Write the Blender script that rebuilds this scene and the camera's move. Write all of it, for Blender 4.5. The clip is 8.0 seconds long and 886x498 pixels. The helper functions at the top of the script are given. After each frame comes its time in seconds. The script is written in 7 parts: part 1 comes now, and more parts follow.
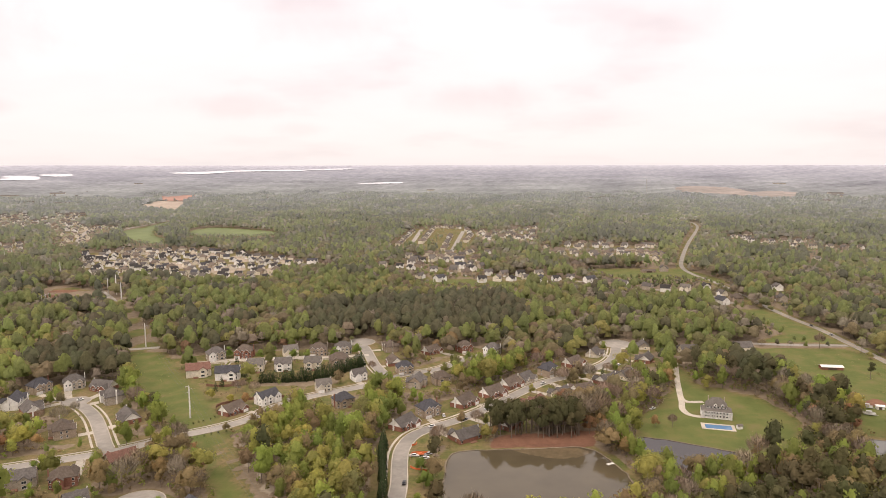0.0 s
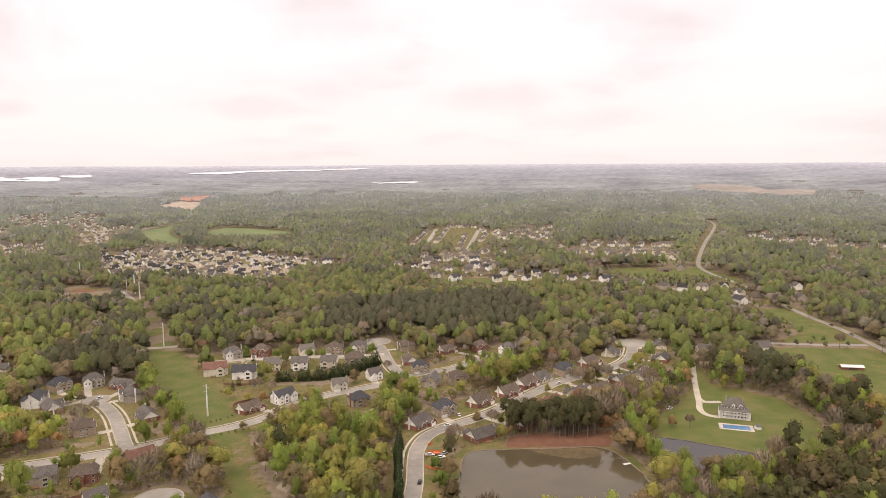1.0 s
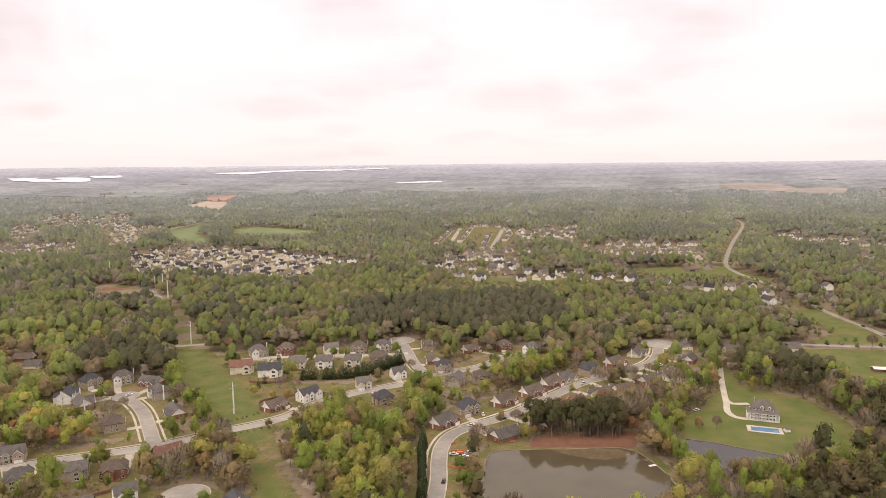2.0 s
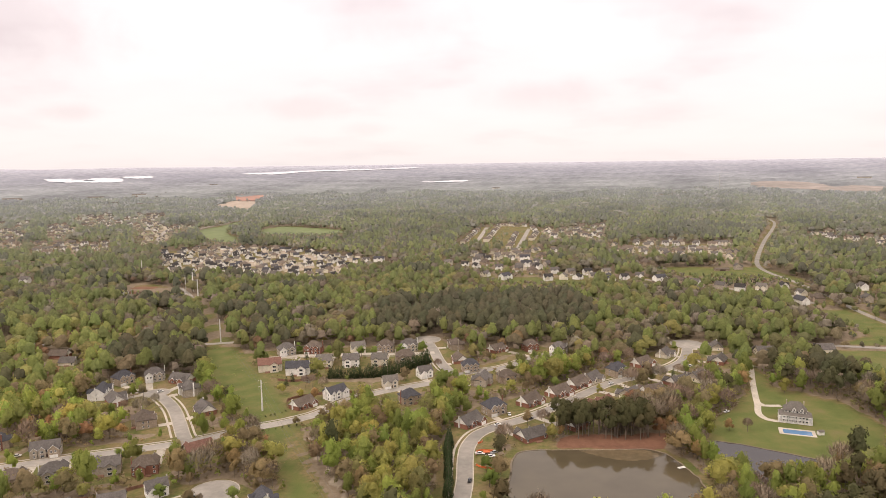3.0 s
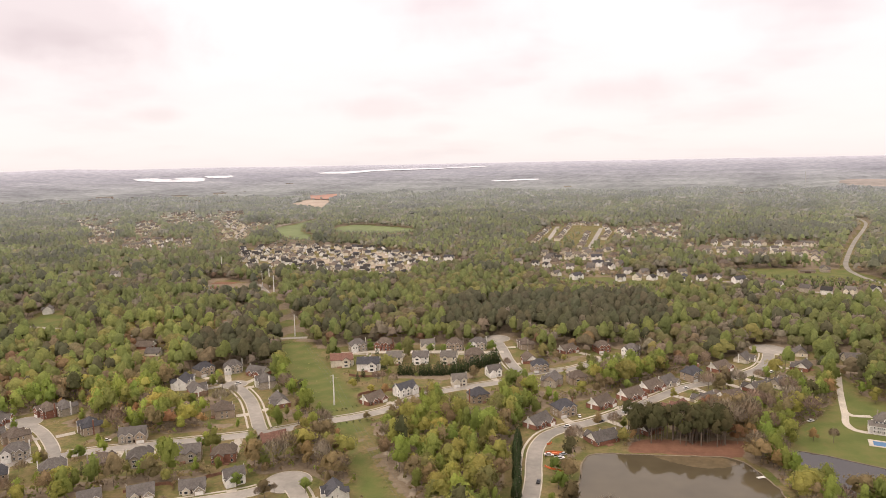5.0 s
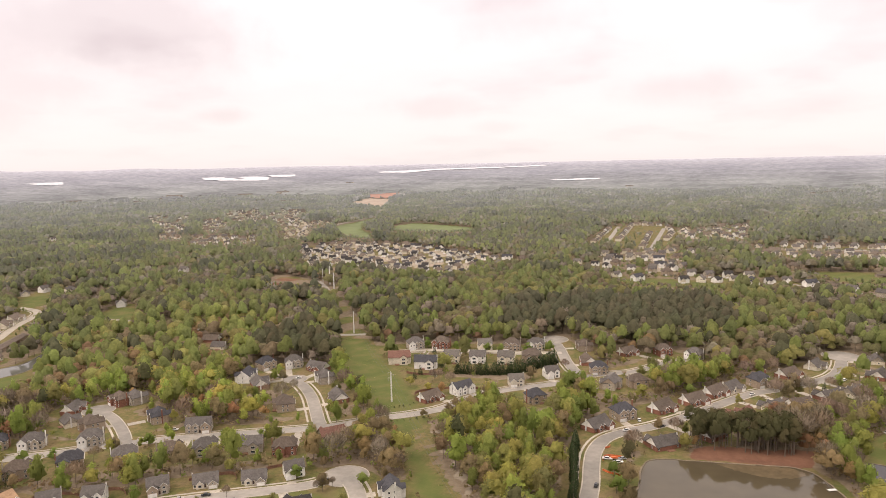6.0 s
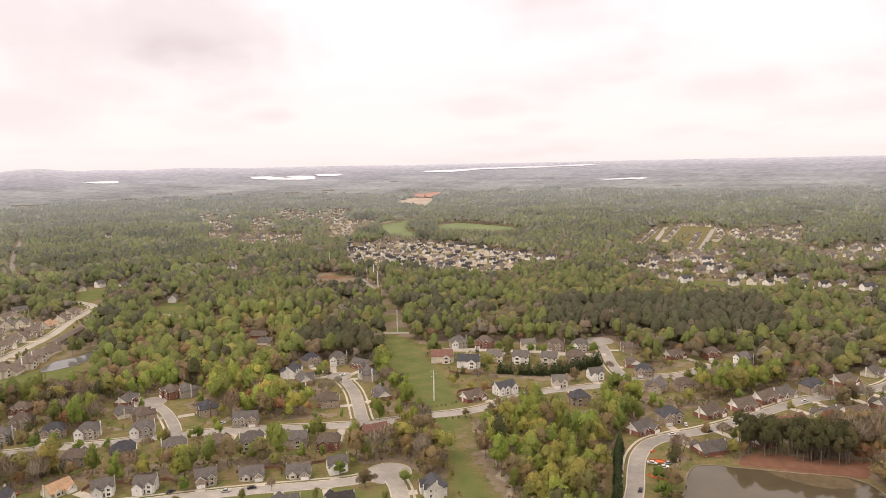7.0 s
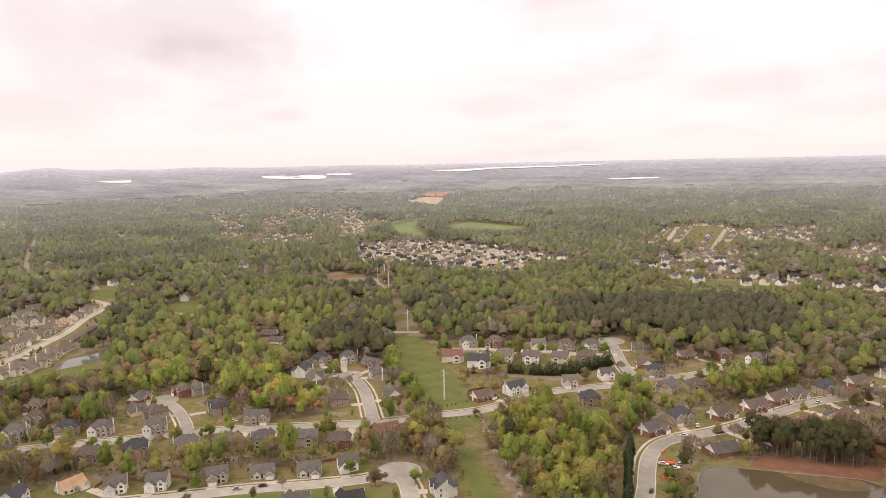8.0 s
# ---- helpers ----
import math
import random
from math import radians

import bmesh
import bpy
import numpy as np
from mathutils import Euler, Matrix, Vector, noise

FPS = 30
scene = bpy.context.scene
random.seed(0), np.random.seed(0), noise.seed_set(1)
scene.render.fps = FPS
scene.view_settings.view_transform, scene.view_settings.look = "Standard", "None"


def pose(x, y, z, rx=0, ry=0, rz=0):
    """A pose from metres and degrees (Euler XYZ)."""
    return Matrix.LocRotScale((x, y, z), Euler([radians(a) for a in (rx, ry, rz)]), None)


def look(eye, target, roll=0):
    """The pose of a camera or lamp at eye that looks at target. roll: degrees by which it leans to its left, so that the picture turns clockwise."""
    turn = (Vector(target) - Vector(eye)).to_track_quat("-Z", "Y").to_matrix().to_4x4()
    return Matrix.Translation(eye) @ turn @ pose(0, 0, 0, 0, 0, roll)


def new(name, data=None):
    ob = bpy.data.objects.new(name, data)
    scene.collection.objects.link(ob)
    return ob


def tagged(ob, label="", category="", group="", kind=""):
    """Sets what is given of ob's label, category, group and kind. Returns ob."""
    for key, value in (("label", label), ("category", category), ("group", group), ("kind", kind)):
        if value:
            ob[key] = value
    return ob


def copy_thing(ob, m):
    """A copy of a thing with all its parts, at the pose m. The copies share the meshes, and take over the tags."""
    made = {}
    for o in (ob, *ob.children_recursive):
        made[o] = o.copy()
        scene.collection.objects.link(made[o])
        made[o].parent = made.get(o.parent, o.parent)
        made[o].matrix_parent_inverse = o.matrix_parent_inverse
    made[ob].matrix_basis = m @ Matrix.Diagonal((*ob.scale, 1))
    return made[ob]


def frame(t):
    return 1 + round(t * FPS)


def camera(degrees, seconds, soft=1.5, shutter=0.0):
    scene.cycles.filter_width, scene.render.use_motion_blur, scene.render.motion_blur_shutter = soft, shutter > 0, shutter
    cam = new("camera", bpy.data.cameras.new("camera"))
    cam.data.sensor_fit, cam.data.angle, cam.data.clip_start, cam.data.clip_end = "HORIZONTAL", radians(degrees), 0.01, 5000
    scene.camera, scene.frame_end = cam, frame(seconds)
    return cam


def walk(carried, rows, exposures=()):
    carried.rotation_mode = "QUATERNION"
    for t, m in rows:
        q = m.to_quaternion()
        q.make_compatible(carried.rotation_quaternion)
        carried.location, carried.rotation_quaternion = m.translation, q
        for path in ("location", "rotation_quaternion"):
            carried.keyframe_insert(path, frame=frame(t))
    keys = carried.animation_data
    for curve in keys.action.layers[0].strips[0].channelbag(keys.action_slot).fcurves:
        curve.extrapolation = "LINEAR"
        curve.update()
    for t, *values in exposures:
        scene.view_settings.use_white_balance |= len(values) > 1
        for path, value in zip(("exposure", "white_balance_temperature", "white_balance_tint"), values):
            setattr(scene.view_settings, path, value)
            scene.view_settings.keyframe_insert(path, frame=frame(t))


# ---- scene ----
# A hovering eye 160 m over a wooded suburb: it only turns, slowly to the left.
EYE = 160.0
cam = camera(65.74, 8.0, soft=0.7)
TURNS = [
    (0.0, 0.00, -7.07, 0.07), (0.5, 0.59, -7.09, 0.23), (1.0, 1.24, -7.12, 0.35), (1.5, 2.18, -7.14, 0.43),
    (3.0, 5.40, -7.19, 0.83), (3.5, 6.48, -7.21, 0.89), (4.0, 7.58, -7.22, 0.99), (4.5, 9.25, -7.21, 1.07),
    (6.0, 16.13, -7.18, 1.19), (6.5, 18.69, -7.16, 1.21), (7.0, 19.80, -7.16, 1.19), (7.5, 20.34, -7.18, 1.17), (8.0, 20.69, -7.19, 1.19),
]
walk(cam, [(t, pose(0, 0, EYE, 90 + pitch, roll, yaw)) for t, yaw, pitch, roll in TURNS], [(0.0, 0.0, 7600, 17.5), (8.0, 0.0, 7600, 17.5)])

# ---- world and sun: a bright, thin overcast ----
SUN_UP, SUN_ROUND = radians(48), radians(-138)
sky = bpy.data.worlds.new("overcast_sky")
scene.world = sky
sky.use_nodes = True
nt = sky.node_tree
nt.nodes.clear()


def node(tree, kind, **values):
    n = tree.nodes.new(kind)
    for key, value in values.items():
        n.inputs[key].default_value = value
    return n


def ramp(tree, stops, source):
    n = tree.nodes.new("ShaderNodeValToRGB")
    while len(n.color_ramp.elements) < len(stops):
        n.color_ramp.elements.new(0.5)
    for e, (at, c) in zip(n.color_ramp.elements, stops):
        e.position, e.color = at, (*c, 1)
    tree.links.new(source, n.inputs[0])
    return n.outputs[0]


def mix(tree, fac, a, b, how="MIX"):
    n = tree.nodes.new("ShaderNodeMix")
    n.data_type, n.blend_type = "RGBA", how
    for socket, value in ((n.inputs[0], fac), (n.inputs[6], a), (n.inputs[7], b)):
        if isinstance(value, bpy.types.NodeSocket):
            tree.links.new(value, socket)
        else:
            socket.default_value = value if isinstance(value, (int, float)) else (*value, 1)
    return n.outputs[2]


def maths(tree, how, a, b=0.0):
    n = tree.nodes.new("ShaderNodeMath")
    n.operation = how
    for socket, value in zip(n.inputs, (a, b)):
        if isinstance(value, bpy.types.NodeSocket):
            tree.links.new(value, socket)
        else:
            socket.default_value = value
    return n.outputs[0]


blue = nt.nodes.new("ShaderNodeTexSky")
blue.sky_type, blue.sun_disc, blue.sun_elevation, blue.sun_rotation = "NISHITA", False, SUN_UP, SUN_ROUND
coord = nt.nodes.new("ShaderNodeTexCoord")
split = nt.nodes.new("ShaderNodeSeparateXYZ")
nt.links.new(coord.outputs["Generated"], split.inputs[0])
height = maths(nt, "MAXIMUM", split.outputs[2], 0.0)
flat = maths(nt, "ADD", height, 0.2)
plane = nt.nodes.new("ShaderNodeCombineXYZ")
nt.links.new(maths(nt, "DIVIDE", split.outputs[0], flat), plane.inputs[0])
nt.links.new(maths(nt, "DIVIDE", split.outputs[1], flat), plane.inputs[1])
clouds = node(nt, "ShaderNodeTexNoise", Scale=1.0, Detail=4.0, Roughness=0.5)
nt.links.new(plane.outputs[0], clouds.inputs["Vector"])
veil = ramp(nt, [(0.27, (0.80, 0.765, 0.79)), (0.38, (0.93, 0.905, 0.915)), (0.47, (1.02, 1.01, 1.01)), (0.6, (1.06, 1.05, 1.05))], clouds.outputs[0])
# an overcast sky is about twice as bright overhead as at the horizon
glow = ramp(nt, [(0.0, (0.93, 0.96, 1.03)), (0.03, (0.975, 1.005, 1.08)), (0.10, (0.985, 1.01, 1.105)), (0.32, (1.07, 1.1, 1.23)), (1.0, (2.0, 1.99, 1.94))], height)
# single darker clouds: bearing, elevation, half width, half height (degrees), depth
bearing = maths(nt, "MULTIPLY", maths(nt, "ARCTAN2", split.outputs[0], split.outputs[1]), 57.2958)
rising = maths(nt, "MULTIPLY", maths(nt, "ARCSINE", split.outputs[2]), 57.2958)
fluff = node(nt, "ShaderNodeTexNoise", Scale=9.0, Detail=5.0, Roughness=0.55)
nt.links.new(coord.outputs["Generated"], fluff.inputs["Vector"])
shade = 0.0
for az, el, wide, high, depth in ((-41.7, 9.8, 15.0, 4.6, 0.75), (-51.0, 4.2, 5.0, 1.7, 0.7), (-46.0, 6.0, 6.0, 1.8, 0.6), (-33.4, 4.0, 2.8, 0.8, 0.7), (-17.1, 4.5, 4.2, 1.0, 0.6),
                                  (3.6, 5.4, 5.5, 1.4, 0.6), (-11.4, 2.8, 2.2, 0.6, 0.5), (-8.3, 10.9, 6.0, 2.4, 0.45), (29.2, 2.6, 3.4, 0.9, 0.5), (17.0, 11.0, 7.0, 2.5, 0.35)):
    dx = maths(nt, "DIVIDE", maths(nt, "SUBTRACT", bearing, az), wide)
    dy = maths(nt, "DIVIDE", maths(nt, "SUBTRACT", rising, el), high)
    far_ = maths(nt, "SQRT", maths(nt, "ADD", maths(nt, "MULTIPLY", dx, dx), maths(nt, "MULTIPLY", dy, dy)))
    edge = maths(nt, "ADD", far_, maths(nt, "MULTIPLY", maths(nt, "SUBTRACT", fluff.outputs[0], 0.5), 2.2))
    body = nt.nodes.new("ShaderNodeMapRange")
    body.interpolation_type = "SMOOTHSTEP"
    for k, value in enumerate((1.25, 0.1, 0.0, depth), 1):
        body.inputs[k].default_value = value
    nt.links.new(edge, body.inputs[0])
    shade = maths(nt, "MAXIMUM", body.outputs[0], shade)
veil = mix(nt, shade, veil, mix(nt, 1.0, veil, (0.80, 0.765, 0.775), "MULTIPLY"))
veil = mix(nt, ramp(nt, [(0.0, (0.35, 0.35, 0.35)), (0.16, (1, 1, 1))], height), (1.0, 0.985, 0.985), veil)
overcast = mix(nt, 1.0, veil, glow, "MULTIPLY")
thin = mix(nt, 1.0, blue.outputs[0], (0.10, 0.10, 0.10), "MULTIPLY")
both = mix(nt, 0.95, thin, overcast)
back = node(nt, "ShaderNodeBackground", Strength=1.0)
nt.links.new(both, back.inputs[0])
out = nt.nodes.new("ShaderNodeOutputWorld")
nt.links.new(back.outputs[0], out.inputs[0])

sun = new("sun", bpy.data.lights.new("sun", "SUN"))
sun.data.energy, sun.data.angle, sun.data.color = 1.25, radians(34), (1.0, 0.96, 0.9)
sun.matrix_world = look((0, 0, 0), (-math.sin(SUN_ROUND) * math.cos(SUN_UP), -math.cos(SUN_ROUND) * math.cos(SUN_UP), -math.sin(SUN_UP)))


# ---- materials ----
def material(name, rough=0.8, gloss=0.3):
    m = bpy.data.materials.new(name)
    m.use_nodes = True
    t = m.node_tree
    b = t.nodes["Principled BSDF"]
    b.inputs["Roughness"].default_value = rough
    b.inputs["Specular IOR Level"].default_value = gloss
    return m, t, b


def place(t):
    return t.nodes.new("ShaderNodeTexCoord").outputs["Object"]


def speckle(t, scale, detail=4.0, where=None):
    n = node(t, "ShaderNodeTexNoise", Scale=scale, Detail=detail, Roughness=0.6)
    t.links.new(where or place(t), n.inputs["Vector"])
    return n.outputs[0]


def surface(name, dark, light, fine=1.5, broad=0.12, rough=0.8, gloss=0.3, bump=0.25, vary=0.12):
    """Two scales of variation, a little relief, and a shade of its own for each object."""
    m, t, b = material(name, rough, gloss)
    a = ramp(t, [(0.3, dark), (0.7, light)], speckle(t, fine))
    wide = ramp(t, [(0.35, (0.8, 0.8, 0.8)), (0.65, (1.12, 1.1, 1.08))], speckle(t, broad))
    colour = mix(t, 1.0, a, wide, "MULTIPLY")
    info = t.nodes.new("ShaderNodeObjectInfo")
    own = ramp(t, [(0, (1 - vary,) * 3), (1, (1 + vary,) * 3)], info.outputs["Random"])
    t.links.new(mix(t, 1.0, colour, own, "MULTIPLY"), b.inputs["Base Color"])
    bm = node(t, "ShaderNodeBump", Strength=bump, Distance=0.1)
    t.links.new(speckle(t, fine * 3), bm.inputs["Height"])
    t.links.new(bm.outputs[0], b.inputs["Normal"])
    return m


def courses(name, dark, light, size, rough=0.85, low=0.75):
    """Rows of shingles, boards or bricks, told by shadow lines painted into the colour."""
    m, t, b = material(name, rough, 0.25)
    where = place(t)
    a = ramp(t, [(0.3, dark), (0.7, light)], speckle(t, 0.9, 6, where))
    s = t.nodes.new("ShaderNodeSeparateXYZ")
    t.links.new(where, s.inputs[0])
    line = maths(t, "FRACT", maths(t, "DIVIDE", s.outputs[2], size))
    rows = ramp(t, [(0.0, (low,) * 3), (0.18, (1, 1, 1)), (1.0, (1.05, 1.05, 1.05))], line)
    wide = ramp(t, [(0.3, (0.82, 0.8, 0.78)), (0.7, (1.1, 1.1, 1.1))], speckle(t, 0.25, 3, where))
    info = t.nodes.new("ShaderNodeObjectInfo")
    own = ramp(t, [(0, (0.88, 0.88, 0.88)), (1, (1.12, 1.12, 1.12))], info.outputs["Random"])
    colour = mix(t, 1.0, mix(t, 1.0, mix(t, 1.0, a, rows, "MULTIPLY"), wide, "MULTIPLY"), own, "MULTIPLY")
    t.links.new(colour, b.inputs["Base Color"])
    bm = node(t, "ShaderNodeBump", Strength=0.4, Distance=0.04)
    t.links.new(line, bm.inputs["Height"])
    t.links.new(bm.outputs[0], b.inputs["Normal"])
    return m


def foliage(name, rough=0.7, through_light=0.42, grain=0.55):
    """The tint is that of the species and of the single tree, with painted haze far off; leaves vary about it."""
    m, t, b = material(name, rough, 0.2)
    a = t.nodes.new("ShaderNodeAttribute")
    a.attribute_name = "tint"
    g = t.nodes.new("ShaderNodeNewGeometry")
    leaf = ramp(t, [(0, (0.9, 0.91, 0.89)), (1, (1.1, 1.09, 1.08))], g.outputs["Random Per Island"])
    colour = mix(t, 1.0, a.outputs["Color"], leaf, "MULTIPLY")
    where = place(t)
    clumps = ramp(t, [(0.32, (0.84, 0.85, 0.83)), (0.68, (1.22, 1.2, 1.18))], speckle(t, grain, 6, where))
    colour = mix(t, 1.0, colour, clumps, "MULTIPLY")
    rough_ = node(t, "ShaderNodeBump", Strength=0.7, Distance=0.8)
    t.links.new(speckle(t, grain * 1.3, 5, where), rough_.inputs["Height"])
    t.links.new(rough_.outputs[0], b.inputs["Normal"])
    t.links.new(colour, b.inputs["Base Color"])
    b.inputs["Specular IOR Level"].default_value = 0.06
    thin = t.nodes.new("ShaderNodeBsdfTranslucent")
    t.links.new(colour, thin.inputs["Color"])
    both = node(t, "ShaderNodeMixShader", Fac=through_light)
    t.links.new(b.outputs[0], both.inputs[1])
    t.links.new(thin.outputs[0], both.inputs[2])
    t.links.new(both.outputs[0], t.nodes["Material Output"].inputs["Surface"])
    return m


ASPHALT = surface("worn_asphalt", (0.25, 0.232, 0.21), (0.31, 0.29, 0.265), 0.3, 0.05, 0.85, 0.25, 0.08)
CONCRETE = surface("pale_concrete", (0.32, 0.29, 0.245), (0.46, 0.42, 0.365), 0.9, 0.08)
BARK = surface("bark", (0.13, 0.105, 0.083), (0.24, 0.2, 0.165), 2.0, 0.2)
LEAF = foliage("leaves", 0.7, 0.55)
NEEDLE = foliage("needles", 0.9, 0.35)
FARLEAF = foliage("far_canopy", 0.95, 0.1, 0.03)
TWIG = foliage("bare_twigs", 0.9, 0.2)
STEEL = surface("galvanised_steel", (0.42, 0.42, 0.41), (0.6, 0.59, 0.57), 2.0, 0.3, 0.5, 0.5)
POLESTEEL = surface("pale_pole_steel", (0.6, 0.59, 0.57), (0.74, 0.73, 0.71), 2.0, 0.3, 0.5, 0.4)
CABLE = surface("weathered_cable", (0.1, 0.1, 0.1), (0.16, 0.16, 0.16), 2.0, 0.3)
WOODPOLE = surface("weathered_pole", (0.3, 0.28, 0.25), (0.45, 0.42, 0.38), 2.0, 0.3)
WHITE = courses("white_siding", (0.66, 0.65, 0.62), (0.8, 0.79, 0.76), 0.22, 0.6, 0.88)
CREAM = courses("cream_siding", (0.56, 0.51, 0.42), (0.7, 0.65, 0.55), 0.22, 0.6, 0.88)
TAN = courses("tan_brick", (0.27, 0.21, 0.16), (0.4, 0.33, 0.26), 0.3)
REDBRICK = courses("red_brick", (0.19, 0.085, 0.06), (0.3, 0.14, 0.1), 0.3)
STONE = courses("grey_stone", (0.28, 0.245, 0.2), (0.44, 0.39, 0.33), 0.5)
TRIM = surface("white_trim", (0.68, 0.67, 0.65), (0.8, 0.79, 0.77), 2.0, 0.3, 0.5, 0.4)
GREYROOF = courses("grey_shingles", (0.08, 0.072, 0.068), (0.138, 0.125, 0.118), 0.35)
SLATEROOF = courses("slate_blue_shingles", (0.042, 0.042, 0.049), (0.078, 0.078, 0.088), 0.35)
BROWNROOF = courses("brown_shingles", (0.085, 0.066, 0.054), (0.145, 0.116, 0.096), 0.35)
PALEROOF = courses("weathered_shingles", (0.105, 0.095, 0.086), (0.165, 0.15, 0.135), 0.35)
RUSTROOF = courses("rust_brown_shingles", (0.14, 0.07, 0.055), (0.21, 0.115, 0.09), 0.35)
ORANGEROOF = courses("tan_orange_shingles", (0.3, 0.19, 0.12), (0.42, 0.28, 0.18), 0.35)
DARKROOF = courses("charcoal_shingles", (0.028, 0.026, 0.026), (0.055, 0.051, 0.05), 0.35)
TERRACEROOF = courses("sandy_shingles", (0.125, 0.1, 0.082), (0.195, 0.16, 0.132), 0.35)
DOORPAINT = surface("dark_door_paint", (0.06, 0.035, 0.03), (0.1, 0.06, 0.05), 2, 0.3, 0.5)
FENCEWOOD = surface("stained_fence", (0.16, 0.08, 0.055), (0.25, 0.14, 0.1), 1.2, 0.2)
STONEBANK = surface("stone_edging", (0.14, 0.11, 0.08), (0.24, 0.2, 0.155), 0.8, 0.15, 0.9, 0.2, 0.6)
ORANGE = surface("orange_barrier", (0.55, 0.12, 0.04), (0.7, 0.18, 0.07), 2, 0.3, 0.6)
RUBBER = surface("tyre_rubber", (0.02, 0.02, 0.02), (0.035, 0.035, 0.035), 3, 0.5)
GLASS, _t, _b = material("window_glass", 0.08, 0.5)
_b.inputs["Base Color"].default_value = (0.03, 0.035, 0.04, 1)


def water(name, colour, rough=0.04):
    m, t, b = material(name, rough, 0.5)
    b.inputs["IOR"].default_value = 1.33
    c = ramp(t, [(0.3, [0.8 * v for v in colour]), (0.7, [1.15 * v for v in colour])], speckle(t, 0.03, 3))
    t.links.new(c, b.inputs["Base Color"])
    bm = node(t, "ShaderNodeBump", Strength=0.02, Distance=0.05)
    t.links.new(speckle(t, 0.6, 3), bm.inputs["Height"])
    t.links.new(bm.outputs[0], b.inputs["Normal"])
    return m


MUDWATER = water("muddy_water", (0.082, 0.066, 0.042), 0.02)
DARKWATER = water("dark_water", (0.035, 0.03, 0.03), 0.02)
# the sky's reflection is put into the far lakes' base colour
LAKEWATER = water("sky_painted_lake_water", (0.62, 0.64, 0.68), 0.2)
PALEWATER = water("grey_water", (0.13, 0.13, 0.12), 0.1)
POOLWATER = water("pool_water", (0.09, 0.19, 0.33))
SHOAL = surface("wet_mud_shoal", (0.11, 0.083, 0.05), (0.15, 0.115, 0.072), 0.25, 0.06, 0.2, 0.5, 0.08)
FIELDGRASS = surface("spring_meadow", (0.108, 0.142, 0.056), (0.155, 0.185, 0.08), 0.05, 0.006)
REDSOIL = surface("graded_red_clay", (0.27, 0.15, 0.12), (0.35, 0.21, 0.17), 0.03, 0.006)
TANSOIL = surface("graded_tan_soil", (0.26, 0.21, 0.17), (0.37, 0.31, 0.26), 0.03, 0.006)
QUARRYSOIL = surface("pinkish_quarry_floor", (0.2, 0.175, 0.16), (0.3, 0.265, 0.245), 0.02, 0.004)
PAINTS = [surface(n, d, l, 2, 0.4, 0.3, 0.5) for n, d, l in (
    ("white_car_paint", (0.62, 0.62, 0.61), (0.72, 0.72, 0.71)), ("black_car_paint", (0.02, 0.02, 0.022), (0.035, 0.035, 0.04)),
    ("red_car_paint", (0.3, 0.04, 0.03), (0.4, 0.06, 0.04)), ("silver_car_paint", (0.3, 0.31, 0.32), (0.4, 0.41, 0.42)))]

GROUND, _t, _b = material("ground_cover", 0.95, 0.15)
_w = place(_t)
_litter = ramp(_t, [(0.25, (0.135, 0.103, 0.073)), (0.5, (0.19, 0.147, 0.105)), (0.75, (0.25, 0.2, 0.148))], speckle(_t, 0.25, 6, _w))
_grass = ramp(_t, [(0.3, (0.085, 0.108, 0.034)), (0.43, (0.135, 0.132, 0.052)), (0.54, (0.19, 0.152, 0.078)), (0.7, (0.21, 0.152, 0.095))], speckle(_t, 0.07, 8, _w))
_grass = mix(_t, 1.0, _grass, ramp(_t, [(0.3, (0.62, 0.66, 0.6)), (0.7, (1.1, 1.05, 0.98))], speckle(_t, 0.45, 7, _w)), "MULTIPLY")
_dirt = ramp(_t, [(0.3, (0.26, 0.215, 0.168)), (0.7, (0.38, 0.325, 0.262))], speckle(_t, 0.08, 6, _w))
_red = ramp(_t, [(0.3, (0.125, 0.062, 0.042)), (0.7, (0.23, 0.118, 0.078))], speckle(_t, 0.1, 6, _w))
# distance haze painted as ground colours, bluer at the horizon
_far_haze = ramp(_t, [(0.36, (0.13, 0.145, 0.105)), (0.5, (0.185, 0.20, 0.155)), (0.66, (0.26, 0.26, 0.215))], speckle(_t, 0.007, 9, _w))
_horizon_haze = ramp(_t, [(0.38, (0.14, 0.157, 0.17)), (0.5, (0.19, 0.207, 0.22)), (0.66, (0.26, 0.272, 0.285))], speckle(_t, 0.004, 8, _w))
_a = _t.nodes.new("ShaderNodeAttribute")
_a.attribute_name = "cover"
_s = _t.nodes.new("ShaderNodeSeparateColor")
_t.links.new(_a.outputs["Color"], _s.inputs[0])


def _ragged(weight):
    """Cover changes along a ragged line, not a straight one."""
    return ramp(_t, [(0.42, (0, 0, 0)), (0.58, (1, 1, 1))], maths(_t, "ADD", weight, maths(_t, "MULTIPLY", maths(_t, "SUBTRACT", speckle(_t, 0.12, 5, _w), 0.5), 0.7)))


_lush = ramp(_t, [(0.3, (0.08, 0.1, 0.03)), (0.47, (0.1, 0.118, 0.037)), (0.58, (0.126, 0.126, 0.045)), (0.72, (0.15, 0.126, 0.06))], speckle(_t, 0.06, 10, _w))
_grass = mix(_t, maths(_t, "MINIMUM", maths(_t, "MAXIMUM", maths(_t, "SUBTRACT", _s.outputs[0], 1.0), 0.0), 1.0), _grass, _lush)
_c = mix(_t, maths(_t, "MINIMUM", maths(_t, "MULTIPLY", _a.outputs["Alpha"], 2.5), 1.0), _litter, mix(_t, _a.outputs["Alpha"], _far_haze, _horizon_haze))
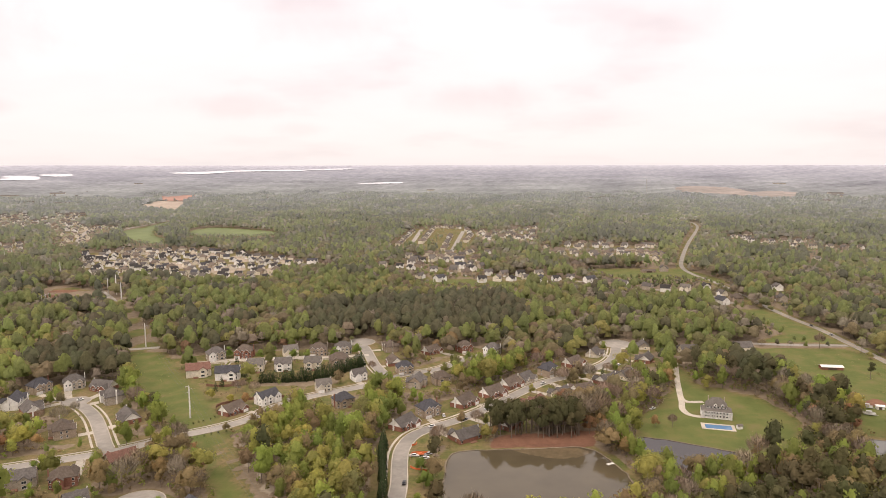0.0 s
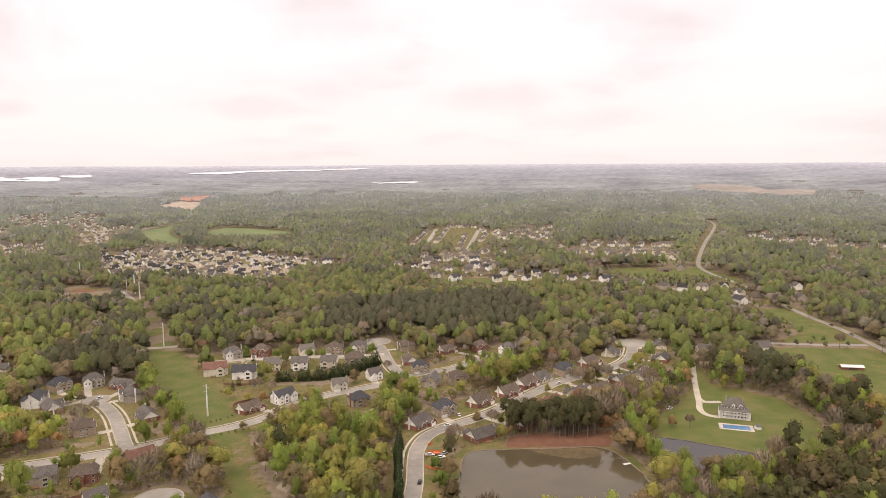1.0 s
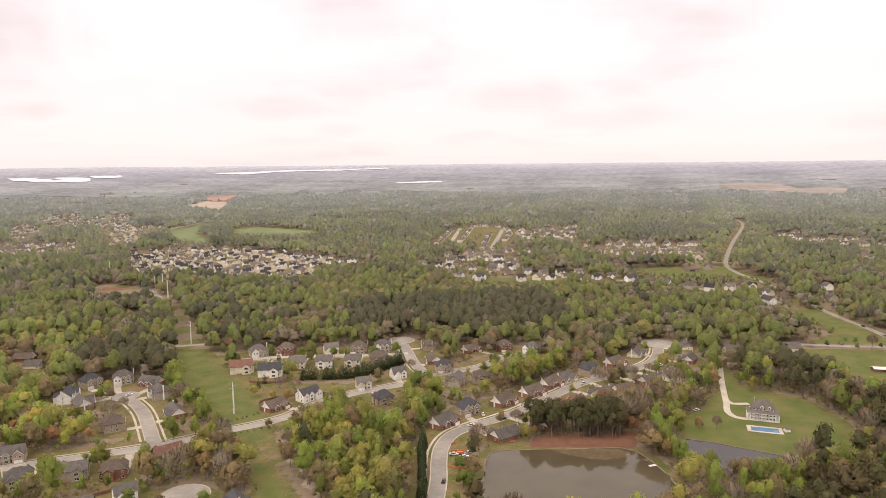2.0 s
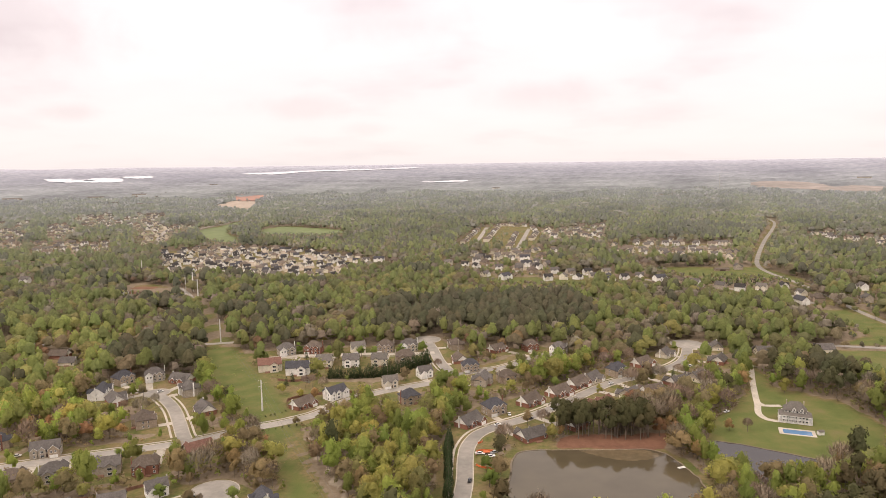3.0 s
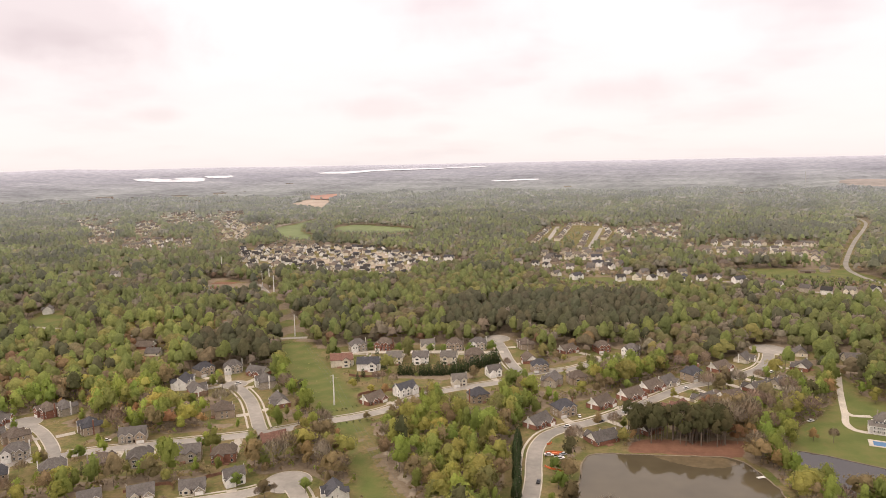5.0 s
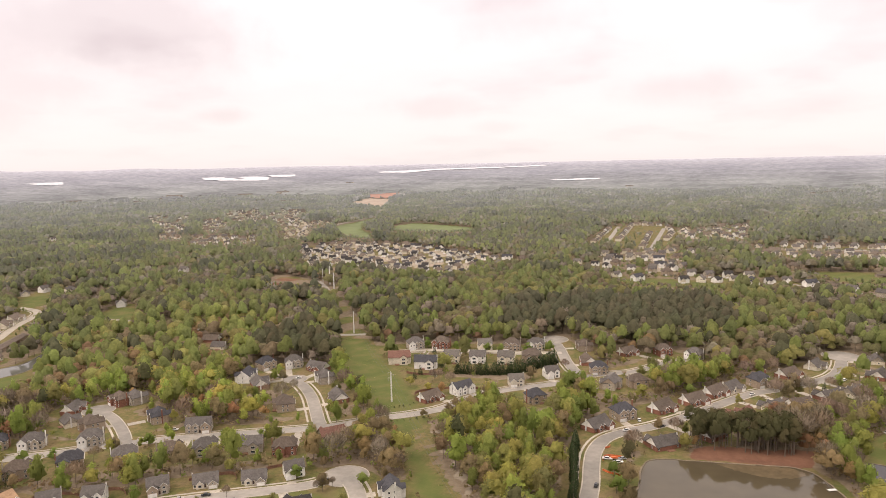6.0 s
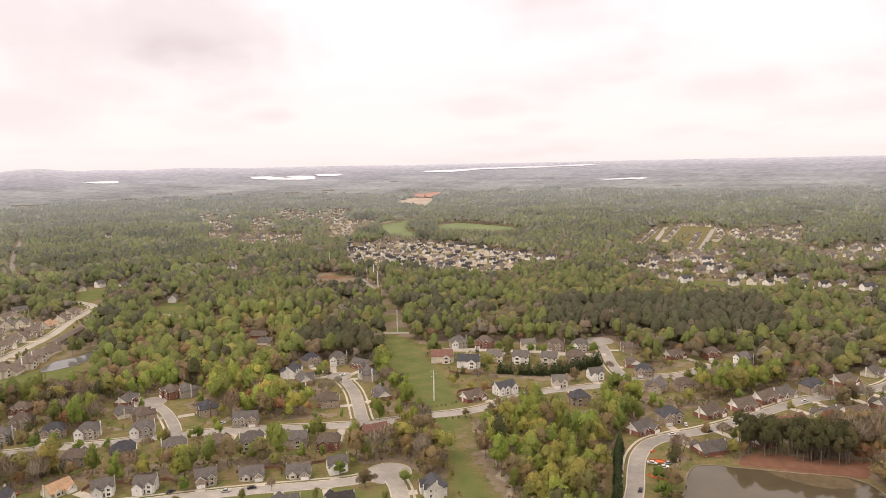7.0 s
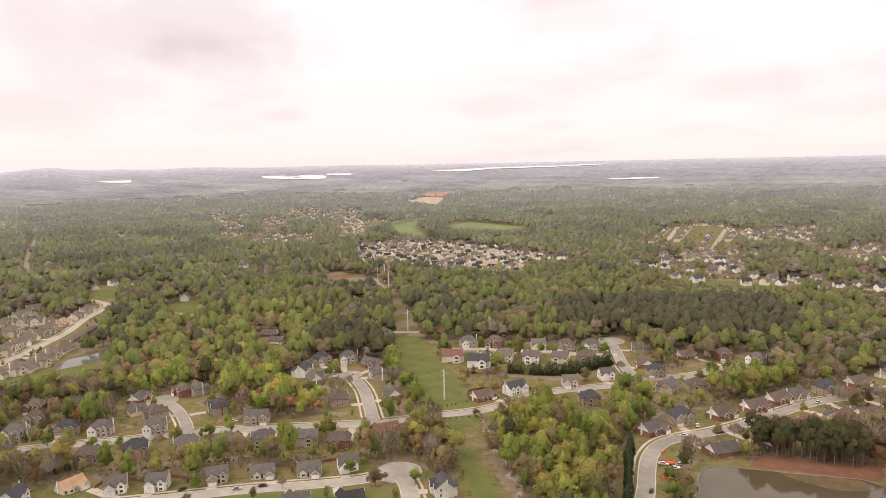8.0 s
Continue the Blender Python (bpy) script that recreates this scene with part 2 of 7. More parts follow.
for _weight, _layer in zip(_s.outputs, (_grass, _dirt, _red)):
    _c = mix(_t, _ragged(_weight), _c, _layer)
_t.links.new(_c, _b.inputs["Base Color"])
_n = node(_t, "ShaderNodeBump", Strength=0.5, Distance=0.4)
_t.links.new(speckle(_t, 0.8, 6, _w), _n.inputs["Height"])
_t.links.new(_n.outputs[0], _b.inputs["Normal"])


# ---- plan: streets, ponds, fields and house sites, in metres from below the eye ----
def rise(r):
    """Level near by, then bent up to meet the horizon in the camera's view."""
    s = np.clip((np.asarray(r, float) - 2500) / 2450, 0, 1)
    return 143 * s * s


def smooth(points, step, closed=False):
    """A rounded line through the points, at even steps."""
    p = [Vector(q) for q in points]
    n = len(p)
    line = []
    for i in range(n if closed else n - 1):
        a, b, c, d = (p[(i + k) % n] if closed else p[min(max(i + k, 0), n - 1)] for k in (-1, 0, 1, 2))
        m = max(2, int((c - b).length / step))
        for j in range(m):
            u = j / m
            line.append(0.5 * (2 * b + (c - a) * u + (2 * a - 5 * b + 4 * c - d) * u * u + (3 * b - a - 3 * c + d) * u ** 3))
    if not closed:
        line.append(p[-1])
    return np.array([tuple(q) for q in line])


STREETS = {}


def street(name, width, points):
    STREETS[name] = (width, smooth(points, 4.0))


street("pond", 8.0, [(-24.1, 285.5), (-22.8, 310.5), (-22.4, 329.4), (-23.6, 352.6), (-23.2, 371.2), (-17.9, 389.7), (-5.8, 403.1), (9.8, 415.6), (30.2, 437.2), (50.9, 462.9), (73.4, 488.9), (95.9, 504.9), (119.4, 524.7), (136.6, 545.1), (147.0, 569.8), (154.5, 599.0)])
street("crossing", 8.0, [(-388.2, 251.0), (-373.8, 260.5), (-359.0, 270.2), (-337.1, 285.7), (-315.7, 298.6), (-298.4, 312.2), (-269.9, 328.7), (-239.0, 343.3), (-207.3, 357.2), (-182.5, 370.0), (-155.1, 390.7), (-138.8, 401.5), (-122.9, 416.8), (-109.9, 441.5), (-89.9, 460.7), (-67.7, 474.9), (-45.2, 489.7)])
street("upper", 8.0, [(-42.7, 484.7), (-41.1, 501.0), (-48.5, 517.6), (-56.0, 538.6), (-64.7, 572.0), (-74.6, 605.6)])
street("upper_branch", 7.0, [(-41.9, 500.9), (-24.5, 512.1), (-3.1, 524.0), (19.6, 550.6), (38.5, 561.9)])
street("rows", 7.0, [(-62.8, 563.2), (-88.7, 557.9), (-117.5, 555.8), (-146.0, 552.1), (-174.6, 548.3), (-198.9, 539.7)])
street("left_court", 7.5, [(-185.0, 363.6), (-194.0, 376.4), (-204.8, 393.8), (-218.9, 415.8), (-232.2, 432.4), (-249.9, 450.1)])
street("west_court", 6.5, [(-288.7, 317.2), (-303.4, 331.6), (-323.2, 347.3), (-338.3, 356.1), (-347.9, 360.1)])
street("near_court", 8.0, [(-262.2, 234.8), (-240.4, 248.5), (-217.9, 262.6), (-198.8, 273.3), (-179.0, 283.7), (-159.5, 295.3), (-145.4, 309.4)])
street("near_stub", 8.0, [(-144.5, 308.3), (-134.0, 296.0), (-123.4, 277.0)])
street("highway", 6.8, [(353.2, 484.9), (359.5, 541.0), (363.5, 601.3), (365.9, 652.2), (363.3, 701.6), (363.7, 752.6), (369.2, 814.9), (369.1, 863.7), (369, 918), (364, 991), (374, 1063), (414, 1175), (500, 1388), (642, 1724), (679, 1875)])
street("farm_road", 6.5, [(207.5, 590.5), (261.3, 599.8), (309.0, 593.8), (357.9, 591.6)])
street("back_road", 6.5, [(-676.2, 727.3), (-646.8, 685.0), (-610.7, 632.0), (-596.2, 596.6), (-528.6, 590.9), (-413.5, 573.9), (-354.9, 575.6), (-303.8, 573.6), (-240.8, 591.5)])
street("terrace", 7.5, [(-533.9, 351.6), (-548.0, 389.9), (-558.6, 418.7), (-570.4, 450.8), (-589.8, 492.0), (-620.7, 539.9), (-658.4, 605.7), (-705.6, 624.4)])
street("west_lane", 7.0, [(-794.0, 655.0), (-896.8, 709.1), (-961.4, 744.1), (-1151.0, 889.7), (-1408, 1109), (-1780, 1433)])
street("field_road", 8.0, [(-706, 1432), (-772, 1592), (-790, 1692), (-797, 1822), (-808, 2055), (-806, 2140)])
street("sub_a", 9.0, [(-66, 1294), (-60, 1473), (-53, 1677)])
street("sub_b", 9.0, [(15, 1244), (29, 1407), (49, 1644)])
street("sub_c", 9.0, [(-707, 1300), (-795, 1493), (-859, 1656), (-872, 1750)])
street("sub_d", 8.0, [(114, 920), (174, 931), (223.5, 898.9), (268.2, 865.5), (321.7, 835.5), (333.6, 775.7)])
street("sub_e", 8.0, [(225, 1292), (297, 1283), (385, 1283)])
street("gravel_pad", 9.0, [(-432.2, 853.9), (-398.1, 807.8), (-366.4, 756.5)])

LAWN = [(111.8, 383.7), (127.7, 423.1), (164.0, 470.1), (184.4, 531.1), (190.6, 531.6), (182.8, 485.5), (199.7, 473.1), (218.7, 453.4), (222.7, 409.8), (188.5, 343.9), (169.0, 363.3), (138.1, 377.9)]
PASTURE = [(271.3, 582.7), (352.4, 582.3), (350.5, 527.0), (360.4, 472.2), (300.4, 390.3), (246.8, 390.5), (277.7, 454.7), (253.7, 460.6), (260.2, 505.5), (255.8, 543.1)]
SLOPE = [(319.0, 743.9), (353.3, 743.7), (358.0, 691.2), (357.3, 599.4), (283.3, 603.6), (325.2, 636.7)]
POND_A = [(0.6, 336.6), (5.4, 364.7), (28.4, 369.4), (48.5, 370.6), (64.8, 372.6), (77.6, 372.9), (85.2, 368.3), (89.4, 359.4), (94.5, 343.3), (95.8, 334.2), (93.0, 310.0), (82.0, 294.0), (-1.0, 287.2), (-1.5, 313.1)]
POND_B = [(113.0, 385.8), (130.2, 383.0), (145.4, 375.5), (163.0, 365.7), (168.5, 361.6), (155.9, 347.0), (140.5, 336.8), (119.6, 328.3), (110.3, 353.3)]
POND_C = [(241.9, 386.3), (251.0, 383.7), (262.7, 374.0), (240.3, 331.8), (223.0, 331.9), (226.6, 351.8)]
POND_D = [(-488.5, 391.4), (-503.0, 417.1), (-496.2, 437.2), (-504.8, 463.8), (-492.6, 455.4), (-475.1, 423.7), (-477.5, 406.0)]
ROWSTRIP = [(-505, 1044), (-387.0, 808.3), (-281.5, 591.8), (-240.2, 506.0), (-199.3, 442.1), (-152.8, 384.5), (-131.2, 353.5), (-104.8, 302.4), (-82.9, 265.7), (-54.1, 268.7), (-80.7, 304.7), (-108.9, 355.6), (-126.8, 386.9), (-155.4, 445.8), (-199.8, 509.1), (-252.6, 593.8), (-336.7, 741.8), (-436, 936)]
FIELD_A = [(-763, 1618), (-768, 1737), (-782, 1960), (-763, 1910), (-732, 1735), (-658, 1547), (-583, 1438), (-576, 1375), (-661, 1441)]
FIELD_B = [(-592, 1583), (-610, 1712), (-574, 1741), (-511, 1706), (-414, 1643), (-383, 1573), (-424, 1525), (-509, 1541), (-564, 1543)]
FIELD_C = [(-44, 944), (30, 943), (106, 919), (102.8, 888.9), (28.8, 889.8), (-24, 916)]
FIELD_D = [(213, 1033), (292, 1043), (369, 1041), (391, 911), (329, 948), (238, 959)]
FIELD_T = [(-525.1, 354.3), (-515.9, 366.0), (-503.1, 385.4), (-485.8, 397.0), (-468.1, 417.2), (-446.2, 404.1), (-446.6, 358.7), (-485.0, 326.0)]
FRONTLAWN = [(-293.3, 217.6), (-239.6, 247.6), (-177.7, 281.5), (-142.6, 293.1), (-119.1, 287.5), (-92.5, 292.9), (-72.3, 242.4), (-253.5, 180.8)]
FIELD_U = [(-762.4, 671.4), (-759.1, 715.4), (-689.5, 658.3), (-693.5, 613.4)]
FIELD_V = [(-578.4, 610.9), (-592.4, 654.3), (-555.0, 650.2), (-518.1, 596.7), (-545.2, 583.4)]
REDDIRT = [(-1257, 3067), (-1232, 3129), (-1136, 3164), (-1077, 2984), (-1052, 2804), (-1165, 2834)]
CLAY = [(-528.8, 887.9), (-501.3, 896.1), (-440.3, 858.5), (-416.0, 809.9), (-483.0, 814.0)]
GRADED = [(-1166, 2604), (-1178, 2718), (-1165, 2828), (-1052, 2798), (-1006, 2686), (-933, 2395), (-1012, 2457)]
SANDPIT = [(-2565, 1972), (-2621, 2080), (-2608, 2164), (-2538, 2110), (-2510, 1991)]
QUARRY = [(1163, 3470), (1228, 3544), (1379, 3519), (1436, 3402), (1429, 3187), (1536, 3237), (1619, 3142), (1493, 2894), (1404, 2866), (1346, 2973), (1321, 3072), (1229, 3195), (1130, 3258)]
LAKE_A = [(-2612, 3651), (-2499, 3731), (-2286, 3857), (-2186, 3687), (-2423, 3556)]
LAKE_B = [(-2303, 3937), (-2159, 4016), (-2122, 3916), (-2238, 3873)]
LAKE_C = [(-1751, 4270), (-1580, 4352), (-1352, 4517), (-1029, 4642), (-630, 4773), (-632, 4712), (-1018, 4570), (-1334, 4434), (-1508, 4264)]
LAKE_D = [(-500, 3952), (-380, 3972), (-235, 3996), (-234, 3936), (-380, 3906), (-490, 3900)]
LAKE_E = [(-3292, 2983), (-3151, 3134), (-3070, 3044)]
LAKE_F = [(-2636, 2003), (-2624, 2191), (-2536, 2117), (-2515, 1946)]
SOIL_SUB1 = [(-653, 1220), (-584, 1280), (-416, 1262), (-244, 1132), (-245, 941), (-311, 939), (-439, 998), (-515, 975)]
SOIL_SUB2 = [(-96, 1350), (-71, 1678), (54, 1747), (71, 1504), (39, 1260), (3, 1244)]
ROUNDABOUT_BANK = [(-21.3, 371.4), (-15.4, 384.0), (-3.9, 385.1), (-6.7, 354.2), (-8.8, 318.7), (-11.3, 311.6), (-15.3, 311.2)]
REDBANK = [(25.9, 371.9), (33.8, 392.7), (76.1, 396.5), (95.5, 398.3), (86.9, 373.9), (72.1, 374.7)]
PINES_MID = [(-128.6, 610.3), (-141.5, 736.5), (-54.7, 756.1), (72.5, 787.5), (86.5, 734.1), (87.4, 658.7), (57.3, 618.4), (26.8, 612.4), (-50.7, 623.7)]
PINES_POND = [(27.7, 376.0), (30.5, 392.4), (76.1, 396.5), (76.2, 380.4)]
PINES_EAST = [(196.8, 460.8), (233.7, 543.2), (264.8, 573.6), (264.1, 543.1), (229.3, 460.7), (212.1, 447.1)]
THICKET = [(185.8, 520.2), (215.6, 592.3), (257.8, 609.7), (226.3, 527.6), (201.7, 510.0)]
PINES_SE = [(137.6, 313.1), (161.3, 341.7), (191.9, 374.2), (208.0, 374.2), (213.4, 345.0), (215.3, 303.0), (196.0, 274.2), (111.9, 274.3)]
PINES_W = [(-315.4, 500.3), (-339.5, 549.0), (-295.4, 555.8), (-248.1, 521.1), (-234.5, 491.6), (-269.7, 496.2)]
FRESH = [(-243.4, 873.6), (-148, 944), (37.1, 856.3), (170.5, 752.8), (174.4, 675.5), (150.4, 685.9), (111.0, 749.7), (73.6, 800.7), (-55.2, 762.2), (-142.6, 742.5), (-178.4, 679.0)]
TRACK = [(-129.3, 377.9), (-106.4, 346.9), (-85.8, 315.9), (-66.6, 281.2), (-71.2, 280.7), (-89.3, 309.6), (-109.4, 340.9), (-133.0, 373.3)]
OAKS = [(-118.2, 387.6), (-107.9, 432.8), (-54.3, 432.1), (-39.5, 394.7), (-26.6, 285.3), (-61.6, 281.7)]

WESTWOOD = [(-470, 330), (-500, 480), (-490, 640), (-345, 600), (-335, 510), (-290, 490), (-290, 380), (-230, 400), (-195, 350), (-250, 345), (-330, 375)]

SITES = {}


def site(name, places):
    SITES[name] = places


site("near_court_north", [(-295.5, 240.2), (-271.8, 246.0), (-254.0, 255.8), (-230.1, 271.6), (-211.6, 284.5), (-189.2, 293.9), (-172.8, 305.0)])
site("near_court_end", [(-114.9, 295.9)])
site("near_court_south", [(-176.8, 262.3), (-153.5, 272.3), (-308.7, 219.7)])
site("west_court_houses", [(-364.0, 354.7), (-346.8, 334.7), (-327.7, 332.1), (-309.7, 312.9), (-341.7, 374.0), (-333.6, 379.1), (-294.4, 353.4)])
site("crossing_north", [(-259.1, 345.6), (-413.4, 316.0), (-385.5, 278.5), (-359.9, 294.1), (-339.6, 300.6), (-394.4, 300.7)])
site("crossing_south", [(-340.6, 260.9), (-314.7, 267.8), (-296.5, 283.9), (-272.5, 297.4), (-251.6, 308.3), (-235.2, 317.9), (-212.5, 326.9), (-191.1, 328.6), (-172.2, 350.3)])
site("left_court_houses", [(-286.8, 470.9), (-266.7, 479.5), (-243.3, 475.7), (-224.4, 449.5), (-198.1, 415.8), (-285.3, 439.6), (-267.8, 429.0), (-226.3, 390.9)])
site("far_west_pair", [(-381.2, 535.3), (-360.1, 515.9)])
site("rows_back", [(-188.3, 552.5), (-166.3, 559.4), (-128.6, 562.1), (-105.5, 565.5), (-85.6, 570.5)])
site("rows_front", [(-187.0, 507.8), (-162.1, 500.6), (-146.6, 520.1), (-125.6, 523.3), (-103.1, 526.5), (-83.6, 534.4)])
site("crossing_mid", [(-137.3, 429.7), (-119.5, 448.3), (-85.6, 473.4), (-63.5, 498.1), (-67.0, 442.3)])
site("upper_east", [(-45.5, 577.0), (-39.4, 539.2), (-29.9, 515.1), (18.1, 575.9), (42.2, 568.7), (-10.4, 570.3), (-19.1, 482.6), (-1.6, 489.2)])
site("pond_north", [(-24.8, 404.8), (-9.7, 425.6), (13.3, 443.4), (33.7, 462.1), (48.1, 481.5), (60.1, 494.1), (80.4, 509.2), (103.3, 534.1), (126.4, 561.1)])
site("pond_south", [(13.3, 385.2), (40.8, 405.0), (60.9, 440.0), (82.2, 460.3), (98.2, 467.4), (120.6, 488.6), (137.4, 500.2), (149.2, 509.1)])
site("pond_end", [(165.6, 544.8), (175.1, 585.0)])
site("scattered", [(209.0, 570.3), (260.2, 580.6)])
site("terrace_south", [(-512.6, 366.3), (-508.1, 373.8), (-506.0, 383.9), (-508.6, 396.3), (-518.7, 414.1), (-527.5, 433.9)])
site("terrace_north", [(-570.9, 413.5), (-585.1, 432.9), (-595.8, 450.9), (-630.8, 463.3), (-602.7, 471.3), (-604.9, 482.5), (-656.4, 495.3), (-645.7, 503.5), (-620.5, 510.6), (-634.5, 539.4), (-648.5, 565.1), (-719.3, 558.5), (-701.2, 526.8), (-670.6, 486.2)])
site("wood_houses", [(-585.8, 655.0), (-764.1, 783.7), (-731.3, 723.3), (-763.7, 715.3), (-765.3, 688.0), (-1301, 1255), (-678.4, 893.8), (-1768, 1354)])
site("mid_row", [(-94, 1061), (-67, 1050), (-33, 958), (-5, 931), (34, 980), (66, 981), (87, 972), (111, 972), (137, 973), (156, 935), (178, 945), (199, 919), (217.8, 898.3), (236.1, 886.7), (261.1, 864.1), (279.4, 849.9), (306.5, 854.7), (338.1, 870.9), (340.5, 824.3), (319.6, 772.5), (342.2, 785.7)])
site("mid_second", [(53, 923), (74, 933), (93, 934), (116, 943), (136, 926), (-37, 1062), (-14, 1011), (15, 1001), (44, 1023)])
site("sub_e_north", [(240, 1320), (267, 1319), (293, 1310), (322, 1318), (347, 1309), (378, 1309), (400, 1309)])
site("sub_e_south", [(212, 1205), (232, 1190), (264, 1197), (287, 1190), (325, 1198), (362, 1205), (352, 1129), (380, 1183), (207, 1060), (196, 1302), (330, 1018)])
site("sub_a_west", [(-89, 1343), (-85, 1424), (-79, 1515), (-72, 1605)])
site("sub_a_east", [(-44, 1382), (-39, 1445), (-34, 1514), (-30, 1590), (-24, 1659)])
site("sub_b_west", [(0, 1270), (4, 1342), (9, 1422), (15, 1512)])
site("sub_b_east", [(47, 1400), (55, 1464), (64, 1535), (58, 1654)])
site("sub_top", [(-23, 1703), (-10, 1718), (7, 1717), (21, 1701), (39, 1700)])
site("sub_f", [(90, 1534), (100, 1497), (118, 1545), (129, 1485), (146, 1532), (158, 1507), (181, 1581), (201, 1662), (182, 1483), (193, 1460), (162, 1461), (131, 1609)])
site("sub_g", [(-48, 1119), (-34, 1106), (-16, 1119), (-2, 1161), (17, 1161), (32, 1175), (53, 1236), (80, 1220)])
site("east_far", [(632, 1485), (642, 1439), (656, 1386), (679, 1317), (706, 1298), (732, 1288), (748, 1270), (620, 1128), (426.0, 860.4), (396.0, 787.7)])
site("pair_lone", [(-232, 1097), (-211, 1097), (-182, 1078)])
site("west_far", [(-1226, 1555), (-1130, 1450), (-1049, 1337), (-1239, 1612), (-920, 1258), (-893, 1240), (-896, 1277), (-869, 1258), (-871, 1296), (-874, 1335), (-840, 1315), (-797, 1442), (-758, 1354), (-890, 1656), (-835, 1654), (-867, 1750), (-826, 1715), (-1207, 1703), (-1238, 1771), (-1089, 1578), (-1101, 1551), (-1159, 1700)])
site("west_farther", [(-1296, 1964), (-1218, 1879), (-1274, 2005), (-1191, 1916), (-1214, 2001), (-1114, 1872), (-1139, 1953), (-1148, 2017), (-1059, 1907), (-1101, 2035), (-1122, 2130), (-1132, 1765), (-1079, 1762), (-1039, 1794)])
DRIVE1 = [(187.7, 538.5), (174.9, 497.0), (166.5, 467.0), (161.6, 448.5), (157.0, 433.2), (158.6, 423.1), (165.6, 420.1)]
DRIVE2 = [(163.4, 454.8), (165.1, 447.8), (175.9, 447.7)]
HEDGE = [(-133.9, 490.9), (-117.6, 492.2), (-100.7, 494.9), (-87.1, 504.4), (-73.8, 520.2), (-65.0, 533.2)]
HEDGE2 = [(-34.0, 378.2), (-33.3, 355.3), (-30.4, 328.7), (-29.8, 309.8)]
HEDGE3 = [(248, 912), (280, 905), (318.6, 898.3)]


def cluster(name, count, poly):
    """House sites strewn over a far neighbourhood."""
    r = np.random.default_rng(len(name) * 7 + count)
    p = np.array(poly)
    spots = []
    for _ in range(6000):
        x, y = r.uniform(p[:, 0].min(), p[:, 0].max()), r.uniform(p[:, 1].min(), p[:, 1].max())
        if inside(poly, np.array([x]), np.array([y]))[0] and all((x - a) ** 2 + (y - b) ** 2 > 22 ** 2 for a, b in spots):
            spots.append((x, y))
        if len(spots) == count:
            break
    site(name, spots)


def inside(poly, x, y):
    hit = np.zeros(np.shape(x), bool)
    p = np.array(poly)
    for (ax, ay), (bx, by) in zip(p, np.roll(p, -1, 0)):
        if ay != by:
            hit ^= ((ay > y) != (by > y)) & (x < (bx - ax) * (y - ay) / (by - ay) + ax)
    return hit


# houses stand shoulder to shoulder along the two straight streets
for name in ("sub_a_west", "sub_a_east", "sub_b_west", "sub_b_east"):
    line = SITES[name]
    SITES[name] = [q for (ax, ay), (bx, by) in zip(line, line[1:]) for q in ((ax, ay), ((2 * ax + bx) / 3, (2 * ay + by) / 3), ((ax + 2 * bx) / 3, (ay + 2 * by) / 3))] + [line[-1]]
KNOWN = set(SITES)
cluster("west_ridge", 14, [(-993, 1337), (-872, 1398), (-747, 1206), (-874, 1181)])
cluster("west_knoll", 12, [(-1290, 1791), (-1203, 1786), (-983, 1446), (-1040, 1448)])
cluster("west_hill", 44, [(-1431, 2156), (-1188, 2289), (-913, 1736), (-1136, 1715)])
cluster("west_gate", 22, [(-959, 1690), (-889, 1785), (-729, 1418), (-730, 1294)])
cluster("west_end", 12, [(-1316, 1645), (-1305, 1740), (-1004, 1316), (-1036, 1297)])
cluster("far_fringe", 12, [(-1746, 2062), (-1624, 2188), (-1311, 1763), (-1406, 1670)])
cluster("far_crossroads", 14, [(-2330, 2547), (-2099, 2927), (-1849, 2617), (-2056, 2277)])
cluster("east_rise", 16, [(86, 1697), (231, 1719), (197, 1438), (79, 1442)])
cluster("east_terrace", 22, [(223, 1376), (427, 1372), (367, 1162), (186, 1148)])
cluster("middle_grove", 18, [(-66, 1190), (63, 1236), (69, 1023), (-56, 1010)])
cluster("far_north", 10, [(-1809, 3170), (-1676, 3267), (-1476, 2898), (-1598, 2818)])
cluster("far_middle", 14, [(-844, 2981), (-224, 3240), (-195, 2810), (-723, 2551)])
cluster("far_east", 12, [(656, 1565), (852, 1358), (764, 1217), (600, 1402)])
CLUSTERED = set(SITES) - KNOWN

# ---- what covers the land: a raster of 3 m cells ----
X0, X1, Y0, Y1, CELL = -1560.0, 900.0, 140.0, 2300.0, 3.0
CX, CY = np.meshgrid(np.arange(X0, X1, CELL) + CELL / 2, np.arange(Y0, Y1, CELL) + CELL / 2)
bare, yard, grass, dirt, red, pine, oak, seen, lush, fresh, clear = (np.zeros(CX.shape, bool) for _ in range(11))


def stamp(mask, x, y, radius):
    i0, i1 = int((y - radius - Y0) / CELL), int((y + radius - Y0) / CELL) + 1
    j0, j1 = int((x - radius - X0) / CELL), int((x + radius - X0) / CELL) + 1
    if i1 <= 0 or j1 <= 0 or i0 >= mask.shape[0] or j0 >= mask.shape[1]:
        return
    s = np.s_[max(i0, 0):i1, max(j0, 0):j1]
    mask[s] |= (CX[s] - x) ** 2 + (CY[s] - y) ** 2 < radius * radius


def sample(mask, x, y):
    i, j = ((y - Y0) / CELL).astype(int), ((x - X0) / CELL).astype(int)
    ok = (i >= 0) & (j >= 0) & (i < mask.shape[0]) & (j < mask.shape[1])
    return ok & mask[np.clip(i, 0, mask.shape[0] - 1), np.clip(j, 0, mask.shape[1] - 1)]


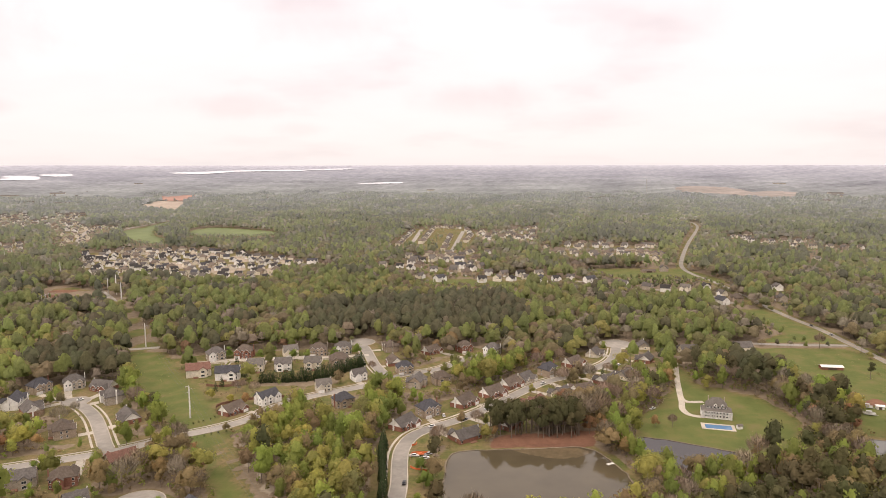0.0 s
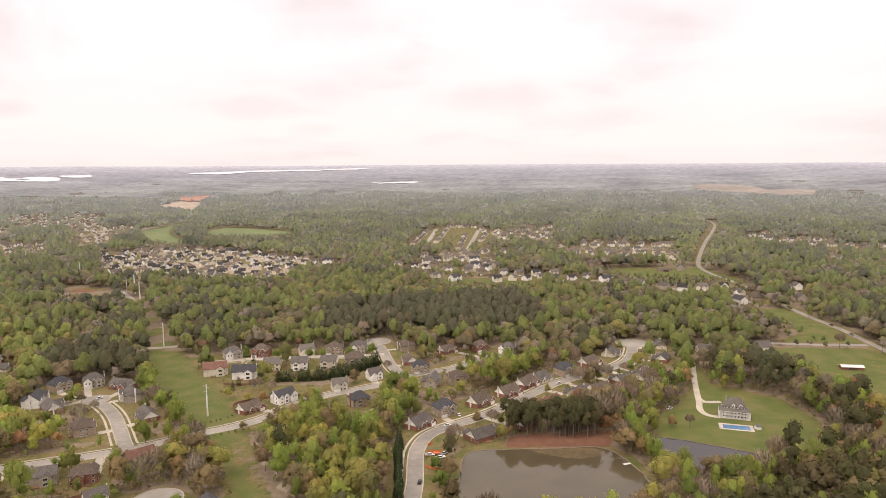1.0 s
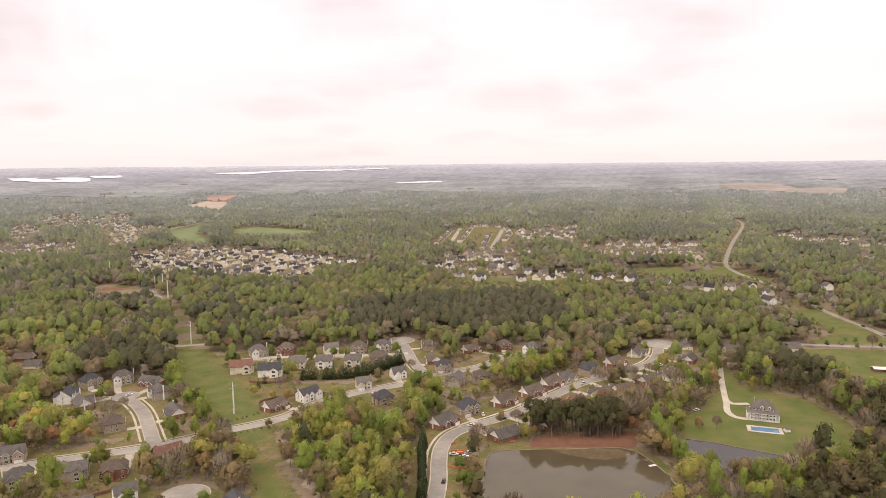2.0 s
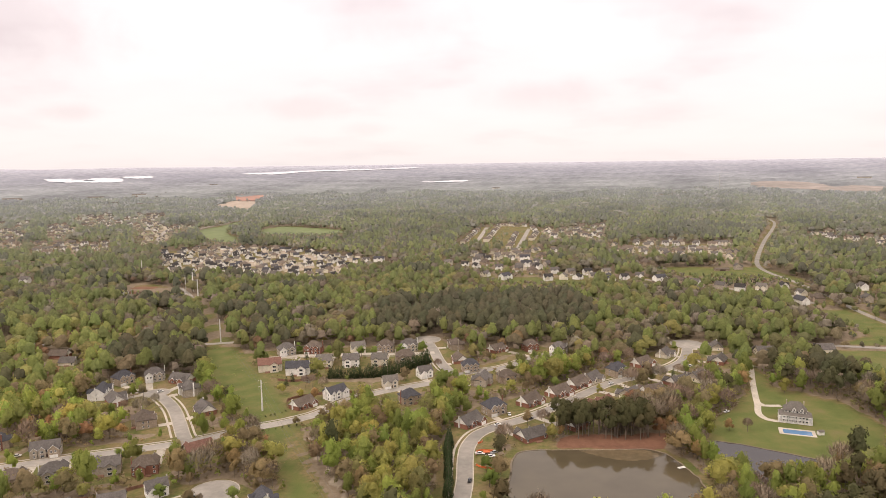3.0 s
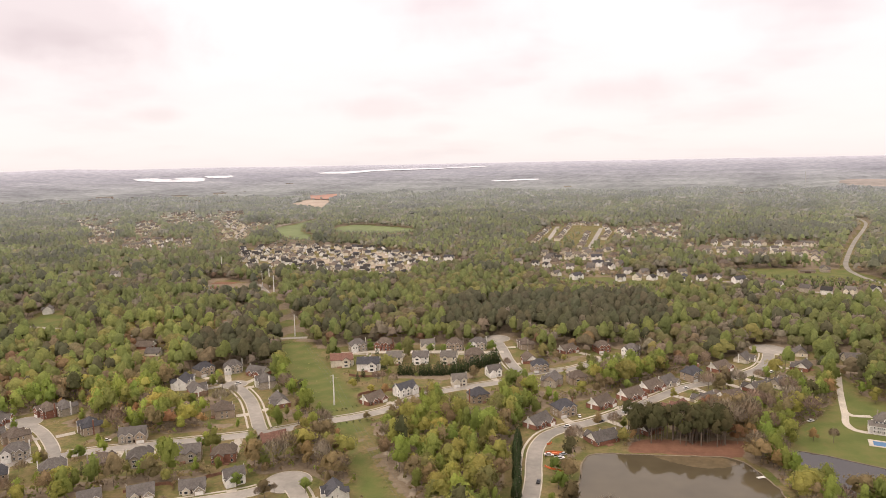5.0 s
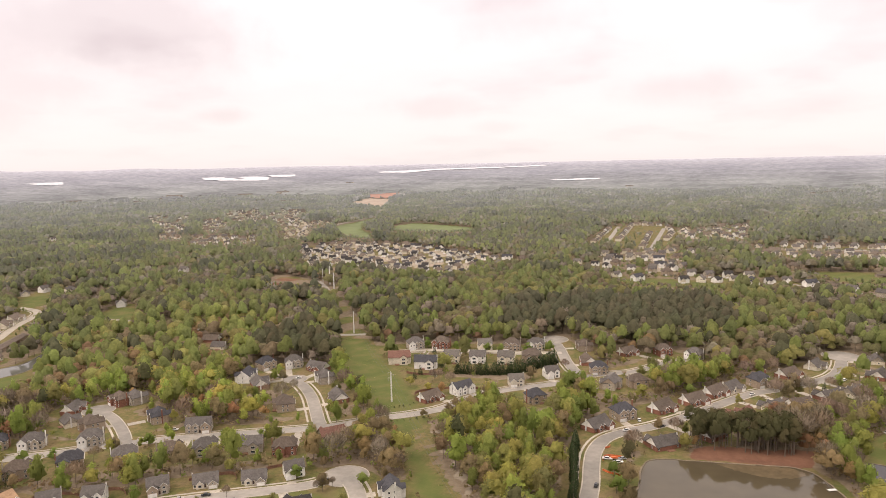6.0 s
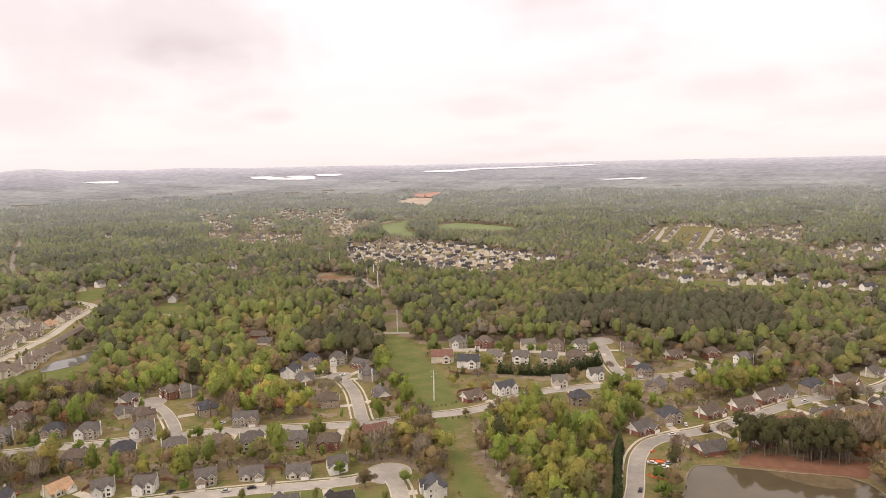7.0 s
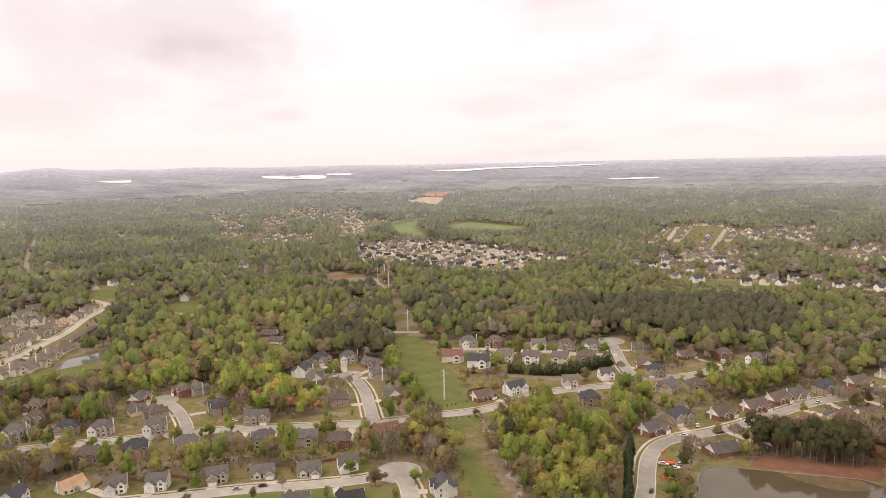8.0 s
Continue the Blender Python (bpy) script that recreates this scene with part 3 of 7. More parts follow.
HOUSED = ("pond", "crossing", "upper", "rows", "left_court", "west_court", "near_court", "near_stub", "terrace", "upper_branch")
for name, (width, line) in STREETS.items():
    for x, y in line:
        stamp(bare, x, y, width / 2 + (1.5 if name == "highway" and y < 900 else 3.5))
        if name in HOUSED:
            stamp(yard, x, y, 17)
            stamp(grass, x, y, 15)
        elif name == "highway":
            stamp(grass, x, y, 9)
            if y < 690:
                stamp(yard, x, y, 8)
            if y > 1080:
                stamp(bare, x, y, 11)
                stamp(seen, x, y, 7)
for group, places in SITES.items():
    for x, y in places:
        d = math.hypot(x, y)
        stamp(bare, x, y, 12 if d < 700 else 15)
        stamp(seen, x, y, 12)
        if group in CLUSTERED and (round(x) + round(y)) % 3:
            stamp(dirt, x, y, 14)
        if group in ("left_court_houses", "upper_east", "far_west_pair", "crossing_mid", "pond_end", "west_court_houses"):
            # low gardens on the camera's side of the houses, to keep them in view
            for ahead in (26, 42):
                stamp(yard, x - x / d * ahead, y - y / d * ahead, 13)
        if group == "crossing_south":
            stamp(yard, x - x / d * 10, y - y / d * 10, 13)
        else:
            stamp(bare, x - x / d * 12, y - y / d * 12, 12)
            stamp(yard, x - x / d * 12, y - y / d * 12, 13)
        stamp(grass, x, y, 15)
ROWLINE = np.array([(-262.9, 591.0), (-353.5, 741.0), (-404.0, 834.6), (-480.0, 985.0), (-520.0, 1060.0)])
narrow = np.abs(CX - np.interp(CY, ROWLINE[:, 1], ROWLINE[:, 0])) < 14
for poly in (LAWN, PASTURE, SLOPE, ROWSTRIP, FIELD_A, FIELD_B, FIELD_C, FIELD_D, FIELD_T, FIELD_U, FIELD_V, FRONTLAWN):
    m = inside(poly, CX, CY)
    if poly is ROWSTRIP:
        m &= narrow | (CY < 600)
    bare |= m
    if poly is ROWSTRIP:
        m &= (CY < 575) | (np.sin(CX * 0.21) + np.sin(CY * 0.13) > 0.4)
    else:
        seen |= m
    grass |= m
    lush |= m
for poly in (POND_A, POND_B, POND_C, POND_D):
    m = inside(smooth(poly, 4, True), CX, CY)
    bare |= m
    seen |= m
    for x, y in smooth(poly, 4, True):
        stamp(bare, x, y, 4)
        stamp(grass, x, y, 6)
for poly in (SOIL_SUB1, SOIL_SUB2):
    m = inside(poly, CX, CY)
    wave = np.sin(CX * 0.07) + np.sin(CY * 0.05 + CX * 0.02)
    if poly is SOIL_SUB1:
        bare |= m & (wave < 1.1)
        dirt |= m & (wave > 0.15)
        seen |= m
    yard |= m
    grass |= m
red |= inside([(283, 448), (302, 458), (296, 440), (282, 440)], CX, CY)
for poly in (CLAY, REDBANK):
    m = inside(poly, CX, CY)
    if poly is CLAY:
        red |= m & (np.sin(CX * 0.09 + 1) + np.sin(CY * 0.17) > 0.7)
        grass |= m & (np.sin(CX * 0.05) + np.sin(CY * 0.11) > 0.9)
    else:
        red |= m
    if poly is CLAY:
        bare |= m
        seen |= m
m = inside(ROUNDABOUT_BANK, CX, CY)
bare |= m
grass |= m
for x, y in smooth([(-118, 380), (-96, 340), (-74, 300), (-60, 262)], 4):
    stamp(dirt, x, y, 2.5)
for poly in (PINES_MID, PINES_POND, PINES_EAST, PINES_SE, PINES_W):
    pine |= inside(poly, CX, CY)
oak |= inside(OAKS, CX, CY)
fresh |= inside(FRESH, CX, CY) | inside(THICKET, CX, CY)
for x, y in smooth([(-545, 440), (-561, 481), (-577, 515)], 6):
    stamp(bare, x, y, 9)
    stamp(seen, x, y, 8)
m = inside(TRACK, CX, CY)
grass &= ~m
lush &= ~m
for x, y in STREETS["rows"][1]:
    stamp(clear, x, y - 8, 34)
    stamp(grass, x, y - 6, 30)
for x, y in SITES["rows_front"]:
    stamp(clear, x * 0.965, y * 0.965, 20)
    stamp(grass, x * 0.97, y * 0.97, 16)
GARDEN = [(-203, 506), (-170, 483), (-136, 482), (-101, 484), (-117, 450), (-141, 412), (-158, 390), (-190, 446)]
m = inside(GARDEN, CX, CY)
yard |= m
grass |= m
for line in (HEDGE, HEDGE2):
    for x, y in smooth(line, 3):
        stamp(bare, x, y, 5)
        stamp(bare, x * 0.975, y * 0.975, 7)
bare &= ~inside(PINES_POND, CX, CY)
bare |= inside(REDBANK, CX, CY)
pine &= ~bare
# trees kept low before far clearings, so that the camera sees over them
away = np.hypot(CX, CY)
for x, y in STREETS["terrace"][1]:
    stamp(seen, x, y, 6)
opened = seen & (away > 560)
low = np.zeros(CX.shape, bool)
meadows = inside(FIELD_C, CX, CY) | inside(FIELD_D, CX, CY)
for k in range(1, 17):
    s = 1 + k * 0.0075
    low |= sample(meadows, CX * s, CY * s)
    low |= sample(opened, CX * s, CY * s) & ((k < 12) | (away > 1150))
low &= away > 560


# ---- mesh helpers ----
def sheet(name, verts, faces, mat, parent=None, label=""):
    me = bpy.data.meshes.new(name)
    me.from_pydata([tuple(v) for v in verts], [], faces)
    me.materials.append(mat)
    ob = new(name, me)
    ob.parent = parent
    return tagged(ob, label)


def part(name, bm, mat, parent, label=""):
    bmesh.ops.recalc_face_normals(bm, faces=bm.faces)
    me = bpy.data.meshes.new(name)
    bm.to_mesh(me)
    bm.free()
    me.materials.append(mat)
    ob = new(name, me)
    ob.parent = parent
    return tagged(ob, label)


def box(bm, x0, x1, y0, y1, z0, z1):
    v = [bm.verts.new(p) for p in ((x0, y0, z0), (x1, y0, z0), (x1, y1, z0), (x0, y1, z0), (x0, y0, z1), (x1, y0, z1), (x1, y1, z1), (x0, y1, z1))]
    for f in ((0, 3, 2, 1), (4, 5, 6, 7), (0, 1, 5, 4), (1, 2, 6, 5), (2, 3, 7, 6), (3, 0, 4, 7)):
        bm.faces.new([v[i] for i in f])
    return v


def boxes(*rows):
    bm = bmesh.new()
    for r in rows:
        box(bm, *r)
    return bm


def tube(bm, a, b, ra, rb, sides=8):
    a, b = Vector(a), Vector(b)
    turn = (b - a).to_track_quat("Z", "Y").to_matrix()
    rings = [[bm.verts.new(p + turn @ Vector((r * math.cos(k * math.tau / sides), r * math.sin(k * math.tau / sides), 0))) for k in range(sides)] for p, r in ((a, ra), (b, rb))]
    for k in range(sides):
        bm.faces.new((rings[0][k], rings[0][(k + 1) % sides], rings[1][(k + 1) % sides], rings[1][k]))
    bm.faces.new(rings[0][::-1])
    bm.faces.new(rings[1])


# ---- the ground: one sheet out to the horizon ----
def steps(lo, hi, fine, limit, back=1.05):
    inner = list(np.arange(lo, hi + 0.1, fine))
    up, g = [], fine
    while (up[-1] if up else inner[-1]) < limit:
        g *= 1.05
        up.append((up[-1] if up else inner[-1]) + min(g, 160))
    down, g = [], fine
    while (down[-1] if down else inner[0]) > -limit:
        g *= back
        down.append((down[-1] if down else inner[0]) - min(g, 160))
    return np.array(down[::-1] + inner + up)


gx, gy = steps(-560, 400, 5.0, 5200), steps(220, 780, 5.0, 5200, 1.3)
GX, GY = np.meshgrid(gx, gy)
GR = np.hypot(GX, GY)


def hills(x, y):
    """Rolling hills, only far off."""
    r = np.hypot(x, y)
    w = np.clip((r - 1500) / 1500, 0, 1) * np.clip((4950 - r) / 2000, 0.1, 1)
    a = np.degrees(np.arctan2(x, y))
    ridge = sum(tall * np.exp(-((a - at) / wide) ** 2) for at, wide, tall in ((-50.5, 2.2, 26), (-46.0, 1.6, 10), (-40.0, 3.0, 12), (-30.0, 4.0, 5)))
    return w * (6 * np.sin(x * 0.0031 + 1) * np.cos(y * 0.0027) + 4 * np.sin(x * 0.0071 + y * 0.0052)) + ridge * np.clip((r - 4300) / 550, 0, 1) ** 2


GZ = rise(GR) + hills(GX, GY)
nx, ny = len(gx), len(gy)
idx = np.arange(nx * ny).reshape(ny, nx)
quads = np.stack([idx[:-1, :-1], idx[:-1, 1:], idx[1:, 1:], idx[1:, :-1]], -1).reshape(-1, 4)


def quad_mesh(name, verts, quads, mat, tint=None, attribute="tint", normals=None):
    """A mesh of loose or joined quads from arrays, with a colour per corner point if given."""
    me = bpy.data.meshes.new(name)
    me.vertices.add(len(verts))
    me.vertices.foreach_set("co", np.asarray(verts, np.float32).ravel())
    me.loops.add(quads.size)
    me.loops.foreach_set("vertex_index", np.asarray(quads, np.int32).ravel())
    me.polygons.add(len(quads))
    me.polygons.foreach_set("loop_start", np.arange(0, quads.size, quads.shape[1], dtype=np.int32))
    me.update(calc_edges=True)
    me.materials.append(mat)
    if tint is not None:
        at = me.attributes.new(attribute, "FLOAT_COLOR", "POINT")
        at.data.foreach_set("color", np.asarray(tint, np.float32).ravel())
    if normals is not None:
        at = me.attributes.new("custom_normal", "FLOAT_VECTOR", "POINT")
        at.data.foreach_set("vector", np.asarray(normals, np.float32).ravel())
    return me


def soft(mask):
    a = mask.astype(float)
    a = (a + np.roll(a, 1, 0) + np.roll(a, -1, 0) + np.roll(a, 1, 1) + np.roll(a, -1, 1)) / 5
    i = np.clip(((GY - Y0) / CELL).astype(int), 0, a.shape[0] - 1)
    j = np.clip(((GX - X0) / CELL).astype(int), 0, a.shape[1] - 1)
    within = (GX > X0) & (GX < X1) & (GY > Y0) & (GY < Y1)
    return a[i, j] * within


# fourth value: how far the ground's colour goes over to painted haze
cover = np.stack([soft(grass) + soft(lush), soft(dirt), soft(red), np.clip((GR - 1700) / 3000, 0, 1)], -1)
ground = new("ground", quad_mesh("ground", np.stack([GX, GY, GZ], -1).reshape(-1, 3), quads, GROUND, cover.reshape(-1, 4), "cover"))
tagged(ground, "rolling ground of leaf litter, patchy spring lawn and bare soil", "ground", kind="structure")


# ---- streets, kerbs, drives ----
def level(p):
    return float(rise(math.hypot(*p[:2])) + hills(p[0], p[1]))


def normals(line):
    d = np.gradient(line, axis=0)
    d /= np.maximum(np.hypot(d[:, 0], d[:, 1])[:, None], 1e-6)
    return np.stack([-d[:, 1], d[:, 0]], -1)


def ribbon(name, line, lo, hi, z0, z1, mat, parent=None, keep=None):
    """A band of thickness z1 - z0 along a line, from lo to hi metres to its left."""
    n = normals(line)
    z = [level(p) for p in line]
    v, f = [], []
    for p, m, g in zip(line, n, z):
        for o, h in ((lo, z0), (lo, z1), (hi, z1), (hi, z0)):
            v.append((p[0] + m[0] * o, p[1] + m[1] * o, g + h))
    for i in range(len(line) - 1):
        if keep is None or (keep[i] and keep[i + 1]):
            a, b = 4 * i, 4 * i + 4
            f += [(a + k, b + k, b + k + 1, a + k + 1) for k in range(3)]
            if i == 0 or (keep is not None and not keep[i - 1]):
                f.append((a, a + 1, a + 2, a + 3))
            if i == len(line) - 2 or (keep is not None and i + 2 < len(line) and not keep[i + 2]):
                f.append((b + 3, b + 2, b + 1, b))
    return sheet(name, v, f, mat, parent) if f else None


BULBS = {"pond": 14.0, "upper": 12.5, "left_court": 9.0, "west_court": 10.0, "near_court": 11.8}
all_line = {n: (w, l) for n, (w, l) in STREETS.items()}


def clear_of_streets(points, own):
    ok = np.ones(len(points), bool)
    for n, (w, l) in all_line.items():
        if n != own:
            near = l[np.hypot(l[:, 0] - points[:, 0].mean(), l[:, 1] - points[:, 1].mean()) < 500]
            if len(near):
                ok &= np.min(np.hypot(points[:, None, 0] - near[None, :, 0], points[:, None, 1] - near[None, :, 1]), 1) > w / 2 + 1.0
    if own in BULBS:
        c = all_line[own][1][-1]
        ok &= np.hypot(points[:, 0] - c[0], points[:, 1] - c[1]) > BULBS[own]
    return ok


for k, (name, (width, line)) in enumerate(STREETS.items()):
    z = 0.06 + 0.005 * k
    road = tagged(ribbon("road", line, -width / 2, width / 2, -0.2, z, CONCRETE if name in ("terrace", "rows") else ASPHALT), "worn pale grey asphalt residential street" if name in HOUSED else "grey asphalt two-lane road through woods", "road", kind="structure")
    if name not in HOUSED:
        continue
    for side in (-1, 1):
        edge = line + normals(line) * (side * (width / 2 + 0.25))
        keep = clear_of_streets(edge, name)
        lo, hi = sorted((side * width / 2, side * (width / 2 + 0.6)))
        kerb = ribbon("kerb", line, lo, hi, -0.1, 0.2, CONCRETE, None, keep)
        if kerb:
            tagged(kerb, "raised pale concrete kerb along the street", "kerb", kind="structure")
        if side == 1 or name == "left_court":
            lo, hi = sorted((side * (width / 2 + 2.2), side * (width / 2 + 3.5)))
            walkway = ribbon("sidewalk", line, lo, hi, -0.1, 0.12, CONCRETE, None, keep)
            if walkway:
                tagged(walkway, "pale concrete pavement beside the street lawn", "sidewalk", kind="structure")
    if name in BULBS:
        c, r = Vector(line[-1]), BULBS[name]
        inward = Vector(line[-4]) - c
        start = math.atan2(inward.y, inward.x)
        ring = [(c.x + r * math.cos(a), c.y + r * math.sin(a)) for a in np.linspace(0, math.tau, 49)[:-1]]
        sheet_ob = sheet("road", [(x, y, z + 0.002) for x, y in ring], [tuple(range(48))], ASPHALT)
        tagged(sheet_ob, "round asphalt turning circle at the street's end", "road", kind="structure")
        gap = math.asin(min(0.9, (width / 2 + 0.5) / r))
        arc = np.array([(c.x + r * math.cos(a), c.y + r * math.sin(a)) for a in np.linspace(start + gap, start + math.tau - gap, 44)])
        keep = clear_of_streets(arc, name if name != "near_court" else "near_court")
        if name == "near_court":
            keep = np.min(np.hypot(arc[:, None, 0] - STREETS["near_stub"][1][None, :, 0], arc[:, None, 1] - STREETS["near_stub"][1][None, :, 1]), 1) > 4.5
        else:
            keep[:] = True
        ob = ribbon("kerb", arc, -0.6, 0.0, -0.1, 0.2, CONCRETE, None, keep)
        if ob:
            tagged(ob, "pale concrete kerb round the turning circle", "kerb", kind="structure")

for line, w in ((DRIVE1, 4.0), (DRIVE2, 4.0)):
    tagged(ribbon("driveway", smooth(line, 3), -w / 2, w / 2, -0.1, 0.07 if line is DRIVE1 else 0.075, CONCRETE), "curving pale concrete drive to the white mansion", "driveway", kind="structure")
# pale gutter line and edge lines of the two-lane road
w, line = STREETS["highway"]
near = line[:60]
for o in (-0.25, 0.15):
    tagged(ribbon("road_marking", near, o, o + 0.12, 0.12, 0.118 + 0.004 * 9, ORANGEROOF), "faded yellow centre line on asphalt", "road marking", kind="structure")

# ---- ponds and far lakes ----
for poly, mat, label in ((POND_A, MUDWATER, "muddy brown pond with reflections of pines"), (POND_B, DARKWATER, "dark still pond below the mansion lawn"),
                         (POND_C, PALEWATER, "pale grey pond among pines"), (POND_D, PALEWATER, "small grey retention pond")):
    line = smooth(poly, 4, True)
    sheet_ob = sheet("water", [(x, y, 0.05) for x, y in line], [tuple(range(len(line)))], mat)
    tagged(sheet_ob, label, "pond", kind="structure")
    loop = np.vstack([line, line[:2]])
    wobble = loop + np.random.default_rng(3).normal(0, 0.25, loop.shape)
    bank = ribbon("pond_edge", wobble, -0.4, 0.45, -0.3, 0.22, STONEBANK)
    tagged(bank, "low edging of stones and earth round the pond", "pond edge", kind="structure")
line = smooth([(40.0, 368.6), (50.0, 370.2), (62.0, 371.6), (75.0, 371.8), (81.6, 366.6), (76.0, 360.7), (66.0, 358.0), (55.0, 359.5), (46.0, 364.0)], 2, True)
line = line + np.random.default_rng(8).normal(0, 0.35, line.shape)
tagged(sheet("mud_shoal", [(x, y, 0.056) for x, y in line], [tuple(range(len(line)))], SHOAL), "wet brown mud shoal at the pond's shallow edge", "mud", kind="structure")
for poly, cover_, lift, ragged, tags in ([(q, LAKEWATER, 3.0, 9, ("water", "distant lake with painted sky reflection between wooded shores", "lake")) for q in (LAKE_A, LAKE_B, LAKE_C, LAKE_D, LAKE_E, LAKE_F)]
                                         + [(q, FIELDGRASS, 0.4, 4, ("meadow", "green spring meadow between far woods", "meadow")) for q in (FIELD_A, FIELD_B)]
                                         + [(REDDIRT, REDSOIL, 5.0, 9, ("bare_soil", "graded red clay on a far hill", "bare soil")), (GRADED, TANSOIL, 3.0, 12, ("bare_soil", "graded tan soil of a building site", "bare soil")),
                                            (SANDPIT, TANSOIL, 5.0, 12, ("bare_soil", "pale sandy clearing in far woods", "bare soil")), (QUARRY, QUARRYSOIL, 1.5, 14, ("bare_soil", "pinkish quarry floor cut into far woods", "bare soil"))]):
    line = smooth(poly, 60, True)
    lo, hi = line.min(0) - 12, line.max(0) + 12
    lx, ly = np.arange(lo[0], hi[0], 12.0), np.arange(lo[1], hi[1], 12.0)
    mx, my = np.meshgrid(lx, ly)
    wet = inside(line + np.random.default_rng(2).normal(0, ragged, line.shape), mx + 6, my + 6)[:-1, :-1]
    if poly in (LAKE_A, LAKE_B):
        # coves and islets
        cx, cy = mx[:-1, :-1], my[:-1, :-1]
        wet &= np.sin(cx * 0.019 + 0.6) + np.sin(cy * 0.027 + cx * 0.011) + 0.6 * np.sin(cx * 0.043 - cy * 0.031) > -1.35
    number = np.arange(mx.size).reshape(mx.shape)
    cells = np.stack([number[:-1, :-1], number[:-1, 1:], number[1:, 1:], number[1:, :-1]], -1)[wet]
    used = np.unique(cells)
    v = np.stack([mx, my, rise(np.hypot(mx, my)) + hills(mx, my) + lift], -1).reshape(-1, 3)[used]
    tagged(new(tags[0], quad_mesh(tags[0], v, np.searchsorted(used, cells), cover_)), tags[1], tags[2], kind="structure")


# ---- houses ----
def chevron(bm, x0, x1, half, z, top, th=0.22, along="x", cy=0.0):
    """A gable roof of two slabs; runs along x, or along y with cy as its middle in x."""
    prof = [(-half, z), (0, top), (half, z), (half, z + th), (0, top + th), (-half, z + th)]
    ends = []
    for x in (x0, x1):
        ends.append([bm.verts.new((x, cy + p, h) if along == "x" else (cy + p, x, h)) for p, h in prof])
    a, b = ends
    for k in range(6):
        bm.faces.new((a[k], a[(k + 1) % 6], b[(k + 1) % 6], b[k]))
    for e in ends:
        bm.faces.new((e[0], e[1], e[4], e[5]))
        bm.faces.new((e[1], e[2], e[3], e[4]))


def hip(bm, x0, x1, y0, y1, z, pitch, th=0.22):
    half = (y1 - y0) / 2
    top, cy = z + half * pitch, (y0 + y1) / 2
    run = min(half, (x1 - x0) / 2 - 0.4)
    lo = [bm.verts.new((x, y, z)) for x, y in ((x0, y0), (x1, y0), (x1, y1), (x0, y1))]
    up = [bm.verts.new((v.co.x, v.co.y, z + th)) for v in lo]
    r = [bm.verts.new((x0 + run, cy, top + th)), bm.verts.new((x1 - run, cy, top + th))]
    bm.faces.new(lo[::-1])
    for k in range(4):
        bm.faces.new((lo[k], lo[(k + 1) % 4], up[(k + 1) % 4], up[k]))
    bm.faces.new((up[0], up[1], r[1], r[0]))
    bm.faces.new((up[1], up[2], r[1]))
    bm.faces.new((up[2], up[3], r[0], r[1]))
    bm.faces.new((up[3], up[0], r[0]))
    return top


def gabled_box(bm, x0, x1, y0, y1, z0, z1, top, along):
    """Walls with the triangle of the gable on both ends."""
    if along == "x":
        prof = [(y0, z0), (y1, z0), (y1, z1), ((y0 + y1) / 2, top), (y0, z1)]
        rings = [[bm.verts.new((x, p, h)) for p, h in prof] for x in (x0, x1)]
    else:
        prof = [(x0, z0), (x1, z0), (x1, z1), ((x0 + x1) / 2, top), (x0, z1)]
        rings = [[bm.verts.new((p, y, h)) for p, h in prof] for y in (y0, y1)]
    a, b = rings
    for k in range(5):
        bm.faces.new((a[k], a[(k + 1) % 5], b[(k + 1) % 5], b[k]))
    bm.faces.new(a)
    bm.faces.new(b)


def window(parent, x, y, z, w, h, face="front"):
    """A white frame with a pane, on the front (-y), back (+y) or a side."""
    def slab(half, z0, z1, out0, out1):
        s = -1 if face in ("front", "left") else 1
        lo, hi = sorted((s * out0, s * out1))
        return (x - half, x + half, y + lo, y + hi, z0, z1) if face in ("front", "back") else (x + lo, x + hi, y - half, y + half, z0, z1)
    bm = boxes(slab(w / 2 + 0.1, z - 0.12, z, -0.02, 0.1), slab(w / 2 + 0.1, z + h, z + h + 0.1, -0.02, 0.1))
    for s in (-1, 1):
        r = list(slab(0.05, z, z + h, -0.02, 0.08))
        k = 0 if face in ("front", "back") else 2
        r[k], r[k + 1] = r[k] + s * (w / 2 + 0.05), r[k + 1] + s * (w / 2 + 0.05)
        box(bm, *r)
    box(bm, *slab(0.03, z, z + h, -0.02, 0.07))
    frame_ob = part("window", bm, TRIM, parent)
    part("pane", boxes(slab(w / 2, z, z + h, -0.02, 0.04)), GLASS, frame_ob)


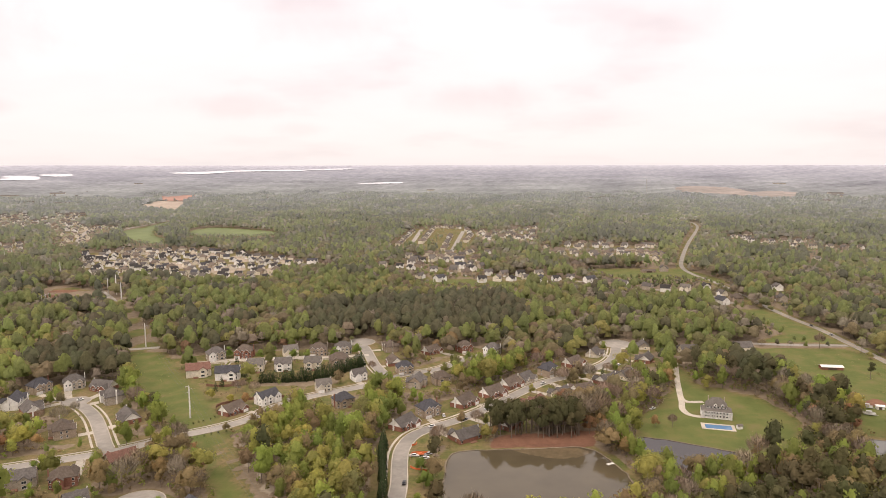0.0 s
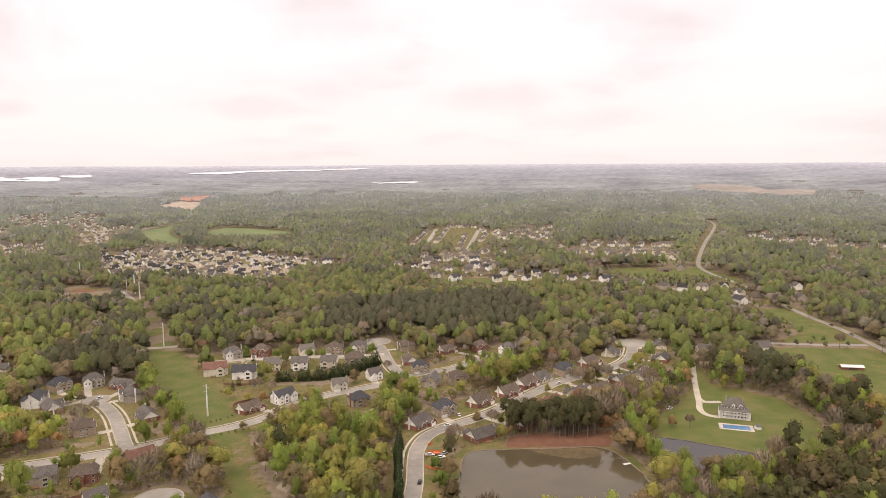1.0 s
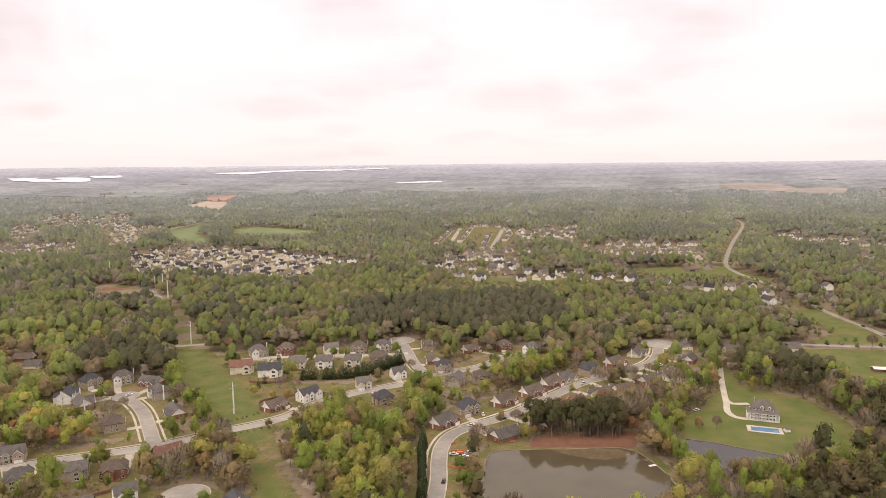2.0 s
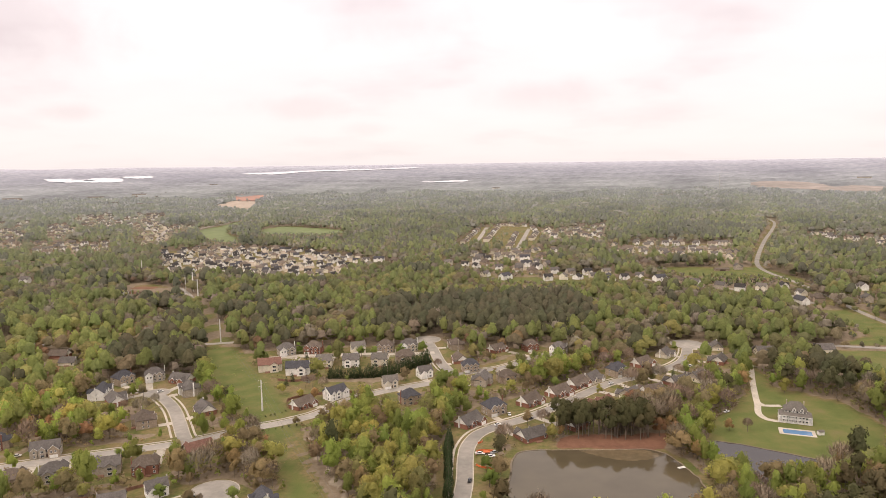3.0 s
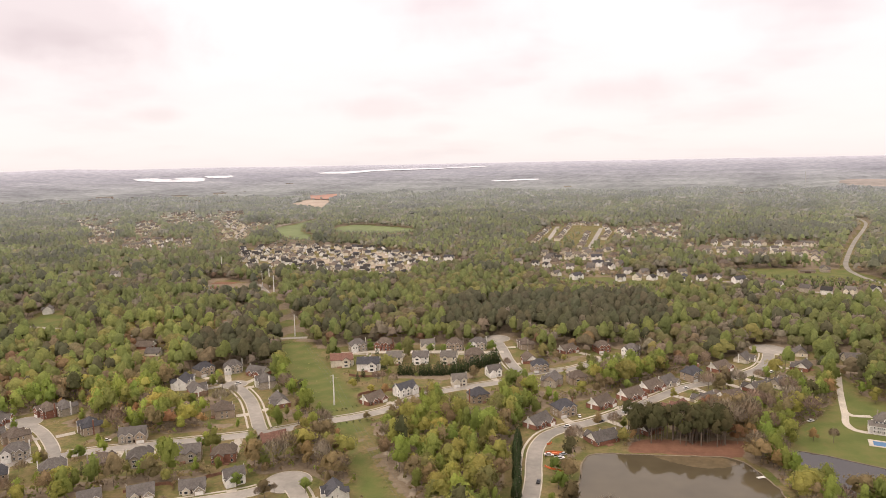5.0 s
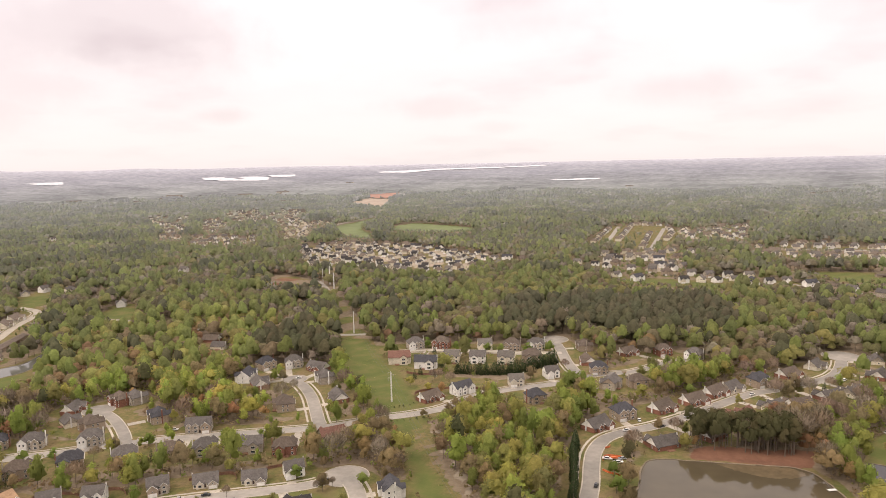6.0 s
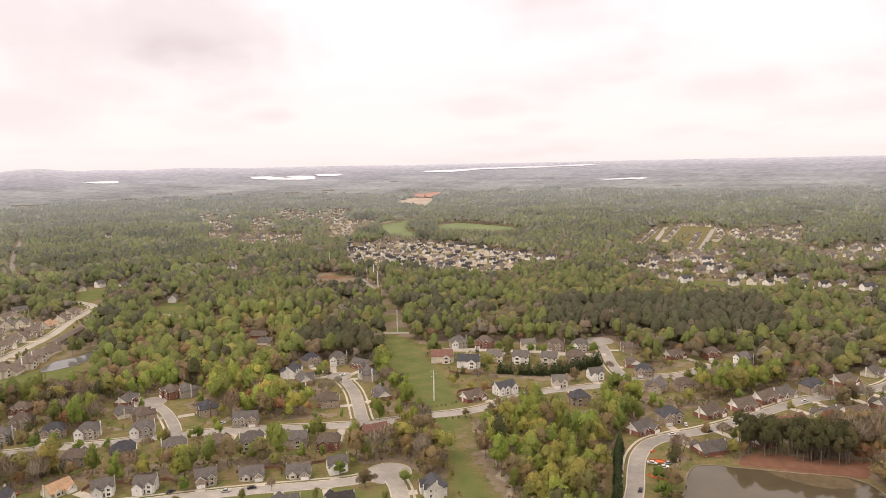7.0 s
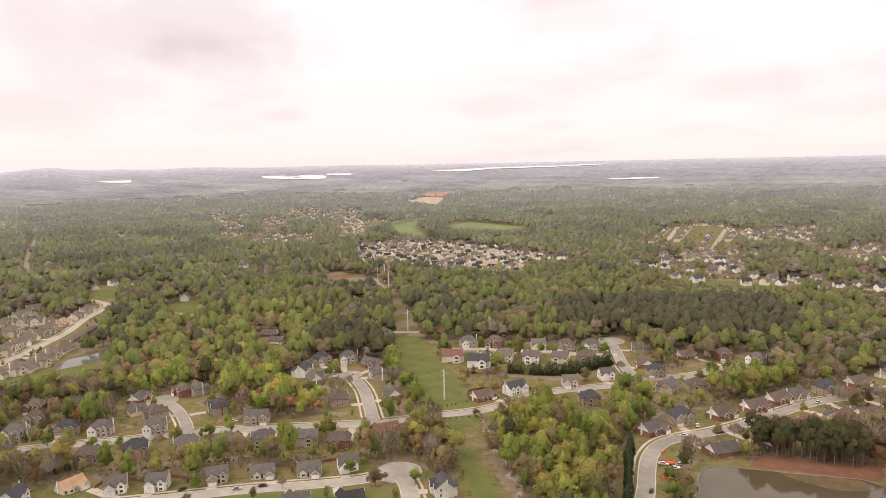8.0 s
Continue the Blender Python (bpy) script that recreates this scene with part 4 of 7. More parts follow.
def house(style, wall, accent, roof, detail=2):
    """A suburban house; its front looks along -y. style: ranch, gable, hip, wide."""
    home = new("house")
    storeys = {"ranch": 1, "cottage": 1, "estate": 1}.get(style, 2)
    w, d = {"ranch": (18.0, 11.0), "cottage": (15.0, 10.5), "gable": (12.5, 9.5), "hip": (15.0, 10.5), "wide": (17.5, 10.0), "estate": (11.5, 9.5)}[style]
    h = 4.4 if style == "estate" else 2.9 * storeys + (0.2 if storeys == 2 else 0.3)
    x0, x1, y0, y1 = -w / 2, w / 2, -d / 2, d / 2
    gable = style != "hip"
    pitch = 0.8 if gable else 0.85
    top = h + d / 2 * pitch
    bm = bmesh.new()
    if gable:
        gabled_box(bm, x0, x1, y0, y1, -0.3, h, top, "x")
    else:
        box(bm, x0, x1, y0, y1, -0.3, h + 0.02)
    part("wall", bm, wall, home)
    if gable and wall is not accent and detail:
        # boarded gable ends
        for s in (-1, 1):
            bm = bmesh.new()
            rings = [[bm.verts.new((s * (w / 2 + o), p, q)) for p, q in ((y0, h - 0.05), (y1, h - 0.05), (0, top - 0.05))] for o in (-0.05, 0.05)]
            for k in range(3):
                bm.faces.new((rings[0][k], rings[0][(k + 1) % 3], rings[1][(k + 1) % 3], rings[1][k]))
            bm.faces.new(rings[0])
            bm.faces.new(rings[1])
            part("gable_end", bm, accent, home)
    bm = bmesh.new()
    if gable:
        chevron(bm, x0 - 0.45, x1 + 0.45, d / 2 + 0.5, h - 0.5 * pitch, top)
    else:
        hip(bm, x0 - 0.5, x1 + 0.5, y0 - 0.5, y1 + 0.5, h, pitch)
    part("roof", bm, roof, home)
    # wings with gables to the street: a garage and a smaller bay
    wings = {"ranch": ((5.4, 6.6, 3.2, 2.9), (-3.6, 4.6, 1.4, 2.9), (0.4, 3.0, 0.7, 3.0)), "cottage": ((4.2, 6.0, 3.4, 2.8), (-3.4, 4.4, 1.2, 2.9)),
             "gable": ((-3.0, 6.0, 2.6, 4.6), (3.4, 4.0, 0.9, 5.6)), "estate": ((2.4, 6.2, 2.4, 4.2), (-3.2, 3.8, 0.9, 3.6)),
             "hip": ((-4.2, 5.8, 2.4, 5.9), (3.6, 4.6, 1.2, 5.9), (0.0, 2.6, 0.6, 6.2)), "wide": ((5.4, 6.4, 2.4, 5.6), (-1.4, 4.2, 1.1, 5.8), (-6.0, 3.4, 0.7, 5.9))}[style]
    for n, (cx, ww, out_, hh) in enumerate(wings if detail else wings[:2]):
        tall = hh + ww / 2 * 0.92
        bm = bmesh.new()
        gabled_box(bm, cx - ww / 2, cx + ww / 2, y0 - out_, y0 + 0.6, -0.3, hh, tall, "y")
        part("front_bay", bm, wall if n or wall in (REDBRICK, TAN) else accent, home)
        bm = bmesh.new()
        chevron(bm, y0 - out_ - 0.4, min(0.0, y0 + ww / 2 + 1.2), ww / 2 + 0.4, hh - 0.37, tall, 0.2, "y", cx)
        part("bay_roof", bm, roof, home)
        # painted boards along the gable's edge
        bm = bmesh.new()
        for s in (-1, 1):
            a, b = Vector((cx + s * (ww / 2 + 0.4), y0 - out_ - 0.42, hh - 0.4)), Vector((cx, y0 - out_ - 0.42, tall - 0.05))
            v = [bm.verts.new(p) for p in (a, b, b + Vector((0, 0, 0.26)), a + Vector((0, 0, 0.26)))]
            q = [bm.verts.new(p.co + Vector((0, 0.1, 0))) for p in v]
            for f in ((0, 1, 2, 3), (7, 6, 5, 4), (0, 4, 5, 1), (1, 5, 6, 2), (2, 6, 7, 3), (3, 7, 4, 0)):
                bm.faces.new([(v + q)[i] for i in f])
        if detail:
            part("gable_trim", bm, TRIM, home)
        else:
            bm.free()
        if n == 0:
            front = y0 - out_
            bm = boxes((cx - 2.4, cx + 2.4, front - 0.06, front + 0.05, 0.02, 2.3))
            for row in range(1, 4):
                box(bm, cx - 2.38, cx + 2.38, front - 0.075, front - 0.05, 0.58 * row - 0.03, 0.58 * row + 0.02)
            part("garage_door", bm, TRIM, home)
            if hh > 5 and detail:
                for dx in (-1.2, 1.2):
                    window(home, cx + dx, front, 3.7, 1.0, 1.4)
            elif detail == 2:
                window(home, cx, front, 3.0, 0.7, 0.7)
        elif detail:
            window(home, cx, y0 - out_, 0.9, 1.8 if n == 1 else 1.0, 1.5)
            if hh > 5:
                window(home, cx, y0 - out_, 3.7, 1.5 if n == 1 else 1.0, 1.4)
    if detail and storeys == 2:
        # a gabled wing to the back
        cx, ww, deep = {"gable": (2.2, 5.0, 2.2), "hip": (2.4, 6.0, 2.6), "wide": (-3.2, 6.4, 2.6)}[style]
        hh, tall = h - 0.25, h - 0.25 + ww / 2 * 0.7
        bm = bmesh.new()
        gabled_box(bm, cx - ww / 2, cx + ww / 2, y1 - 0.6, y1 + deep, -0.3, hh, tall, "y")
        part("rear_wing", bm, wall, home)
        bm = bmesh.new()
        chevron(bm, max(0.0, y1 - ww / 2 - 0.8), y1 + deep + 0.4, ww / 2 + 0.4, hh - 0.28, tall, 0.2, "y", cx)
        part("rear_roof", bm, roof, home)
        for floor in range(2):
            window(home, cx, y1 + deep, 0.95 + 2.9 * floor, 2.4, 1.5, "back")
        part("deck", boxes((cx - 6.2 if cx > 0 else cx + 3.4, cx - 2.6 if cx > 0 else cx + 7.0, y1 + 0.02, y1 + 3.0, -0.2, 0.6)), FENCEWOOD, home, "stained wooden deck")
    elif detail:
        part("deck", boxes((-3.0, 2.0, y1 + 0.02, y1 + 2.8, -0.2, 0.35)), FENCEWOOD, home, "stained wooden deck")
    door_x = {"ranch": 0.2, "cottage": -0.4, "estate": -0.9, "gable": 0.9, "hip": -0.2, "wide": 1.3}[style]
    if detail:
        part("front_door", boxes((door_x - 0.5, door_x + 0.5, y0 - 0.07, y0 + 0.05, 0.15, 2.25)), DOORPAINT, home)
        porch = boxes((door_x - 1.4, door_x + 1.4, y0 - 1.5, y0 + 0.02, -0.2, 0.14))
        part("porch_step", porch, CONCRETE, home)
    if detail == 0:
        return home
    spots = {"ranch": (-7.0,), "cottage": (-6.4,), "estate": (), "gable": (), "hip": (6.4,), "wide": (-7.0, -4.6)}[style]
    for x in spots:
        for floor in range(storeys):
            window(home, x, y0, 0.95 + 2.95 * floor, 1.1, 1.5)
    if storeys == 2:
        window(home, door_x, y0, 3.9, 1.0, 1.4)
    for x in ((-0.36, 0.42) if detail == 2 else (-0.36,)):
        for floor in range(storeys):
            window(home, x * w, y1, 0.95 + 2.95 * floor, 1.2, 1.5, "back")
    for face, x in (("left", x0), ("right", x1)):
        for floor in range(storeys):
            window(home, x, 0.8, 0.95 + 2.95 * floor, 1.0, 1.4, face)
            if detail == 2 and storeys == 2:
                window(home, x, -2.4, 0.95 + 2.95 * floor, 0.9, 1.4, face)
    if detail:
        side = 1 if style in ("gable", "hip") else -1
        cx = side * (w / 2 + 0.3)
        bm = boxes((cx - 0.26, cx + 0.26, 0.6, 1.45, -0.3, top + 0.5))
        chim = part("chimney", bm, WHITE if wall in (WHITE, CREAM) else accent, home)
        part("chimney_cap", boxes((cx - 0.34, cx + 0.34, 0.5, 1.55, top + 0.52, top + 0.62)), STONE, chim)
    return home


LOOKS = {
    "ranch_grey": ("ranch", REDBRICK, WHITE, GREYROOF, "single-storey brick house, grey roof and white gable"),
    "estate_white": ("estate", WHITE, WHITE, DARKROOF, "white gabled house with charcoal roof"),
    "estate_slate": ("estate", WHITE, CREAM, SLATEROOF, "white gabled house with slate blue roof"),
    "estate_pale": ("estate", CREAM, WHITE, PALEROOF, "cream gabled house with weathered roof"),
    "estate_cream": ("estate", CREAM, WHITE, GREYROOF, "cream gabled house with grey roof"),
    "ranch_brown": ("ranch", REDBRICK, WHITE, BROWNROOF, "single-storey brick house with brown shingle roof"),
    "rust_ranch": ("ranch", REDBRICK, WHITE, RUSTROOF, "single-storey brick house with rust brown roof"),
    "cottage_grey": ("cottage", CREAM, STONE, GREYROOF, "low cream house with grey shingle roof"),
    "cottage_orange": ("cottage", CREAM, CREAM, ORANGEROOF, "low cream house with a tan orange roof"),
    "white_gable": ("gable", WHITE, WHITE, GREYROOF, "white two-storey house with grey gable roof"),
    "white_slate": ("wide", WHITE, WHITE, SLATEROOF, "white two-storey house with slate blue roof"),
    "cream_gable": ("gable", CREAM, CREAM, PALEROOF, "cream two-storey house with weathered roof"),
    "cottage_white": ("cottage", WHITE, WHITE, DARKROOF, "low white house with charcoal shingle roof"),
    "white_brown": ("gable", WHITE, CREAM, DARKROOF, "white two-storey house with charcoal gable roof"),
    "stone_gable": ("gable", STONE, TAN, GREYROOF, "grey stone two-storey house with grey gable roof"),
    "white_slate_gable": ("gable", WHITE, WHITE, SLATEROOF, "white two-storey house with slate gable roof"),
    "tan_pale": ("hip", CREAM, TAN, TERRACEROOF, "cream two-storey house with sandy brown roof"),
    "ranch_pale": ("ranch", CREAM, CREAM, TERRACEROOF, "low cream house with sandy brown roof"),
    "brick_hip": ("hip", REDBRICK, REDBRICK, BROWNROOF, "red brick two-storey house with brown hipped roof"),
    "tan_hip": ("hip", TAN, STONE, BROWNROOF, "tan brick two-storey house with brown hipped roof"),
    "stone_wide": ("wide", STONE, TAN, GREYROOF, "grey stone two-storey house with grey roof"),
    "slate_hip": ("hip", TAN, REDBRICK, SLATEROOF, "brick two-storey house with slate blue hipped roof"),
    "rust_wide": ("wide", CREAM, WHITE, RUSTROOF, "cream two-storey house with rust brown roof"),
    "grey_hip": ("hip", STONE, WHITE, GREYROOF, "grey two-storey house with grey hipped roof"),
}
STOCK = {}


def facing(x, y):
    """The direction to the nearest street; where none is near, fronts turn roughly to the camera."""
    best, spot = 1e9, None
    for name, (w, line) in STREETS.items():
        d = np.hypot(line[:, 0] - x, line[:, 1] - y)
        if d.min() < best:
            best, spot = d.min(), line[d.argmin()]
    return (spot, best) if best < 60 else (None, best)


def drive(x, y, yaw, spot, look_):
    """A concrete drive from the garage to the street."""
    cx = {"ranch": 5.4, "cottage": 4.2, "gable": -3.0, "hip": -4.2, "wide": 5.4, "estate": 2.4}[look_]
    out_ = {"ranch": 8.9, "cottage": 8.8, "gable": 7.6, "hip": 7.8, "wide": 7.6, "estate": 7.2}[look_]
    a = Vector((x, y)) + Vector((cx * math.cos(yaw) + out_ * math.sin(yaw), cx * math.sin(yaw) - out_ * math.cos(yaw)))
    ahead = Vector((math.sin(yaw), -math.cos(yaw)))
    length = max((Vector(spot) - a).dot(ahead) - 4.2, 1.0)
    if length > 40:
        return
    line = np.array([tuple(a + ahead * s) for s in np.linspace(0, length, 5)])
    ob = ribbon("driveway", line, -2.4, 2.4, -0.1, 0.075, CONCRETE)
    tagged(ob, "pale concrete driveway from garage to street", "driveway", kind="structure")


JOINED = {}


def join_far(home, m):
    """Adds a copy of a house to the one mesh of far houses, material by material."""
    for ob in home.children_recursive:
        me = ob.data
        v = np.empty(len(me.vertices) * 3)
        me.vertices.foreach_get("co", v)
        at = np.array(m)
        v = v.reshape(-1, 3) @ at[:3, :3].T + at[:3, 3]
        store = JOINED.setdefault(me.materials[0], ([], []))
        base = len(store[0])
        store[0].extend(map(tuple, v))
        store[1].extend(tuple(base + k for k in p.vertices) for p in me.polygons)


def settle(look_, x, y, detail=2, yaw=None, group="houses of the suburb", size=1.0):
    style, wall, accent, roof, label = LOOKS[look_]
    spot, away = facing(x, y)
    if yaw is None:
        if spot is None:
            yaw = math.atan2(-x, y) + ((round(x) * 3 + round(y)) % 7 - 3) * 0.3
        else:
            yaw = math.atan2(spot[0] - x, -(spot[1] - y))
    m = Matrix.Translation((x, y, level((x, y)))) @ Matrix.Rotation(yaw, 4, "Z") @ Matrix.Diagonal((size, size, size, 1))
    key = (look_, detail)
    if key not in STOCK:
        home = STOCK[key] = house(style, wall, accent, roof, detail)
        tagged(home, label, "house", group)
    elif math.hypot(x, y) > 1125:
        return join_far(STOCK[key], m)
    else:
        home = copy_thing(STOCK[key], m)
        home["group"] = group
    home.matrix_basis = m
    if detail and spot is not None:
        drive(x, y, yaw, spot, style)


SEQUENCE = {
    "near_court_north": "cottage_orange white_gable white_gable stone_gable cottage_grey cottage_grey white_gable",
    "near_court_end": "white_slate_gable",
    "near_court_south": "cottage_grey cottage_white white_slate_gable",
    "west_court_houses": "ranch_grey cottage_grey tan_hip grey_hip brick_hip grey_hip slate_hip",
    "crossing_north": "stone_wide brick_hip grey_hip slate_hip grey_hip tan_hip",
    "crossing_south": "ranch_brown tan_hip slate_hip grey_hip tan_hip grey_hip stone_wide brick_hip rust_wide",
    "left_court_houses": "slate_hip grey_hip ranch_grey grey_hip ranch_grey white_slate ranch_grey tan_hip",
    "far_west_pair": "ranch_brown cottage_grey",
    "rows_back": "grey_hip brick_hip cream_gable tan_hip grey_hip",
    "rows_front": "rust_wide white_slate cream_gable white_gable cream_gable tan_hip",
    "crossing_mid": "ranch_brown white_slate cream_gable white_gable slate_hip ranch_grey",
    "upper_east": "tan_hip ranch_brown slate_hip brick_hip grey_hip ranch_brown stone_wide tan_hip",
    "pond_north": "ranch_grey slate_hip ranch_brown ranch_brown ranch_brown cottage_grey slate_hip ranch_brown cottage_grey",
    "pond_south": "ranch_grey ranch_brown rust_ranch cottage_grey ranch_brown ranch_grey cottage_grey ranch_brown",
    "pond_end": "ranch_grey cottage_grey",
    "scattered": "cottage_grey cottage_grey",
    "terrace_south": "ranch_pale tan_pale ranch_pale tan_pale tan_pale ranch_pale",
    "terrace_north": "tan_pale ranch_pale ranch_pale tan_pale ranch_pale tan_pale cream_gable cream_gable cottage_orange ranch_pale ranch_pale cottage_grey ranch_pale tan_pale",
    "wood_houses": "white_gable cottage_grey cottage_grey white_gable cottage_grey white_gable white_gable cottage_grey",
}
SCALE = {"terrace_south": 1.02, "terrace_north": 1.02, "pond_north": 0.92, "pond_south": 0.9, "near_court_north": 0.82, "near_court_end": 0.88, "near_court_south": 0.86, "rows_front": 1.0, "rows_back": 0.95, "left_court_houses": 0.92}
# paler looks far off, in place of the haze over distant houses
HAZED_LOOKS = "estate_pale cream_gable tan_pale estate_pale ranch_pale white_gable stone_gable estate_cream".split()
PLAIN = "white_gable estate_cream white_brown tan_hip estate_white stone_gable white_slate cream_gable".split()
for group, places in SITES.items():
    looks = SEQUENCE[group].split() if group in SEQUENCE else None
    close = looks is not None and group not in ("wood_houses", "scattered")
    for k, (x, y) in enumerate(places):
        pick = looks[k] if looks else (HAZED_LOOKS if math.hypot(x, y) > 1150 else PLAIN)[(k * 5 + len(group)) % 8]
        settle(pick, x, y, 0 if not close else 2 if math.hypot(x, y) < 480 else 1, None, "houses on " + group.split("_")[0] + " street", SCALE.get(group, 0.94 if not close else 0.86))

# the dense new estate: pale houses with dark roofs on bare soil
rng = np.random.default_rng(11)
done = []
tries = 0
while len(done) < 150 and tries < 20000:
    tries += 1
    x, y = rng.uniform(-660, -240), rng.uniform(935, 1285)
    if inside(SOIL_SUB1, np.array([x]), np.array([y]))[0] and all((x - a) ** 2 + (y - b) ** 2 > 17.5 ** 2 for a, b in done):
        done.append((x, y))
for k, (x, y) in enumerate(done):
    look_ = ("estate_white", "estate_pale", "estate_cream", "estate_white", "white_brown", "estate_slate", "tan_pale")[k % 7]
    settle(look_, x, y, 0, math.atan2(-x, y) + (0.25, -0.5, 1.35, 0.5, -1.3, 0.0, 2.9)[rng.integers(0, 7)] + rng.normal(0, 0.2), "houses of the new estate", 0.88)
if JOINED:
    far_houses = bpy.data.meshes.new("distant_houses")
    verts, faces, slots = [], [], []
    for n, (mat, (v, f)) in enumerate(JOINED.items()):
        base = len(verts)
        verts += v
        faces += [tuple(base + k for k in q) for q in f]
        slots += [n] * len(f)
        far_houses.materials.append(mat)
    far_houses.from_pydata(verts, [], faces)
    far_houses.polygons.foreach_set("material_index", slots)
    tagged(new("distant_houses", far_houses), "far neighbourhoods of pale houses with dark shingle roofs", "houses", kind="stuff")

# ---- trees ----
def leaf_quads(r, centre, normal, size):
    """Irregular leaf clumps: one three-cornered spray each, about its centre and facing its normal."""
    n = len(centre)
    normal = normal / np.linalg.norm(normal, axis=1, keepdims=True)
    side = np.cross(normal, r.normal(size=(n, 3)))
    side /= np.linalg.norm(side, axis=1, keepdims=True)
    up = np.cross(normal, side)
    size = np.broadcast_to(size, n)[:, None]
    corners = []
    for a, b in ((-1.3, -0.85), (1.3, -0.85), (0.0, 1.6)):
        k = r.uniform(0.6, 1.25, (n, 2))
        corners.append(centre + size * (a * k[:, :1] * side + b * k[:, 1:] * up) + normal * size * r.uniform(-0.25, 0.25, (n, 1)))
    return np.stack(corners, 1)


def dome_crown(seed, sides, rings, slim=1.0, low=0.35):
    """A closed, lumpy crown for trees far off."""
    r = np.random.default_rng(seed)
    lift = np.linspace(0, 1.25 if rings > 1 else 1.0, rings + 1)
    z = np.sin(lift)
    reach = 0.3 * slim * np.cos(lift)[:, None] * r.uniform(0.72, 1.2, (rings + 1, sides))
    a = np.linspace(0, math.tau, sides, endpoint=False)[None] + r.uniform(-0.25, 0.25, (rings + 1, sides))
    p = np.stack([reach * np.cos(a), reach * np.sin(a), low + (1 - low) * z[:, None] * r.uniform(0.9, 1.06, (rings + 1, sides))], -1)
    q = []
    for k in range(sides):
        a, b, c, d = p[:-1, k], p[:-1, (k + 1) % sides], p[1:, (k + 1) % sides], p[1:, k]
        q += [np.stack([a, b, c], 1), np.stack([a, c, d], 1)]
    q += [np.stack([p[-1, 0], p[-1, k], p[-1, k + 1]], 0)[None] for k in range(1, sides - 1)]
    return np.concatenate(q)


def rounded(q):
    """Leaves turned outwards, with normals that follow the crown's round."""
    face = np.cross(q[:, 1] - q[:, 0], q[:, 2] - q[:, 0])
    face /= np.linalg.norm(face, axis=1, keepdims=True) + 1e-12
    top = q[..., 2].max()
    way = (q - np.array([0, 0, 0.5 * top])) / np.array([0.28, 0.28, 0.5 * top])
    way /= np.linalg.norm(way, axis=2, keepdims=True) + 1e-9
    turn = (face * way.mean(1)).sum(1) < 0
    q[turn] = q[turn][:, ::-1]
    way[turn] = way[turn][:, ::-1]
    face[turn] *= -1
    n = way + 0.6 * face[:, None] + np.array([0, 0, 0.15])
    return q, n / np.linalg.norm(n, axis=2, keepdims=True)


def broad_crown(seed, count, spread=1.0):
    """A crown of several lobes about a trunk; unit: height 1, from the ground."""
    r = np.random.default_rng(seed)
    lobes = r.integers(5, 9)
    a = r.uniform(0, math.tau, lobes)
    off = r.uniform(0.08, 0.2, lobes) * spread
    c = np.stack([off * np.cos(a), off * np.sin(a), r.uniform(0.38, 0.76, lobes)], -1)
    c[0] = (0, 0, 0.8)
    rad = r.uniform(0.13, 0.2, lobes) * (0.7 + 0.3 * spread)
    core = [dome_crown(seed * 10 + k, 5, 2, rad[k] / 0.3 * 0.72, 0.0) for k in range(lobes)] if count >= 200 else []
    for k, q in enumerate(core):
        q[..., 2] = (q[..., 2] - 0.35) * rad[k] * 1.5
        q += c[k]
    count = max(count - 22 * len(core), 60) if core else count
    which = r.integers(0, lobes, count)
    d = r.normal(size=(count, 3))
    d[:, 2] = np.abs(d[:, 2]) * 1.0 - 0.25
    d /= np.linalg.norm(d, axis=1, keepdims=True)
    p = c[which] + d * (rad[which] * r.uniform(0.8, 1.15, count))[:, None] * np.array([1.05, 1.05, 1.0])
    size = 1.3 * math.sqrt(0.45 / count) * r.uniform(0.28, 0.6, count)
    return np.concatenate([leaf_quads(r, p, d + r.normal(0, 0.45, (count, 3)), size), *core])


def tall_crown(seed, count):
    """The upright oval of a tulip poplar or sweet gum."""
    return broad_crown(seed, count, 0.8) * np.array([0.82, 0.82, 1.18]) - np.array([0, 0, 0.14])


def lobed_crown(seed, lobes, sides, rings, shards, spread=1.0):
    """A closed crown of rounded, uneven lobes with a fringe of leaf sprays; for trees farther off."""
    r = np.random.default_rng(seed)
    out_ = []
    for k in range(lobes):
        a, off = k * 2.4 + r.uniform(-0.5, 0.5), 0.0 if k == 0 else r.uniform(0.09, 0.17) * spread
        c = np.array([off * math.cos(a), off * math.sin(a), 0.62 if k == 0 else r.uniform(0.3, 0.62)])
        rad = (0.2 if k == 0 else r.uniform(0.12, 0.18)) * (0.6 + 0.4 * spread)
        q = dome_crown(seed * 10 + k, sides, rings, rad / 0.3, 0.0)
        q[..., 2] = q[..., 2] * (rad * r.uniform(1.5, 2.0) if k else 0.38) - 0.02
        out_.append(q + c)
    n = r.normal(size=(shards, 3))
    n[:, 2] = np.abs(n[:, 2]) - 0.1
    n /= np.linalg.norm(n, axis=1, keepdims=True)
    p = np.array([0, 0, 0.62]) + n * np.array([0.27 * spread, 0.27 * spread, 0.36]) * r.uniform(0.8, 1.05, (shards, 1))
    out_.append(leaf_quads(r, p, n + r.normal(0, 0.4, (shards, 3)), r.uniform(0.025, 0.045, shards)))
    return np.concatenate(out_)


def pine_crown(seed, count):
    """Rounded tufts of needles high on a bare stem."""
    q = broad_crown(seed, count, 0.75) * np.array([0.72, 0.72, 0.8])
    q[..., 2] += 0.22
    return q


